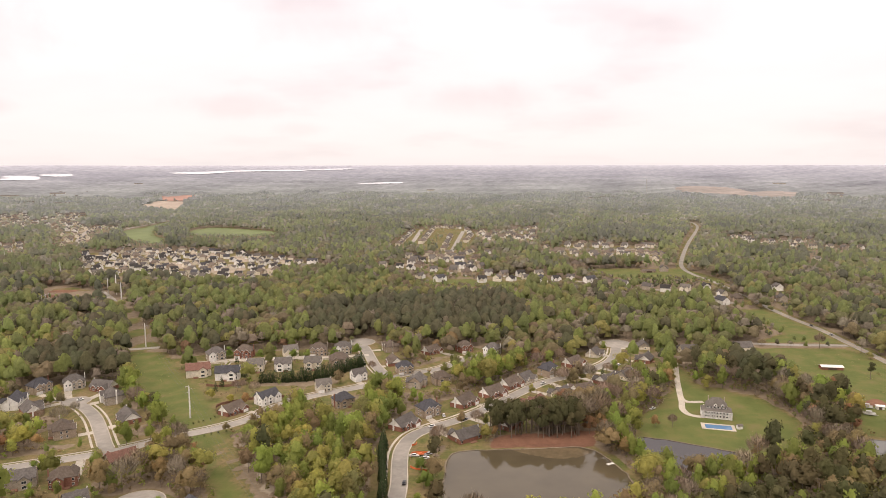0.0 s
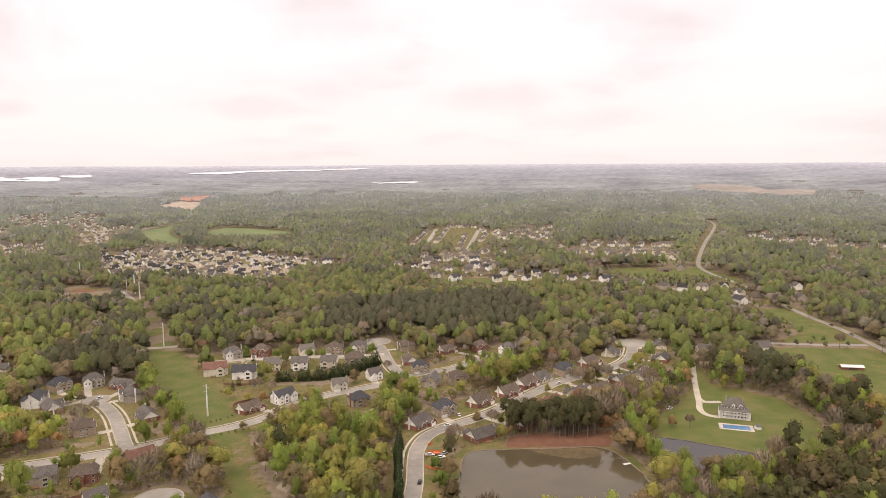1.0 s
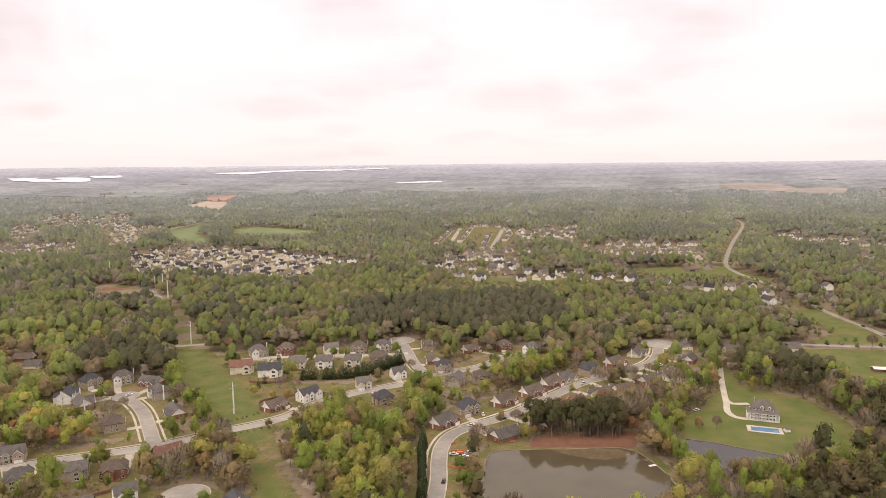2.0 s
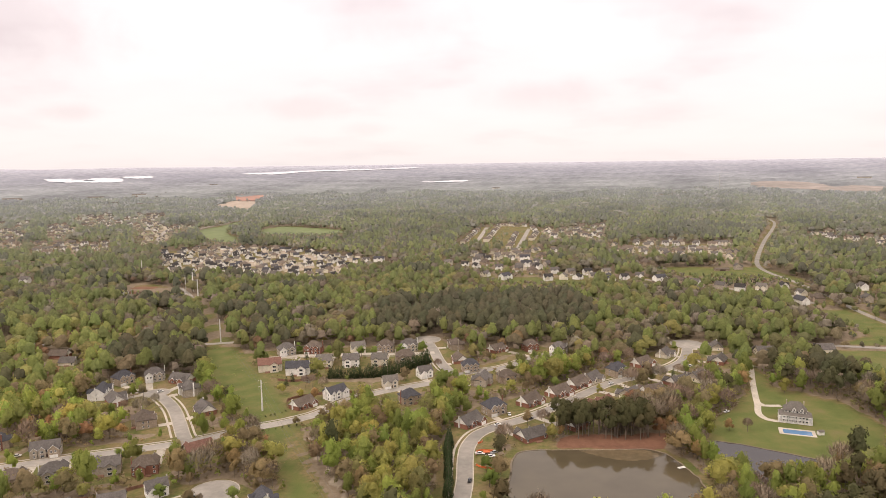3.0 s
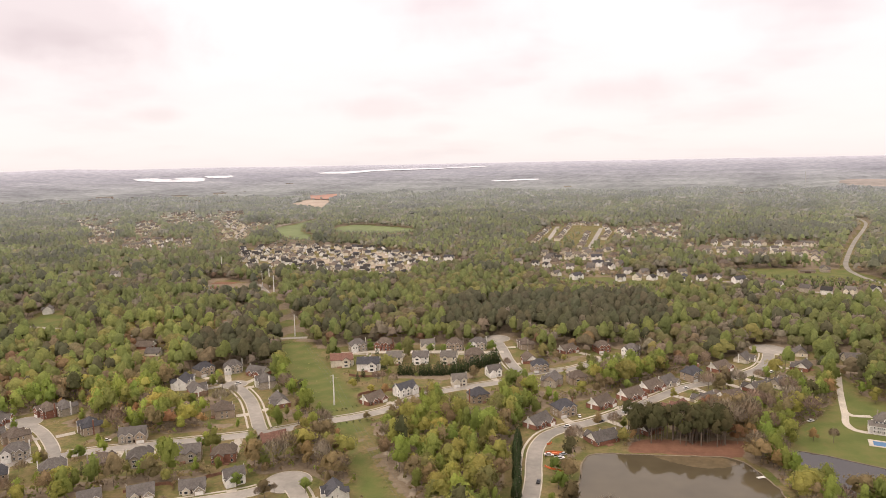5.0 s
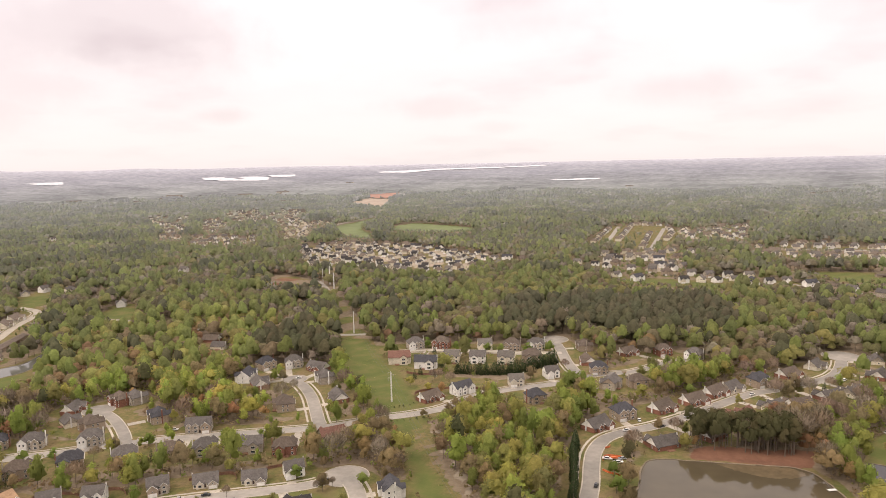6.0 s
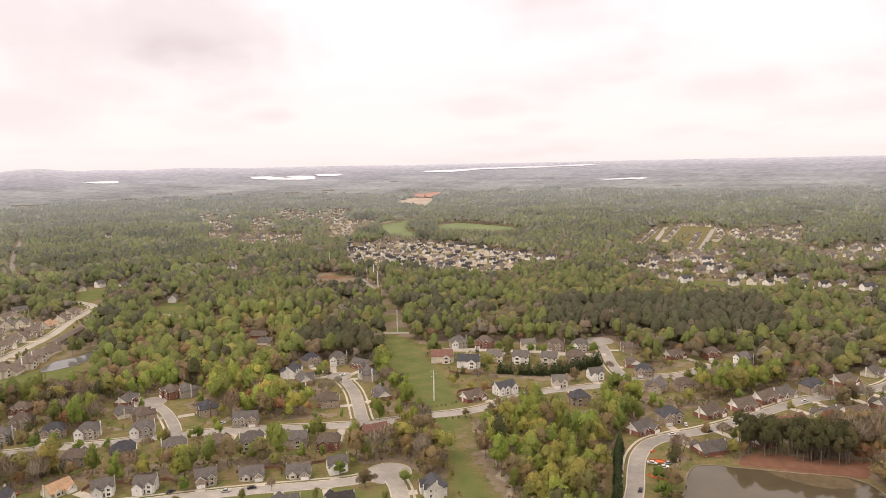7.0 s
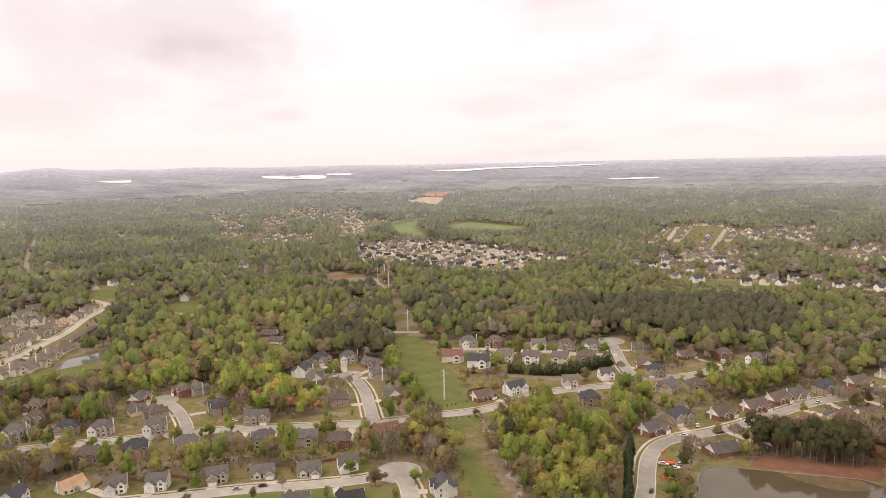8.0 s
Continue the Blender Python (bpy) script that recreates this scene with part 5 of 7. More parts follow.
def cone_crown(seed, count):
    r = np.random.default_rng(seed)
    z = 1 - np.sqrt(r.random(count)) * 0.98
    a = r.uniform(0, math.tau, count)
    reach = 0.2 * (1 - z) ** 0.75 * r.uniform(0.85, 1.05, count) + 0.01
    p = np.stack([reach * np.cos(a), reach * np.sin(a), z], -1)
    n = np.stack([np.cos(a), np.sin(a), np.full(count, 0.5)], -1) + r.normal(0, 0.3, (count, 3))
    return leaf_quads(r, p, n, 1.2 * math.sqrt(0.45 / count) * r.uniform(0.4, 0.6, count))


def bare_crown(seed, count):
    """Bare limbs: slivers that fan up and out."""
    r = np.random.default_rng(seed)
    a = r.uniform(0, math.tau, count)
    out_ = 0.27 * np.sqrt(r.random(count))
    z = 0.5 + 0.46 * np.sqrt(r.random(count)) * (1 - (out_ / 0.36) ** 2)
    p = np.stack([out_ * np.cos(a), out_ * np.sin(a), z], -1)
    d = p - np.array([0, 0, 0.3])
    d = d / np.linalg.norm(d, axis=1, keepdims=True) + r.normal(0, 0.25, (count, 3))
    side = np.cross(d, r.normal(size=(count, 3)))
    side /= np.linalg.norm(side, axis=1, keepdims=True)
    length = r.uniform(0.05, 0.1, count)[:, None]
    thick = (0.55 / count) ** 0.5 * 0.11 * r.uniform(0.8, 1.8, count)[:, None] + 0.003
    return np.stack([p - d * length - side * thick, p - d * length + side * thick, p + d * length * 1.3], 1)


def trunk_mesh(seed, top, radius, limbs):
    r = random.Random(seed)
    bm = bmesh.new()
    tube(bm, (0, 0, -0.02), (0, 0, top * 0.55), radius, radius * 0.7, 7)
    tube(bm, (0, 0, top * 0.55), (r.uniform(-0.01, 0.01), r.uniform(-0.01, 0.01), top), radius * 0.7, radius * 0.25, 6)
    for k in range(limbs):
        a, z = k * 2.4 + r.uniform(-0.4, 0.4), r.uniform(0.28, 0.55)
        tube(bm, (0, 0, z), (0.17 * math.cos(a), 0.17 * math.sin(a), z + r.uniform(0.13, 0.24)), radius * 0.45, radius * 0.12, 5)
    return bm


# species: shape, share of clumps, height range, tints
SPECIES = {
    "green": (tall_crown, (13, 21), [(0.215, 0.258, 0.072), (0.25, 0.288, 0.08), (0.195, 0.222, 0.07)]),
    "yellow": (broad_crown, (13, 19), [(0.32, 0.298, 0.095), (0.295, 0.282, 0.09), (0.27, 0.25, 0.088)]),
    "olive": (broad_crown, (12, 18), [(0.205, 0.2, 0.078), (0.225, 0.218, 0.09), (0.185, 0.182, 0.07)]),
    "russet": (broad_crown, (9, 14), [(0.29, 0.17, 0.1), (0.3, 0.205, 0.105)]),
    "bare": (bare_crown, (13, 19), [(0.235, 0.185, 0.14), (0.26, 0.21, 0.165), (0.215, 0.168, 0.125)]),
    "budding": (broad_crown, (12, 18), [(0.235, 0.185, 0.11), (0.255, 0.2, 0.115)]),
    "pine": (pine_crown, (17, 24), [(0.078, 0.078, 0.04), (0.088, 0.086, 0.044), (0.095, 0.083, 0.045)]),
    "cypress": (cone_crown, (7, 9), [(0.05, 0.072, 0.035), (0.06, 0.08, 0.04)]),
}
KINDS = list(SPECIES)
rng = np.random.default_rng(5)


def patchy(x, y, scale, seed):
    r = np.random.default_rng(seed)
    v = np.zeros(np.shape(x))
    for _ in range(7):
        a, f, p = r.uniform(0, math.tau), r.uniform(0.6, 1.7) / scale, r.uniform(0, math.tau)
        v += np.sin((x * math.cos(a) + y * math.sin(a)) * f * math.tau + p)
    return v / 7 * 1.9


def plant(spacing, r0, r1, jitter=0.42):
    """Wooded places between two distances, in the sector that can come into view."""
    g = np.arange(-r1 - 140, r1 + 140, spacing)
    x, y = np.meshgrid(g, g[g > 100])
    x, y = x.ravel() + rng.uniform(-jitter, jitter, x.size) * spacing, y.ravel() + rng.uniform(-jitter, jitter, x.size) * spacing
    r, a = np.hypot(x, y), np.degrees(np.arctan2(x, y))
    belt = r + np.clip(r - 800, 0, 250) / 250 * 130 * patchy(x, y, 330, 31)
    ok = (belt > r0) & (belt < r1) & (r < 4930) & (a > -57) & (a < 37)
    x, y = x[ok], y[ok]
    ok = ~sample(bare, x, y)
    ok &= ~sample(yard, x, y) | (rng.random(x.size) < 0.34)
    ok &= ~sample(clear, x, y) | (rng.random(x.size) < 0.2)
    for poly in (QUARRY, REDDIRT, GRADED, SANDPIT, LAKE_A, LAKE_B, LAKE_C, LAKE_D, LAKE_E, LAKE_F):
        ok &= ~inside(poly, x, y)
    return x[ok], y[ok]


def choose(x, y):
    """Which species grows where: stands of pine, oaks in flower, budding and bare hardwoods."""
    far_off = np.hypot(x, y) > 1050
    n1, n2 = patchy(x, y, 130, 1), patchy(x, y, 60, 2)
    n3 = np.where(far_off, 1.35 * patchy(x, y, 480, 13), patchy(x, y, 260, 3))
    u = rng.random(x.size)
    # alike trees stand together
    u = np.where(np.hypot(x, y) > 540, np.clip((0.45 * u + 0.55 / (1 + np.exp(-3.2 * patchy(x, y, 62, 61))) - 0.5) * 1.35 + 0.5, 0, 0.999), u)
    k = np.full(x.size, KINDS.index("olive"))
    green = np.clip(np.where(np.hypot(x, y) < 560, 0.34, 0.42) + 0.42 * n1, 0.06, 0.8)
    yellow = np.clip(np.where(np.hypot(x, y) < 540, 0.14, 0.05) + 0.22 * n2, 0.01, 0.5)
    bare_ = np.clip(0.34 - 0.26 * n1, 0.1, 0.65) * np.where(np.hypot(x, y) < 560, 1.25, 0.75)
    stand = patchy(x, y, 115, 14)
    piney = np.where(np.hypot(x, y) < 540, 0.35 * np.clip(0.08 + 0.36 * n3, 0.01, 0.75), np.clip(0.02 + 0.75 * np.clip(n3 - 0.25, 0, 1) + 0.7 * np.clip(stand - 0.45, 0, 1), 0.02, 0.9))
    edges = np.cumsum(np.stack([piney, green, yellow, bare_ * 0.5, bare_ * 0.5, np.clip(0.045 + 0.08 * n2, 0.015, 0.2)]), 0)
    edges /= np.maximum(edges[-1], 1.0)
    for i, name in reversed(list(enumerate(("pine", "green", "yellow", "bare", "budding", "russet")))):
        k[u < edges[i]] = KINDS.index(name)
    p = sample(pine, x, y)
    k[p] = np.where(u[p] < 0.9, KINDS.index("pine"), KINDS.index("bare"))
    mixed = inside(PINES_SE, x, y) & (u > 0.55)
    k[mixed] = np.where(u[mixed] < 0.72, KINDS.index("olive"), np.where(u[mixed] < 0.87, KINDS.index("green"), KINDS.index("budding")))
    o = sample(oak, x, y)
    k[o] = np.array([KINDS.index(n) for n in ("yellow", "green", "olive", "yellow", "green", "budding", "green", "yellow")])[(u[o] * 7.99).astype(int)]
    w = inside(WESTWOOD, x, y) & (u > 0.12)
    k[w] = np.array([KINDS.index(n) for n in ("green", "green", "yellow", "green", "russet", "budding", "green", "olive")])[(np.clip(u[w] * 0.7 + 0.15 + 0.2 * n1[w], 0, 0.999) * 8).astype(int)]
    f = sample(fresh, x, y)
    k[f] = np.array([KINDS.index(n) for n in ("green", "olive", "yellow", "green", "budding", "olive")])[(np.clip(u[f] * 0.75 + 0.12 + 0.14 * n1[f], 0, 0.999) * 6).astype(int)]
    yd = sample(yard, x, y) & ~p
    k[yd & (k == KINDS.index("pine"))] = KINDS.index("green")
    return k


def sizes(k, x, y):
    lo = np.array([SPECIES[n][1][0] for n in KINDS])[k]
    hi = np.array([SPECIES[n][1][1] for n in KINDS])[k]
    h = (lo + (hi - lo) * rng.random(k.size)) * (1 + 0.14 * patchy(x, y, 70, 51)) * np.where(rng.random(k.size) < 0.16, 0.68, 1.0)
    h = np.where(sample(yard, x, y), np.minimum(h * 0.66, 10.5), h)
    return np.where(sample(low, x, y), np.minimum(h * 0.5, 7.0), h)


def grow(kind, shape, seed, n, far):
    """Near crowns are leaf clumps alone; farther ones fill up with a closed, lumpy core."""
    if far == 0:
        return shape(seed, n)
    if kind == "bare" and far < 3:
        core = lobed_crown(seed, 2, 5, 1, 2, 0.8) * np.array([1, 1, 0.9])
        return np.concatenate([core, shape(seed, 40 if far == 1 else 8)])
    squeeze = np.array([0.66, 0.66, 0.98]) if kind == "pine" else np.array([0.66, 0.66, 1.1]) if kind == "green" else np.array([1.0, 1.0, 0.94])
    if far == 1:
        return lobed_crown(seed, 4, 5, 2, n, 1.0) * squeeze
    if far == 2:
        return lobed_crown(seed, 2, 5, 1, n, 0.9) * squeeze
    return dome_crown(seed, 4, 1, 1.0, 0.35) * squeeze


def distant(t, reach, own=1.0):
    """Haze painted into the leaf tint: stands turn paler and greyer towards the horizon."""
    haze = np.interp(reach, (450, 700, 1000, 1500, 2200, 3200, 4100, 4700, 4950), (0.0, 0.1, 0.2, 0.33, 0.47, 0.62, 0.76, 0.88, 0.97))[:, None]
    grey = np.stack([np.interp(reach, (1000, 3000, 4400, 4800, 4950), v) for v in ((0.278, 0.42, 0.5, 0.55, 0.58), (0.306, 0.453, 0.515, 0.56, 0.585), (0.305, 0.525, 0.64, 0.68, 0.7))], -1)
    return t * (1 - haze) + haze * grey * own


def woods(name, x, y, k, h, count, label, trunks=False, wide=1.0, far=0):
    """All trees of one kind in a belt, as one mesh of leaf clumps."""
    for i, kind in enumerate(KINDS):
        pick = np.flatnonzero(k == i)
        if not len(pick):
            continue
        shape, _, tints = SPECIES[kind]
        n = max(4, int(count * (0.75 if kind in ("pine", "cypress") else 1.0)))
        protos = [rounded(grow(kind, shape, 100 * i + s, n, far)) for s in range(6)]
        V, C, N = [], [], []
        for s, (proto, way) in enumerate(protos):
            sel = pick[s::6]
            if not len(sel):
                continue
            a = rng.uniform(0, math.tau, len(sel))
            ca, sa = np.cos(a)[:, None, None], np.sin(a)[:, None, None]
            hs = h[sel][:, None, None]
            girth, lean = wide * rng.uniform(0.85, 1.28, (len(sel), 1, 1)), rng.normal(0, 0.05, (2, len(sel), 1, 1))
            pz = proto[None, ..., 2]
            px, py = proto[None, ..., 0] * girth + lean[0] * pz, proto[None, ..., 1] * girth * rng.uniform(0.85, 1.15, (len(sel), 1, 1)) + lean[1] * pz
            base = rise(np.hypot(x[sel], y[sel])) + hills(x[sel], y[sel])
            v = np.stack([(px * ca - py * sa) * hs + x[sel][:, None, None], (px * sa + py * ca) * hs + y[sel][:, None, None], pz * hs + base[:, None, None] + 0 * ca], -1)
            V.append(v.reshape(-1, 3))
            if far > 1:
                way = way + np.array([0, 0, 0.5 if far == 2 else 1.1])
                way = way / np.linalg.norm(way, axis=2, keepdims=True)
            N.append(np.stack([way[None, ..., 0] * ca - way[None, ..., 1] * sa, way[None, ..., 0] * sa + way[None, ..., 1] * ca, way[None, ..., 2] + 0 * ca], -1).reshape(-1, 3))
            t = np.array(tints)[rng.integers(0, len(tints), len(sel))] * (rng.uniform(1.02, 1.3, (len(sel), 1)) if far == 0 else rng.uniform(0.94, 1.16, (len(sel), 1))) * rng.uniform(0.94, 1.06, (len(sel), 3))
            reach = np.hypot(x[sel], y[sel])
            # leaf tints raised in one stretch, west of the courts
            t = t * np.where(inside(WESTWOOD, x[sel], y[sel]), 1.22, 1.0)[:, None]
            if far:
                # buds and twigs among the young leaves
                twigs = 0.06 if kind == "pine" else 0.2
                t = t * (0.8 if kind == "bare" else 1.0)
                t = (1 - twigs) * t + twigs * np.array((0.165, 0.15, 0.11))
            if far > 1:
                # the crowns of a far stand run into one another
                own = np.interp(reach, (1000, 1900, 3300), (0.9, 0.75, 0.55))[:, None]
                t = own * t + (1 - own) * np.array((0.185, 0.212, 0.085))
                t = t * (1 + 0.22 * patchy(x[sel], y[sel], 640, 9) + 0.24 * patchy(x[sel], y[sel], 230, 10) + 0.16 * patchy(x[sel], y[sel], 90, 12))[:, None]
            # distance haze is mixed into the leaf tint here
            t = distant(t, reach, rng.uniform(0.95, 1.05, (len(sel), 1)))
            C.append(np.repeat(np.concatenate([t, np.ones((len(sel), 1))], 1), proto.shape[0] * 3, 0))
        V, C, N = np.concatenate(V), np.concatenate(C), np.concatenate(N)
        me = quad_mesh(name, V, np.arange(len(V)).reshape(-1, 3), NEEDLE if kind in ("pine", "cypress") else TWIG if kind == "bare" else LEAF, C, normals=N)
        tagged(new(name, me), f"{label} of {NAMES[kind]}", "woods", kind="stuff")
        if trunks:
            # three-sided stems
            b = np.array([(math.cos(q), math.sin(q)) for q in (0, 2.1, 4.2)])
            hh = h[pick]
            rad = 0.011 * hh
            lo = np.stack([x[pick][:, None] + b[:, 0] * rad[:, None], y[pick][:, None] + b[:, 1] * rad[:, None], np.full((len(pick), 3), -0.2)], -1)
            hi = np.stack([x[pick][:, None] + b[:, 0] * rad[:, None] * 0.5, y[pick][:, None] + b[:, 1] * rad[:, None] * 0.5, np.repeat(hh[:, None] * 0.72, 3, 1)], -1)
            v = np.concatenate([lo, hi], 1).reshape(-1, 3)
            q = np.array([(0, 1, 4, 3), (1, 2, 5, 4), (2, 0, 3, 5)])
            f = (np.arange(len(pick))[:, None, None] * 6 + q[None]).reshape(-1, 4)
            tagged(new("tree_trunks", quad_mesh("tree_trunks", v, f, BARK)), f"bare stems of {NAMES[kind]}", "woods", kind="stuff")


def undergrowth():
    """Brush and saplings on the floor of the near woods."""
    g = np.arange(-560, 560, 4.6)
    x, y = np.meshgrid(g, g[g > 150])
    x, y = x.ravel() + rng.uniform(-2.2, 2.2, x.size), y.ravel() + rng.uniform(-2.2, 2.2, x.size)
    r, a = np.hypot(x, y), np.degrees(np.arctan2(x, y))
    ok = (r > 210) & (r < 560) & (a > -57) & (a < 37) & ~sample(bare, x, y)
    ok &= ~(sample(yard, x, y) & sample(grass, x, y)) | (rng.random(x.size) < 0.12)
    x, y = x[ok], y[ok]
    k = rng.choice([KINDS.index(n) for n in ("bare", "budding", "budding", "olive", "green")], x.size)
    woods("undergrowth", x, y, k, rng.uniform(2.2, 5.0, x.size), 17, "low brush", False, 1.5)


NAMES = {"green": "fresh green spring hardwoods", "yellow": "yellow-green oaks in flower", "olive": "olive green hardwoods", "russet": "russet budding maples",
         "bare": "bare grey-brown hardwoods", "budding": "brownish budding hardwoods", "pine": "dark green pines", "cypress": "dark clipped cypresses"}
ONE = {"green": "fresh green spring hardwood tree", "yellow": "yellow-green oak tree in flower", "olive": "olive green hardwood tree in young leaf", "russet": "russet budding maple tree",
       "bare": "bare grey-brown hardwood tree", "budding": "brownish hardwood tree coming into bud", "pine": "tall dark green pine tree", "cypress": "dark green cone-shaped cypress"}

# single trees: those in yards and along the wood's near edge
x, y = plant(8.0, 200, 545)
k = choose(x, y)
h = sizes(k, x, y)
r = np.hypot(x, y)
in_yard = sample(yard, x, y)
rank = np.where(in_yard, r * 0.62, r)
order = np.argsort(rank)
single, rest = order[:100], order[100:]
PROTO = {}


def tree(kind, variant, x, y, height, spread=1.0, turn=0.0):
    key = (kind, variant)
    m = Matrix.Translation((x, y, 0)) @ Matrix.Rotation(turn, 4, "Z")
    if key not in PROTO:
        shape, _, tints = SPECIES[kind]
        seed = KINDS.index(kind) * 31 + variant
        v, way = (q.reshape(-1, 3) for q in rounded(shape(seed, 640 if kind != "cypress" else 420)))
        tint = np.array(tints[variant % len(tints)]) * (0.95 + 0.1 * (variant % 4))
        thing = new("tree")
        crown = new("crown", quad_mesh("crown", v, np.arange(len(v)).reshape(-1, 3), NEEDLE if kind in ("pine", "cypress") else TWIG if kind == "bare" else LEAF, np.tile((*tint, 1), (len(v), 1)), normals=way))
        crown.parent = thing
        part("trunk", trunk_mesh(seed, 0.9 if kind in ("pine", "cypress") else 0.8, 0.014, 2 if kind == "pine" else 0 if kind == "cypress" else 6), BARK, thing)
        tagged(thing, ONE[kind], "tree", "trees of the near woods and yards" if kind != "cypress" else "clipped evergreen screen")
        PROTO[key] = thing
    else:
        thing = copy_thing(PROTO[key], m)
    thing.matrix_basis = m @ Matrix.Diagonal((height * spread, height * spread, height, 1))
    return thing


for n, i in enumerate(single):
    tree(KINDS[k[i]], n % 5, x[i], y[i], h[i], rng.uniform(1.0, 1.3), rng.uniform(0, 6.28))
# round shade trees of the gardens
SPECIES["shade"] = (broad_crown, (7, 10), [(0.16, 0.215, 0.06), (0.185, 0.24, 0.066), (0.2, 0.245, 0.075)])
KINDS.append("shade")
ONE["shade"] = "round fresh green shade tree on a lawn"
# trees that stand apart: kind, place, height
for n, (px, py, tall) in enumerate([(262.9, 519.9, 14), (256.7, 470.2, 14), (327.9, 582.4, 14), (379.5, 615.2, 14), (232.1, 460.7, 14), (244.7, 472.7, 14), (225.0, 438.3, 14), (239.0, 454.9, 14), (-192.7, 274.1, 7), (-152.0, 290.0, 7), (139.8, 402.3, 9)]):
    tree("bare", n % 5, px, py, tall * rng.uniform(0.92, 1.1), 1.15, n * 1.7)
for n, (px, py, tall) in enumerate([(318.5, 495.6, 13), (255.0, 505.5, 13)]):
    tree("pine", n % 5, px, py, tall * rng.uniform(0.92, 1.1), 1.15, n * 1.7)
for n, (px, py, tall) in enumerate([(273.8, 451.3, 9.5), (144.5, 305.4, 18), (182.2, 341.0, 18), (211.0, 345.0, 18), (99.7, 366.8, 18), (111.2, 311.5, 18), (102.3, 332.2, 18), (113.2, 332.2, 18), (230.1, 390.5, 18), (-9.7, 323.3, 9), (-11.4, 340.1, 9), (87.1, 500.2, 9), (32.6, 473.2, 9), (-178.7, 556.6, 9.9), (-150.2, 549.5, 9.9), (-142.8, 558.9, 9.9), (-122.2, 546.5, 9.9), (-111.5, 549.6, 9.9), (-90.7, 557.1, 9.9), (-72.6, 563.9, 9.9), (-353.9, 275.1, 8), (-324.7, 280.4, 8), (-349.8, 285.0, 8), (-312.0, 288.7, 8), (-274.0, 318.2, 8), (-233.4, 334.9, 8), (-212.8, 339.7, 8), (-131.5, 299.3, 8), (-235.3, 260.6, 8), (-168.8, 300.4, 8), (-181.5, 376.3, 14), (-171.1, 383.6, 14), (-162.2, 319.1, 14)]):
    tree("green" if tall > 10 else "shade", n % 5, px, py, tall * rng.uniform(0.92, 1.1), 1.15 if tall > 10 else 1.5, n * 1.7)
for n, (px, py, tall) in enumerate([(187.6, 472.9, 12), (135.9, 461.1, 12)]):
    tree("yellow", n % 5, px, py, tall * rng.uniform(0.92, 1.1), 1.15, n * 1.7)
for n, (px, py, tall) in enumerate([(-199.8, 260.7, 7), (-165.8, 272.0, 7), (-226.9, 244.8, 7), (-133.2, 279.4, 7)]):
    tree("olive", n % 5, px, py, tall * rng.uniform(0.92, 1.1), 1.15, n * 1.7)
for n, (px, py, tall) in enumerate([(87.3, 392.6, 12), (94.2, 398.2, 12), (94.7, 386.8, 12), (129.7, 403.1, 9), (-4.5, 378.0, 11)]):
    tree("russet", n % 5, px, py, tall * rng.uniform(0.92, 1.1), 1.15, n * 1.7)
for n, (px, py, tall) in enumerate([(102.1, 397.2, 13), (93.5, 406.6, 13)]):
    tree("budding", n % 5, px, py, tall * rng.uniform(0.92, 1.1), 1.15, n * 1.7)
for n, (px, py, tall) in enumerate([(111.8, 514.3, 8), (120.5, 502.9, 8), (-167.3, 540.3, 8), (-152.2, 505.2, 8), (-147.2, 495.5, 8), (-161.3, 470.0, 8), (-160.4, 480.6, 8), (-121.7, 530.5, 8), (-376.5, 271.2, 8), (-373.8, 276.4, 8), (-371.2, 279.9, 8), (-367.8, 282.8, 8), (-365.9, 287.0, 8), (-334.3, 250.4, 8), (-325.0, 251.3, 8), (-319.3, 251.7, 8), (-315.8, 255.7, 8), (-310.5, 258.2, 8), (-257.5, 300.6, 8)]):
    tree("cypress", n % 5, px, py, tall * rng.uniform(0.92, 1.1), 1.15, n * 1.7)

# the pines that mirror in the pond
for n in range(64):
    tree("pine", n % 5, rng.uniform(28, 82), rng.uniform(386, 404), rng.uniform(15.0, 21.5), rng.uniform(1.0, 1.35), n * 2.1)
# evergreen screens
for line, gap, tall in ((HEDGE, 2.4, 11.0), (HEDGE2, 3.4, 9.5), (HEDGE3, 6.0, 9.0)):
    for n, (px, py) in enumerate(smooth(line, gap)):
        tree("cypress", n % 3, px + rng.normal(0, 0.4), py + rng.normal(0, 0.4), tall * rng.uniform(0.85, 1.15), 1.35, n * 1.3)

woods("near_woods", x[rest], y[rest], k[rest], h[rest], 400, "dense stand", True, 1.15, 0)
undergrowth()


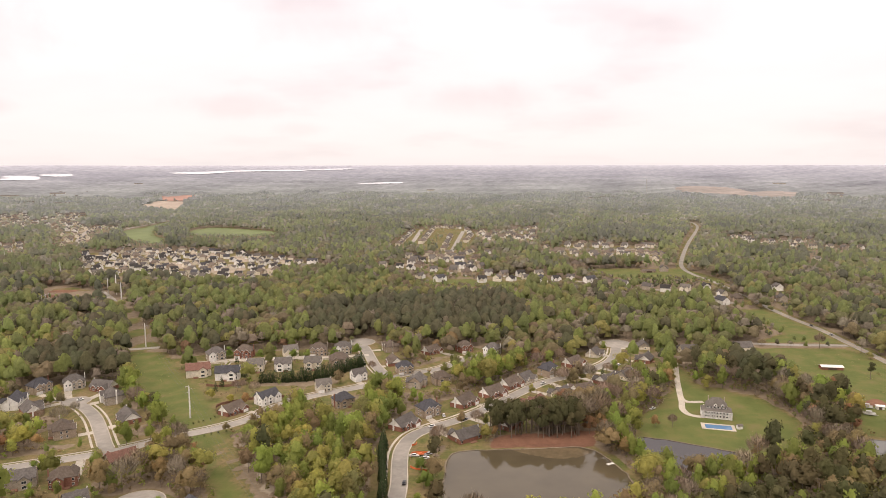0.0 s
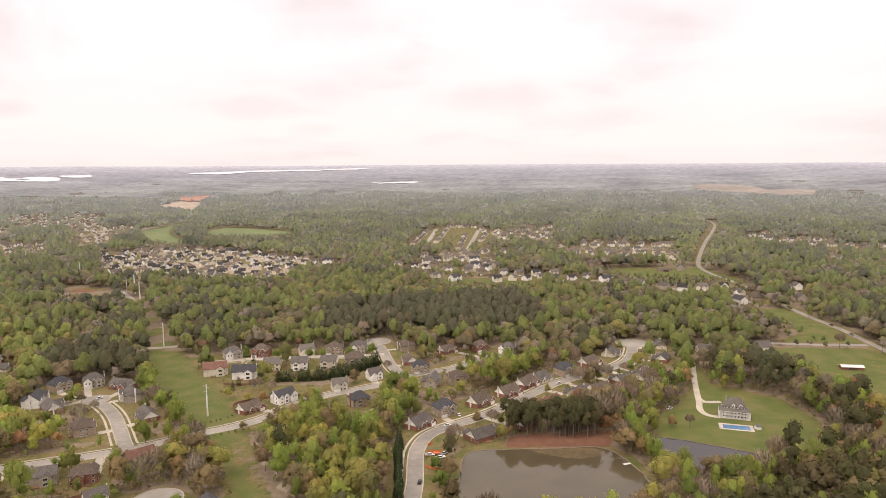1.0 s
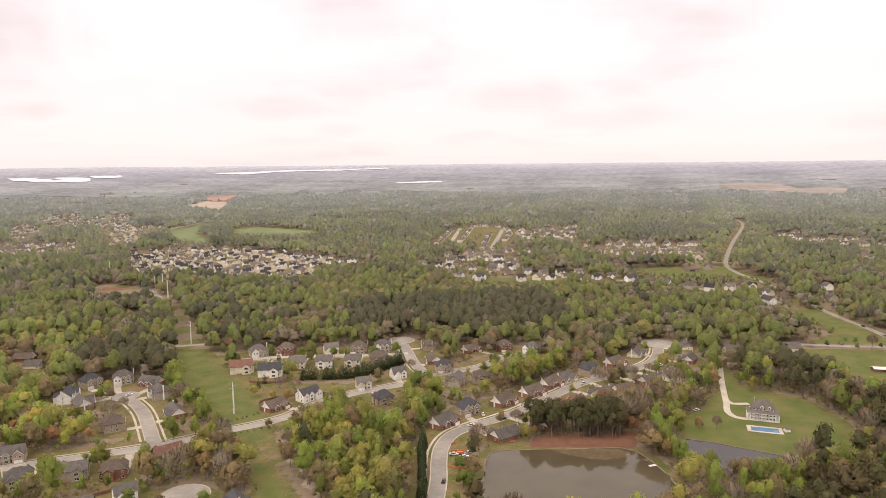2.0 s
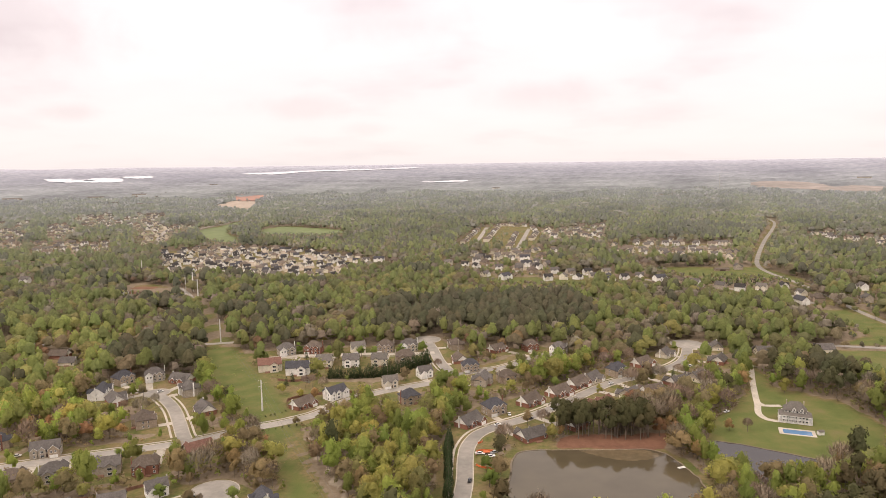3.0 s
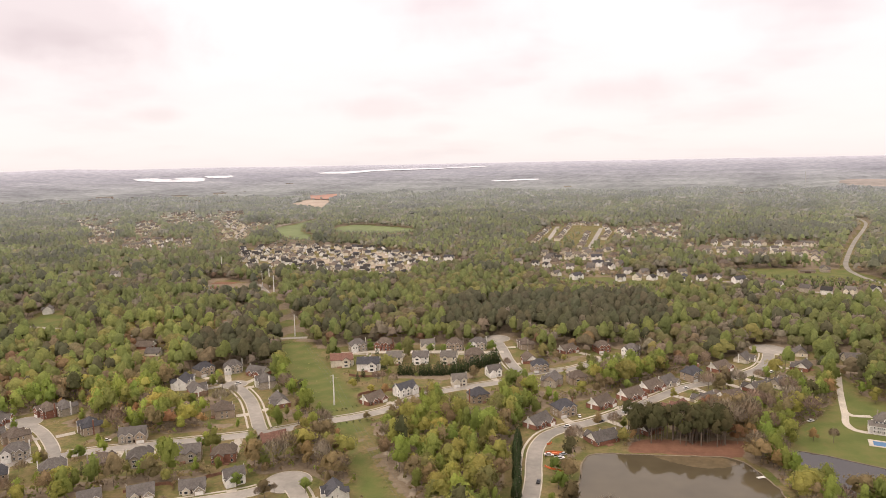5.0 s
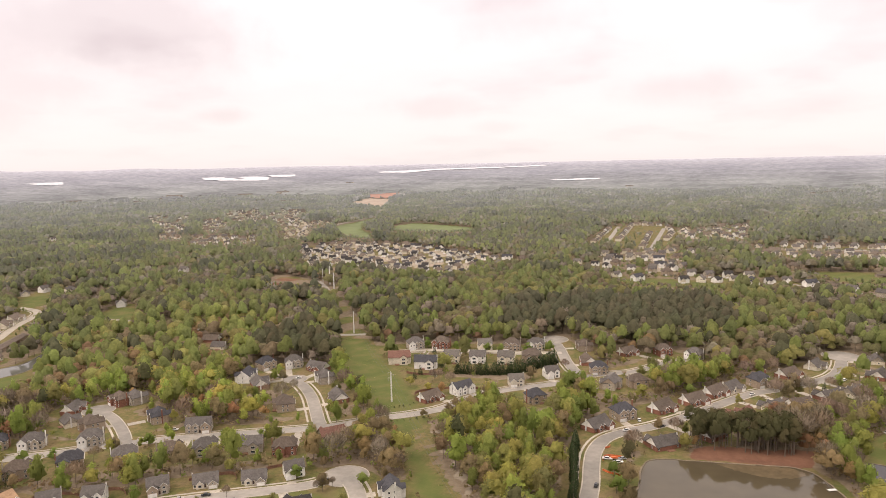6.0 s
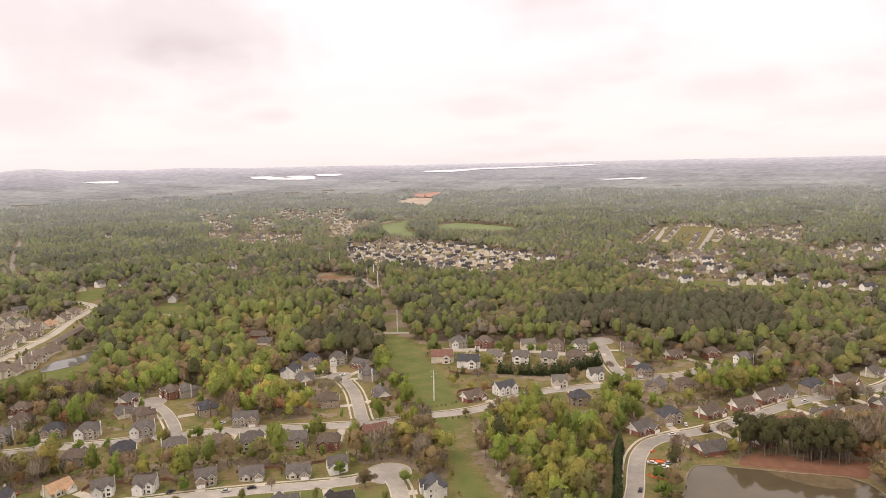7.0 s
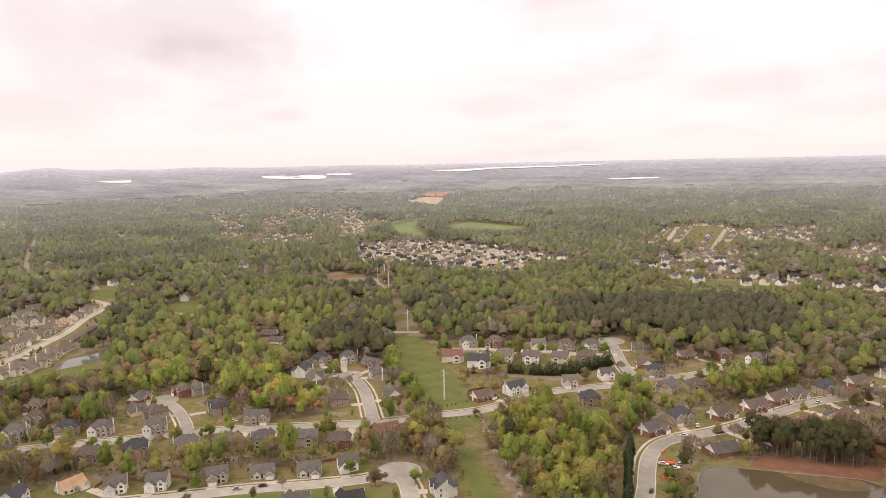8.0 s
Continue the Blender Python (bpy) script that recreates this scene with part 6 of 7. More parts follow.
def tufts():
    """Weeds and rank grass that break up the open ground."""
    n = 60000
    x, y = rng.uniform(-420, 380, n), rng.uniform(210, 700, n)
    open_ = sample(lush, x, y) & (patchy(x, y, 9, 21) + patchy(x, y, 30, 22) > 0.95)
    for name, (w, line) in STREETS.items():
        box_ = (x > line[:, 0].min() - 8) & (x < line[:, 0].max() + 8) & (y > line[:, 1].min() - 8) & (y < line[:, 1].max() + 8) & open_
        for i in np.flatnonzero(box_):
            if np.min((line[:, 0] - x[i]) ** 2 + (line[:, 1] - y[i]) ** 2) < (w / 2 + 3.6) ** 2:
                open_[i] = False
    for poly in (POND_A, POND_B, POND_C, LAWN):
        open_ &= ~inside(smooth(poly, 4, True), x, y)
    x, y = x[open_], y[open_]
    count = len(x)
    c = np.repeat(np.stack([x, y, np.full(count, 0.12)], -1), 3, 0) + rng.normal(0, 0.35, (count * 3, 3)) * np.array([1, 1, 0.15])
    v = leaf_quads(rng, c, np.array([0, 0, 1.0]) + rng.normal(0, 0.5, (count * 3, 3)), rng.uniform(0.2, 0.5, count * 3)).reshape(-1, 3)
    v[:, 2] = np.clip(v[:, 2], 0.02, 0.2)
    t = np.array([(0.17, 0.2, 0.065), (0.24, 0.21, 0.11), (0.14, 0.18, 0.055), (0.2, 0.19, 0.08)])[rng.integers(0, 4, count)]
    t = np.repeat(np.concatenate([t, np.ones((count, 1))], 1), 9, 0)
    tagged(new("grass_tufts", quad_mesh("grass_tufts", v, np.arange(len(v)).reshape(-1, 3), LEAF, t)), "rank tufts of grass and weeds on open ground", "grass", kind="stuff")


tufts()
x, y = plant(8.6, 545, 1050)
k = choose(x, y)
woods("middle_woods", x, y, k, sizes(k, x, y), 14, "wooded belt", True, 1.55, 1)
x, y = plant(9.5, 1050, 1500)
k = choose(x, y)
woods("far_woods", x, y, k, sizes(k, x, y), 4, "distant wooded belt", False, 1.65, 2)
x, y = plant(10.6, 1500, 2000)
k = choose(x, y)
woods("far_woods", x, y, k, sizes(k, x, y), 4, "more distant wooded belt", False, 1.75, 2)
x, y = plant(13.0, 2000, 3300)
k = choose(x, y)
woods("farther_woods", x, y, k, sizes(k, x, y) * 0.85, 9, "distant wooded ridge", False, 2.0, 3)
# beyond that the woods close to one canopy
ha, hr = np.radians(np.arange(-57, 37.1, 0.16)), 3150 + 1800 * np.linspace(0, 1, 86)
HA, HR = np.meshgrid(ha, hr)
HX, HY = HR * np.sin(HA), HR * np.cos(HA)
lumps = patchy(HX, HY, 900, 41) + 0.8 * patchy(HX, HY, 330, 42) + 0.7 * patchy(HX, HY, 120, 43)
open_ = np.zeros(HR.shape, bool)
for poly in (QUARRY, LAKE_A, LAKE_B, LAKE_C, LAKE_D, LAKE_E):
    for grown in (0.985, 1.0, 1.015):
        open_ |= inside(smooth(poly, 60, True) * grown, HX, HY)
HZ = rise(HR) + hills(HX, HY) + np.where(open_, 0.05, np.clip(HR - 3150, 0, 150) / 150) * (7 + 2.5 * np.clip((4800 - HR) / 800, 0.15, 1) * patchy(HX, HY, 140, 44) + rng.uniform(-1.6, 1.6, HR.shape) * np.clip((4800 - HR) / 800, 0.15, 1)) - np.clip(3200 - HR, 0, 50) * 0.3
ids = np.arange(HR.size).reshape(HR.shape)
cells = np.stack([ids[:-1, :-1], ids[:-1, 1:], ids[1:, 1:], ids[1:, :-1]], -1)
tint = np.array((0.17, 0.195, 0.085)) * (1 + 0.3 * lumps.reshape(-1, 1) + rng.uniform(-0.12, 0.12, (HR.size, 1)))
# haze and the crowns' missing self-shading are put into the canopy tint
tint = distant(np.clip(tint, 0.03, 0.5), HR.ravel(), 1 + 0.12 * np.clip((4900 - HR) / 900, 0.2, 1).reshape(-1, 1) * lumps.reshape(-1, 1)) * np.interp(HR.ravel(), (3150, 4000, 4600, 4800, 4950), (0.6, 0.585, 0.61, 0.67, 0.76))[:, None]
tint = np.concatenate([tint, np.ones((HR.size, 1))], 1)
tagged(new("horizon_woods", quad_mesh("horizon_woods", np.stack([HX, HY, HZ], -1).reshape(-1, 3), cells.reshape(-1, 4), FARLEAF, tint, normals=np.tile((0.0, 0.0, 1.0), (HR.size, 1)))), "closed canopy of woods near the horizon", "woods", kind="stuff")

# ---- the white mansion with its pool ----
def mansion(x, y, yaw):
    home = new("mansion")
    w, d, h = 22.0, 13.0, 5.8
    part("wall", boxes((-w / 2, w / 2, -d / 2, d / 2, -0.3, h)), WHITE, home)
    bm = bmesh.new()
    top = hip(bm, -w / 2 + 1.2, w / 2 - 1.2, -d / 2 + 1.0, d / 2 - 0.2, h + 2.0, 0.98, 0.25)
    part("roof", bm, PALEROOF, home)
    part("upper_wall", boxes((-w / 2 + 2.0, w / 2 - 2.0, -d / 2 + 1.8, d / 2 - 1.0, h + 0.02, h + 2.2)), WHITE, home)
    for px in np.linspace(-w / 2 + 3.4, w / 2 - 3.4, 6):
        window(home, px, -d / 2 + 1.8, h + 0.95, 1.4, 0.8)
    # wrap-round verandah on two floors with its own low roof
    bm = bmesh.new()
    a, b = -w / 2 - 2.6, w / 2 + 2.6
    f, back_ = -d / 2 - 4.0, d / 2 - 2.0
    lo = [bm.verts.new(p) for p in ((a, f, h - 0.35), (b, f, h - 0.35), (b, back_, h - 0.35), (a, back_, h - 0.35))]
    up = [bm.verts.new(p) for p in ((-w / 2 + 2.1, -d / 2 + 1.9, h + 0.8), (w / 2 - 2.1, -d / 2 + 1.9, h + 0.8), (w / 2 - 2.1, back_ - 0.5, h + 0.8), (-w / 2 + 2.1, back_ - 0.5, h + 0.8))]
    for i in range(4):
        bm.faces.new((lo[i], lo[(i + 1) % 4], up[(i + 1) % 4], up[i]))
    bm.faces.new(up)
    bm.faces.new(lo[::-1])
    part("verandah_roof", bm, PALEROOF, home)
    part("fascia", boxes((a, b, f, f + 0.2, h - 0.75, h - 0.36), (a, a + 0.2, f + 0.2, back_, h - 0.75, h - 0.36), (b - 0.2, b, f + 0.2, back_, h - 0.75, h - 0.36)), TRIM, home)
    for z, name in ((0.25, "lower_deck"), (2.85, "upper_deck")):
        part(name, boxes((a + 0.1, b - 0.1, f + 0.1, -d / 2 - 0.02, z - 0.25, z), (a + 0.1, -w / 2 - 0.02, -d / 2 - 0.02, back_, z - 0.25, z), (w / 2 + 0.02, b - 0.1, -d / 2 - 0.02, back_, z - 0.25, z)), TRIM, home)
    spots = [(a + 0.4 + i * (b - a - 0.8) / 9, f + 0.35) for i in range(10)] + [(s, f + 0.35 + j * 4.2) for s in (a + 0.4, b - 0.4) for j in (1, 2, 3)]
    for px, py in spots:
        bm = bmesh.new()
        tube(bm, (px, py, 0.25), (px, py, h - 0.7), 0.42, 0.36, 10)
        box(bm, px - 0.5, px + 0.5, py - 0.5, py + 0.5, 0.22, 0.5)
        part("column", bm, TRIM, home)
    for i in range(9):
        for z in (0.3, 2.9):
            x0_, x1_ = spots[i][0] + 0.25, spots[i + 1][0] - 0.25
            bm = boxes((x0_, x1_, f + 0.3, f + 0.38, z + 0.9, z + 1.0), (x0_, x1_, f + 0.3, f + 0.38, z + 0.12, z + 0.2))
            for j in range(7):
                px = x0_ + (j + 0.5) * (x1_ - x0_) / 7
                box(bm, px - 0.03, px + 0.03, f + 0.32, f + 0.36, z + 0.2, z + 0.9)
            if i != 4 or z > 1:
                part("railing", bm, TRIM, home)
            else:
                bm.free()
    for px in np.linspace(-w / 2 + 1.6, w / 2 - 1.6, 8):
        window(home, px, -d / 2, 0.45, 1.3, 2.2)
        window(home, px, -d / 2, 3.0, 1.3, 2.0)
    for py in (-3.5, 0.5, 4.0):
        for z in (0.8, 3.8):
            window(home, -w / 2, py, z, 1.2, 1.7, "left")
            window(home, w / 2, py, z, 1.2, 1.7, "right")
    for cx in (-1.0, 5.2):
        bm = bmesh.new()
        gabled_box(bm, cx - 1.5, cx + 1.5, -d / 2 + 1.1, 0.5, h + 1.8, h + 3.6, h + 4.8, "y")
        dormer = part("dormer", bm, WHITE, home)
        bm = bmesh.new()
        chevron(bm, -d / 2 + 0.8, 0.6, 1.85, h + 3.3, h + 4.82, 0.2, "y", cx)
        part("dormer_roof", bm, PALEROOF, dormer)
        window(dormer, cx, -d / 2 + 1.1, h + 2.5, 1.3, 1.0)
    for cx in (-w / 2 + 4, w / 2 - 4):
        part("chimney", boxes((cx - 0.4, cx + 0.4, 1.6, 2.4, h + 2.2, top + 0.4)), STONE, home)
    home.matrix_basis = Matrix.Translation((x, y, 0)) @ Matrix.Rotation(yaw, 4, "Z") @ Matrix.Diagonal((0.68, 0.68, 0.86, 1))
    tagged(home, "white two-storey mansion with columned verandahs and grey hipped roof", "house")


mansion(174.6, 423.0, radians(-17.5))

pool = new("swimming_pool")
part("pool_deck", boxes((-8.3, 8.3, -4.6, -3.2, -0.1, 0.2), (-8.3, 8.3, 2.9, 4.6, -0.1, 0.2), (-8.3, -6.4, -3.2, 2.9, -0.1, 0.2), (6.6, 8.3, -3.2, 2.9, -0.1, 0.2)), CONCRETE, pool, "pale concrete pool surround")
part("pool_water", boxes((-6.4, 6.6, -3.2, 2.9, -0.1, 0.1)), POOLWATER, pool, "clear blue pool water")
pool.matrix_basis = pose(168.2, 402.8, 0, 0, 0, -15) @ Matrix.Diagonal((1.18, 1.1, 1, 1))
tagged(pool, "blue swimming pool in a pale concrete deck on the lawn", "swimming pool")
hut = new("pool_hut")
part("wall", boxes((-1.6, 1.6, -1.2, 1.2, -0.1, 2.0)), WHITE, hut)
bm = bmesh.new()
chevron(bm, -1.8, 1.8, 1.45, 1.9, 2.8, 0.12)
part("roof", bm, PALEROOF, hut)
hut.matrix_basis = pose(180.2, 400.5, 0, 0, 0, 8)
tagged(hut, "small white hut beside the swimming pool", "hut")


# ---- sheds and far sheds of industry ----
def shed(name, x, y, w, d, h, yaw, wall, roof, label, category="shed"):
    s = new(name)
    bm = bmesh.new()
    gabled_box(bm, -w / 2, w / 2, -d / 2, d / 2, -0.5, h, h + d * 0.16, "x")
    part("wall", bm, wall, s)
    bm = bmesh.new()
    chevron(bm, -w / 2 - 0.5, w / 2 + 0.5, d / 2 + 0.5, h - 0.16, h + d * 0.16, 0.15)
    part("roof", bm, roof, s)
    bm = boxes((-w * 0.2, w * 0.2, -d / 2 - 0.08, -d / 2 + 0.05, 0.0, h * 0.75))
    part("shed_door", bm, DOORPAINT, s)
    s.matrix_basis = Matrix.Translation((x, y, level((x, y)))) @ Matrix.Rotation(yaw, 4, "Z")
    tagged(s, label, category)
    return s


shed("farm_shed", 304, 522, 16, 6, 2.4, -0.1, REDBRICK, TRIM, "long low red shed with a white metal roof in a pasture")
shed("farm_shed", 339, 411, 12, 8, 3.0, 0.5, REDBRICK, RUSTROOF, "rusty brown farm shed on a pasture edge")
shed("garden_shed", 109.9, 405.5, 7, 6, 3.2, 0.4, WHITE, TRIM, "small white garden shed under trees")
shed("brick_farmhouse", 425, 610, 24, 10, 3.0, 0.3, REDBRICK, ORANGEROOF, "low brick farmhouse with an orange roof", "house")
shed("row_of_garages", -561, 481, 60, 9, 3.2, 2.0, TAN, BROWNROOF, "long row of garages with a dark brown roof", "garages")
shed("barn", 305, 1008, 20, 9, 3.0, 0.1, TAN, BROWNROOF, "low brown barn at the edge of a field")
for x, y, w, d, yaw in ((-2560, 2090, 150, 26, 0.7), (-1560, 2560, 60, 24, 0.5), (-1420, 2590, 80, 26, 0.4), (-1640, 2480, 60, 22, 0.5),
                        (1530, 2700, 70, 26, -0.3), (1640, 2860, 40, 30, -0.4), (1700, 2980, 60, 30, -0.2), (640, 2900, 50, 20, 0.1), (700, 2930, 60, 20, 0.1),
                        (-1800, 2850, 70, 24, 0.5), (-2208, 2186, 50, 22, 0.6), (-2327, 2373, 60, 24, 0.7), (-2007, 2209, 36, 18, 0.7),
                        (-2068, 2447, 40, 20, 0.6), (-2122, 2762, 70, 26, 0.6), (-1746, 1683, 44, 18, 0.7), (-1770, 1640, 26, 16, 0.6), (-1725, 3077, 60, 26, 0.4), (-1596, 3609, 40, 22, 0.3),
                        (-1432, 2684, 44, 20, 0.4), (-62, 3514, 36, 18, 0.1), (-777, 2981, 40, 18, 0.2), (1734, 3553, 60, 26, -0.4)):
    shed("warehouse", x, y, w, d, 9, yaw, CREAM, PALEROOF, "long pale warehouse among distant woods", "warehouse")


# ---- power line ----
def monopole(x, y, tall, yaw=0.5):
    p = new("transmission_pole")
    bm = bmesh.new()
    tube(bm, (0, 0, -0.5), (0, 0, tall), 0.6 if tall < 24 else 0.85, 0.3 if tall < 24 else 0.5, 10)
    part("pole", bm, POLESTEEL, p)
    for n, z in enumerate((0.99, 0.9, 0.81)):
        s = 1 if n % 2 else -1
        bm = bmesh.new()
        tube(bm, (0, 0, tall * z - 0.4), (s * 2.0, 0, tall * z), 0.1, 0.07, 6)
        arm = part("crossarm", bm, STEEL, p)
        bm = bmesh.new()
        tube(bm, (s * 1.9, 0, tall * z - 0.02), (s * 1.9, 0, tall * z - 1.2), 0.09, 0.09, 6)
        part("insulator", bm, STONE, arm)
    p.matrix_basis = Matrix.Translation((x, y, 0)) @ Matrix.Rotation(yaw, 4, "Z")
    tagged(p, "tall pale power line pole in the cleared strip", "power pole", "poles of the power line")


POLES = [(-40.0, 215.0, 21), (-161.0, 419.7, 21), (-262.9, 591.0, 21), (-353.5, 741.0, 32), (-404.0, 834.6, 25), (-414.0, 834.4, 21), (-544, 963, 22), (-714, 1106, 22), (-702, 1106, 22)]
for x, y, tall in POLES:
    monopole(x, y, tall)
for (ax, ay, at), (bx, by, bt) in zip(POLES[:4], POLES[1:4]):
    for n, z in enumerate((0.99, 0.9, 0.81)):
        s = (1 if n % 2 else -1) * 1.9
        ca, sa = s * math.cos(0.5), s * math.sin(0.5)
        bm = bmesh.new()
        prev = None
        for i in range(17):
            u = i / 16
            p = (ax + ca + (bx - ax) * u, ay + sa + (by - ay) * u, (at + (bt - at) * u) * z - 1.2 - 14 * u * (1 - u))
            ring = [bm.verts.new((p[0] + dx * 0.035, p[1] + dx * 0.035, p[2] + dz * 0.035)) for dx, dz in ((-0.87, -0.5), (0.87, -0.5), (0.0, 1.0))]
            for j in range(3 if prev else 0):
                bm.faces.new((prev[j], prev[(j + 1) % 3], ring[(j + 1) % 3], ring[j]))
            prev = ring
        tagged(part("power_cable", bm, CABLE, None), "sagging power cable between tall poles", "cable", "cables of the power line")
for x, y in ((-452.1, 752.3), (-451.6, 762.1), (-453.1, 771.3)):
    f = new("twin_power_pole")
    for s in (-2.2, 2.2):
        bm = bmesh.new()
        tube(bm, (s, 0, -0.5), (s, 0, 14), 0.22, 0.16, 8)
        part("pole", bm, POLESTEEL, f)
    part("crossarm", boxes((-4.2, 4.2, -0.15, 0.15, 12.6, 12.95)), WOODPOLE, f)
    f.matrix_basis = pose(x, y, 0, 0, 0, 60)
    tagged(f, "wooden two-legged power line frame among trees", "power pole", "poles of the power line")


# ---- cars and works ----
def car(x, y, yaw, paint, long=4.6, kind="car"):
    c = new(kind)
    bm = bmesh.new()
    v = box(bm, -long / 2, long / 2, -0.9, 0.9, 0.32, 0.92)
    bmesh.ops.bevel(bm, geom=bm.edges[:], offset=0.14, segments=2, affect="EDGES")
    part("body", bm, paint, c)
    bm = bmesh.new()
    v = box(bm, -long * 0.28, long * 0.2, -0.8, 0.8, 0.9, 1.5)
    for p in v[4:]:
        p.co.x *= 0.72
        p.co.y *= 0.86
    part("cabin_glass", bm, GLASS, c)
    part("car_roof", boxes((-long * 0.2, long * 0.145, -0.66, 0.66, 1.49, 1.55)), paint, c)
    for sx in (-1, 1):
        for sy in (-1, 1):
            bm = bmesh.new()
            tube(bm, (sx * long * 0.31, sy * 0.72, 0.33), (sx * long * 0.31, sy * 0.94, 0.33), 0.33, 0.33, 12)
            wheel = part("wheel", bm, RUBBER, c)
            bm = bmesh.new()
            tube(bm, (sx * long * 0.31, sy * 0.93, 0.33), (sx * long * 0.31, sy * 0.96, 0.33), 0.19, 0.17, 8)
            part("rim", bm, STEEL, wheel)
    if kind == "pickup_truck":
        part("truck_bed", boxes((-long / 2 + 0.1, -long * 0.22, -0.88, -0.78, 0.9, 1.2), (-long / 2 + 0.1, -long * 0.22, 0.78, 0.88, 0.9, 1.2), (-long / 2 + 0.05, -long / 2 + 0.12, -0.88, 0.88, 0.9, 1.2)), paint, c)
    c.matrix_basis = Matrix.Translation((x, y, 0.13)) @ Matrix.Rotation(yaw, 4, "Z")
    names = ("white", "black", "red", "silver")
    tagged(c, f"{names[PAINTS.index(paint)]} {kind.replace('_', ' ')} parked in the suburb", "car" if kind == "car" else "truck", "parked cars")


for x, y, yaw, n in ((-18.5, 407.0, 0.6, 2), (0.3, 421.5, 1.7, 0), (13.3, 414.5, 0.75, 1), (-19.8, 328.4, 1.5, 1), (41.0, 418.3, 1.6, 0), (-274.2, 341.7, 0.4, 0), (-267, 346.5, 0.3, 3),
                     (-190.0, 293.4, 1.1, 0), (-187.0, 292.2, 1.1, 1), (-203.6, 273.0, 0.5, 1), (-214.0, 266.2, 0.5, 3), (-152.0, 301.5, 0.7, 1), (-314.4, 231.3, 0.4, 2),
                     (-412, 574, -0.05, 1), (365, 665, 1.6, 1), (364, 628, 1.6, 3), (357, 560, 1.5, 1), (28.5, 433.6, 0.8, 3), (73, 486, 0.8, 0), (140, 532, 0.9, 0),
                     (334, 405, 0.4, 1), (-248, 452, 0.9, 0), (-240, 257, 1.1, 1), (-7.0, 403.5, 0.6, 0)):
    car(x, y, yaw, PAINTS[n])
car(-10.2, 357.6, 0.35, PAINTS[0], 5.6, "pickup_truck")
car(-16.0, 361.0, 0.1, PAINTS[0], 5.4, "pickup_truck")
car(-8.0, 363.0, 0.8, PAINTS[3], 5.4, "pickup_truck")


def barrier(points):
    f = new("barrier_fence")
    line = smooth(points, 1.6)
    for i in range(len(line) - 1):
        a, b = line[i], line[i + 1]
        d, n = (b - a) * 0.97, np.array([-(b - a)[1], (b - a)[0]]) / np.linalg.norm(b - a) * 0.04
        v = [(*(a - n), 0.1), (*(a + d - n), 0.1), (*(a + d + n), 0.1), (*(a + n), 0.1)]
        v += [(p[0], p[1], 1.15) for p in v]
        sheet("barrier_panel", v, [(0, 3, 2, 1), (4, 5, 6, 7), (0, 1, 5, 4), (1, 2, 6, 5), (2, 3, 7, 6), (3, 0, 4, 7)], ORANGE, f)
        bm = bmesh.new()
        tube(bm, (a[0], a[1], -0.1), (a[0], a[1], 1.25), 0.04, 0.04, 5)
        part("post", bm, STEEL, f)
    tagged(f, "orange plastic barrier fence on posts by the roadworks", "fence", "barriers of the roadworks")


barrier([(-18.0, 356.0), (-17.6, 364.0), (-12.0, 365.6), (-7.0, 364.5)])
barrier([(-17.6, 347.0), (-15.0, 344.6), (-11.0, 343.2), (-7.8, 341.6)])
barrier([(-17.9, 375.0), (-15.8, 376.5), (-15.2, 379.0)])


def dock(x, y, yaw):
    d = new("dock")
    for k in range(10):
        part("plank", boxes((-2.2 + k * 0.44, -1.82 + k * 0.44, -0.9, 0.9, 0.42, 0.48)), TRIM, d)
    for px in (-1.9, 1.9):
        for py in (-0.8, 0.8):
            bm = bmesh.new()
            tube(bm, (px, py, -0.6), (px, py, 0.42), 0.09, 0.09, 6)
            part("post", bm, WOODPOLE, d)
    d.matrix_basis = pose(x, y, 0, 0, 0, yaw)
    tagged(d, "small white wooden dock at the pond's edge", "dock")


dock(89.5, 350.5, 205)


def trailer(x, y, yaw):
    t = new("flatbed_trailer")
    part("bed", boxes((-2.6, 2.6, -1.0, 1.0, 0.6, 0.75)), FENCEWOOD, t)
    part("drawbar", boxes((2.6, 3.9, -0.06, 0.06, 0.55, 0.67)), STEEL, t)
    for s in (-1, 1):
        bm = bmesh.new()
        tube(bm, (-0.3, s * 1.02, 0.36), (-0.3, s * 1.22, 0.36), 0.36, 0.36, 12)
        part("wheel", bm, RUBBER, t)
    part("load", boxes((-1.8, 0.8, -0.8, 0.8, 0.75, 1.5), (0.9, 1.8, -0.5, 0.5, 0.75, 1.25)), ORANGE, t, "orange stacked barriers")
    t.matrix_basis = Matrix.Translation((x, y, 0.05)) @ Matrix.Rotation(yaw, 4, "Z")
    tagged(t, "flatbed trailer stacked with orange barriers", "trailer")


trailer(-12.5, 362.2, 0.15)


def fence(points):
    f = new("yard_fence")
    line = smooth(points, 2.4)
    for i in range(len(line) - 1):
        a, b = Vector(line[i]), Vector(line[i + 1])
        d = (b - a)
        m = Matrix.Translation((a.x, a.y, 0)) @ Matrix.Rotation(math.atan2(d.y, d.x), 4, "Z")
        bm = boxes((0.08, d.length - 0.08, -0.03, 0.03, 0.05, 1.75), (0.08, d.length - 0.08, 0.032, 0.08, 0.35, 0.45), (0.08, d.length - 0.08, 0.032, 0.08, 1.35, 1.45))
        bm.transform(m)
        part("fence_panel", bm, FENCEWOOD, f)
        bm = boxes((-0.06, 0.06, -0.06, 0.06, -0.1, 1.9))
        bm.transform(m)
        part("post", bm, FENCEWOOD, f)
    tagged(f, "stained brown wooden privacy fence round a back yard", "fence", "yard fences")


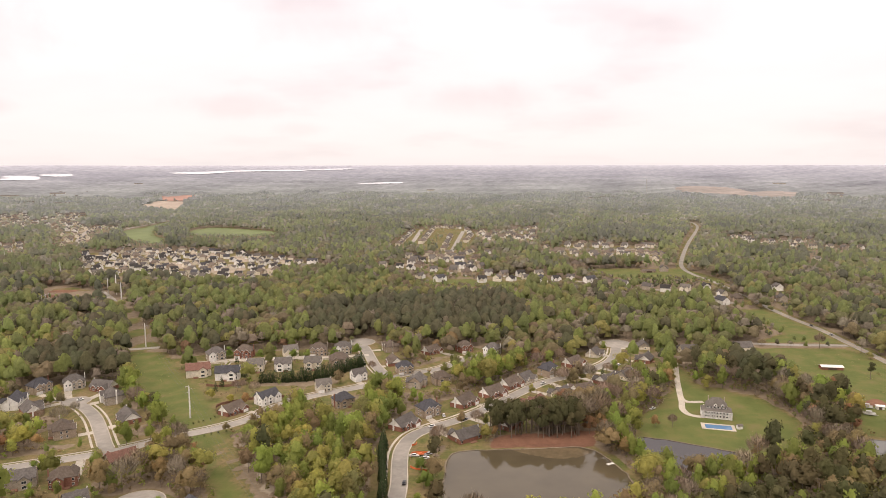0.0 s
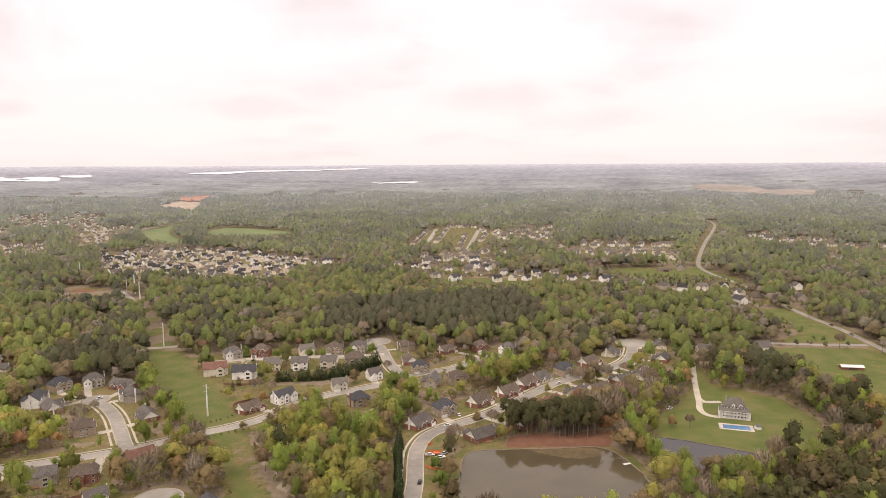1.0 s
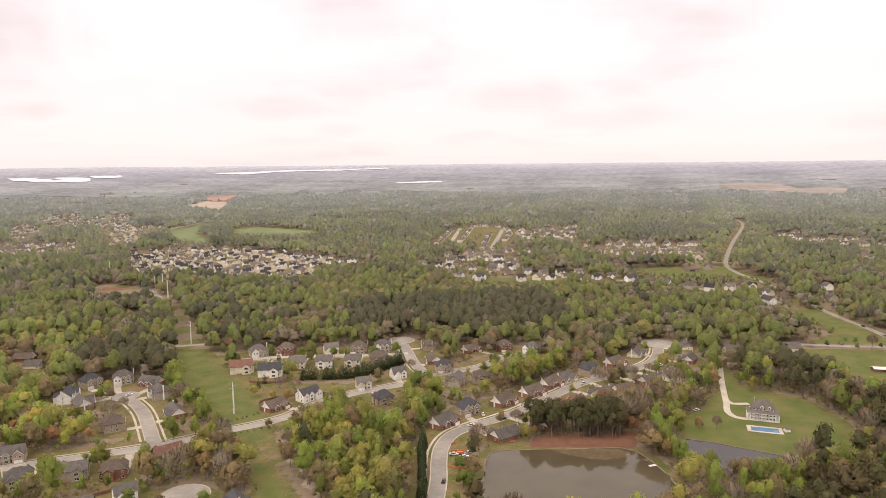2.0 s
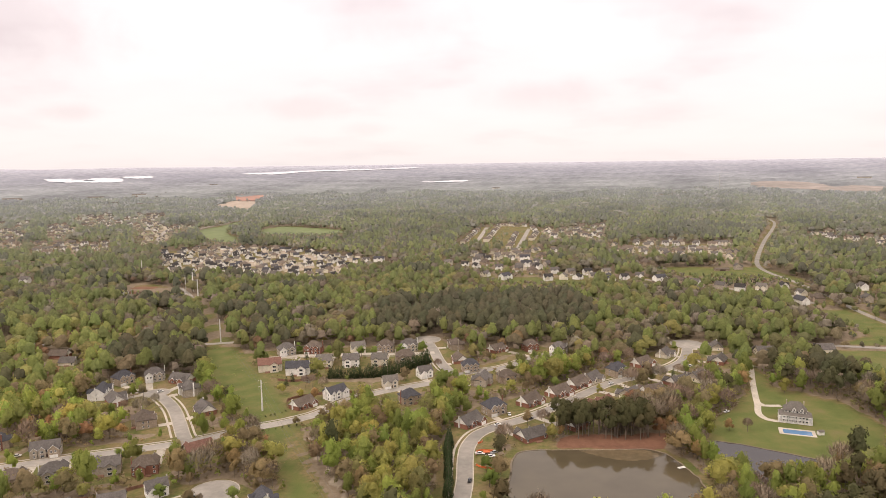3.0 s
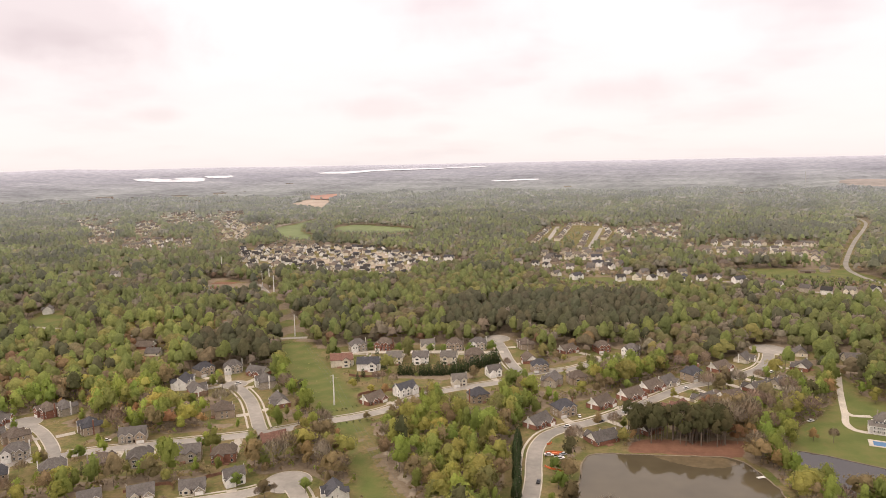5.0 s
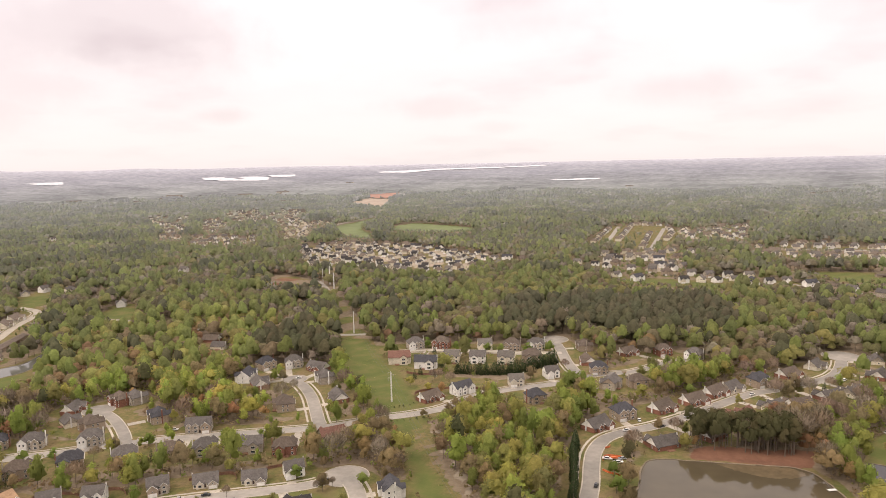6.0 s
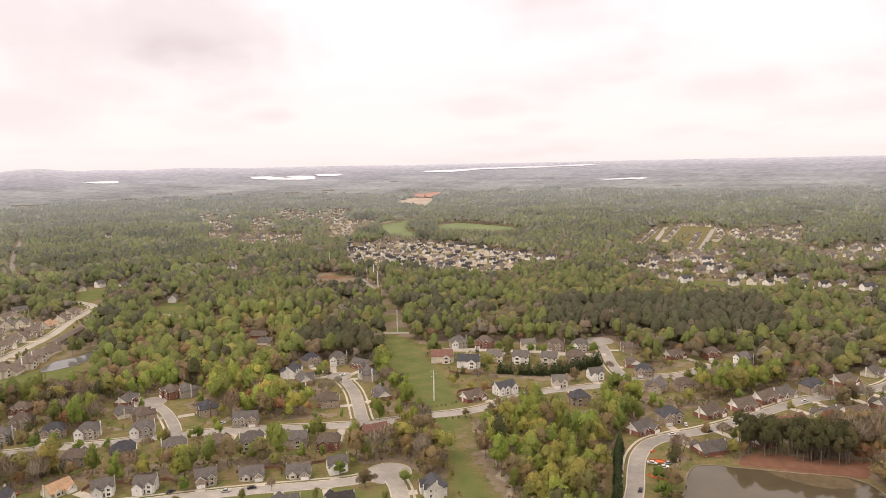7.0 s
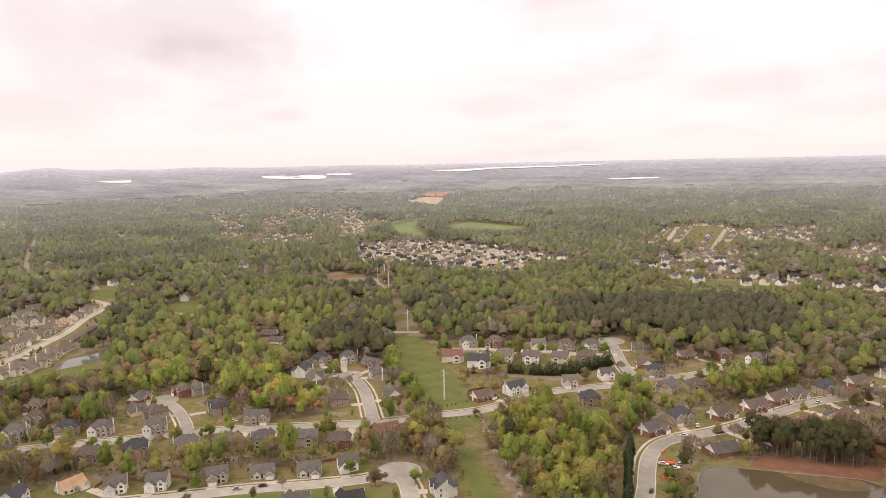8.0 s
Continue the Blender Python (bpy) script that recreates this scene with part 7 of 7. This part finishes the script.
fence([(-284, 244), (-284.5, 252), (-277, 256), (-268, 258), (-262, 256)])
fence([(-259, 252), (-259.5, 262), (-250, 268), (-243, 264)])
fence([(-222, 285), (-214, 292), (-204, 297), (-198, 291)])
fence([(-176, 306), (-182, 312), (-190, 306)])
fence([(-146, 426), (-150, 440), (-138, 450), (-122, 456), (-108, 458)])
fence([(-172, 482), (-160, 480), (-146, 484)])


def boat(x, y, yaw, long):
    """A flat-decked boat on its trailer."""
    b = new("pontoon_boat")
    for s in (-0.85, 0.85):
        bm = bmesh.new()
        tube(bm, (-long / 2, s, 0.75), (long / 2 - 0.6, s, 0.75), 0.3, 0.3, 10)
        tube(bm, (long / 2 - 0.6, s, 0.75), (long / 2, s, 0.85), 0.3, 0.08, 10)
        part("float", bm, STEEL, b)
    part("deck", boxes((-long / 2, long / 2 - 0.4, -1.2, 1.2, 1.0, 1.1)), TRIM, b)
    part("railing", boxes((-long / 2, long / 2 - 0.4, -1.2, -1.15, 1.1, 1.75), (-long / 2, long / 2 - 0.4, 1.15, 1.2, 1.1, 1.75), (-long / 2, -long / 2 + 0.05, -1.15, 1.15, 1.1, 1.75)), STEEL, b)
    part("canopy", boxes((-long * 0.3, long * 0.15, -1.15, 1.15, 2.7, 2.8), (-long * 0.3, -long * 0.28, -1.15, -1.1, 1.1, 2.7), (long * 0.13, long * 0.15, 1.1, 1.15, 1.1, 2.7)), PAINTS[3], b, "grey canvas canopy")
    part("trailer_frame", boxes((-long / 2, long / 2 + 1.2, -0.1, 0.1, 0.35, 0.45), (-0.5, 0.5, -1.1, 1.1, 0.35, 0.45)), STEEL, b)
    for s in (-1.15, 1.15):
        bm = bmesh.new()
        tube(bm, (0, s - 0.1, 0.33), (0, s + 0.1, 0.33), 0.33, 0.33, 10)
        part("wheel", bm, RUBBER, b)
    b.matrix_basis = pose(x, y, 0, 0, 0, yaw)
    tagged(b, "grey flat-decked boat on a trailer in the pasture", "boat", "boats by the pasture pond")


boat(273.2, 422.7, -24, 7.5)
boat(279.9, 435.7, -30, 6.0)
shed("garden_shed", 286.6, 433.9, 4.5, 3.5, 2.2, -0.3, WHITE, TRIM, "small white shed on bare earth")

# ---- a flowering tree and shrubs in the yards ----
SPECIES["blossom"] = (broad_crown, (6, 8), [(0.55, 0.53, 0.47)])
KINDS.append("blossom")
ONE["blossom"] = "small white-blossomed ornamental tree on a lawn"
tree("blossom", 0, -146.0, 470.0, 7.0, 1.2)
SPECIES["redbud"] = (broad_crown, (6, 8), [(0.2, 0.07, 0.11)])
KINDS.append("redbud")
ONE["redbud"] = "purple-flowering redbud tree beside the road"
tree("redbud", 0, 393.1, 645.3, 9.0, 1.5)
SPECIES["shrub"] = (lambda seed, n: broad_crown(seed, 60, 1.4) - np.array([0, 0, 0.3]), (1, 2), [(0.06, 0.08, 0.035), (0.09, 0.12, 0.045)])
KINDS.append("shrub")


def shrub(x, y, size, n):
    key = ("shrub", n % 4)
    m = Matrix.Translation((x, y, 0)) @ Matrix.Rotation(n * 1.7, 4, "Z") @ Matrix.Diagonal((size, size, size * 0.9, 1))
    if key not in PROTO:
        v = (broad_crown(900 + n, 130, 1.3) - np.array([0, 0, 0.28])).reshape(-1, 3)
        c = (0.06, 0.08, 0.035, 1) if n % 2 else (0.1, 0.115, 0.05, 1)
        PROTO[key] = tagged(new("shrub", quad_mesh("shrub", v, np.arange(len(v)).reshape(-1, 3), LEAF, np.tile(c, (len(v), 1)))), "clipped dark green garden shrub", "shrub", "garden shrubs")
        PROTO[key].matrix_basis = m
    else:
        copy_thing(PROTO[key], m).matrix_basis = m


for n, (x, y) in enumerate(smooth([(-158, 384), (-150, 390), (-140, 396), (-130, 402)], 3.2)):
    shrub(x + 2, y - 5 + rng.normal(0, 0.5), rng.uniform(2.2, 3.2), n)
for n, (x, y) in enumerate(smooth([(-168, 392), (-160, 400), (-150, 408), (-145, 415)], 3.0)):
    shrub(x, y + 4, rng.uniform(2.0, 3.0), n)

car(137.4, 433.5, 0.6, PAINTS[0])


def brush_pile(points):
    """Heaped branches along the edge of the wood."""
    line = smooth(points, 1.0)
    n = len(line) * 14
    c = np.repeat(line, 14, 0) + rng.normal(0, 0.9, (n, 2))
    p = np.concatenate([c, rng.uniform(0.1, 0.9, (n, 1))], 1)
    d = rng.normal(size=(n, 3)) * np.array([1, 1, 0.35])
    d /= np.linalg.norm(d, axis=1, keepdims=True)
    side = np.cross(d, rng.normal(size=(n, 3))) * 0.06
    v = np.stack([p - d * 0.9 - side, p - d * 0.9 + side, p + d * 1.1], 1).reshape(-1, 3)
    v[:, 2] = np.clip(v[:, 2], 0.01, 1.6)
    t = np.repeat(np.array([(0.3, 0.24, 0.18, 1), (0.2, 0.13, 0.09, 1), (0.36, 0.31, 0.26, 1)])[rng.integers(0, 3, n)], 3, 0)
    tagged(new("brush_pile", quad_mesh("brush_pile", v, np.arange(len(v)).reshape(-1, 3), TWIG, t)), "heaped cut branches along the wood's edge", "brush", kind="stuff")


brush_pile([(119.7, 417.9), (128.5, 426.0), (140.6, 438.6), (149.1, 451.5)])


def mast(x, y, tall):
    m = new("radio_mast")
    bm = bmesh.new()
    for k in range(3):
        a = k * math.tau / 3
        tube(bm, (1.2 * math.cos(a), 1.2 * math.sin(a), 0), (0.5 * math.cos(a), 0.5 * math.sin(a), tall), 0.5, 0.4, 4)
    part("lattice", bm, STEEL, m)
    m.matrix_basis = Matrix.Translation((x, y, level((x, y))))
    tagged(m, "slender grey radio mast above distant woods", "mast")


mast(946, 3201, 75)
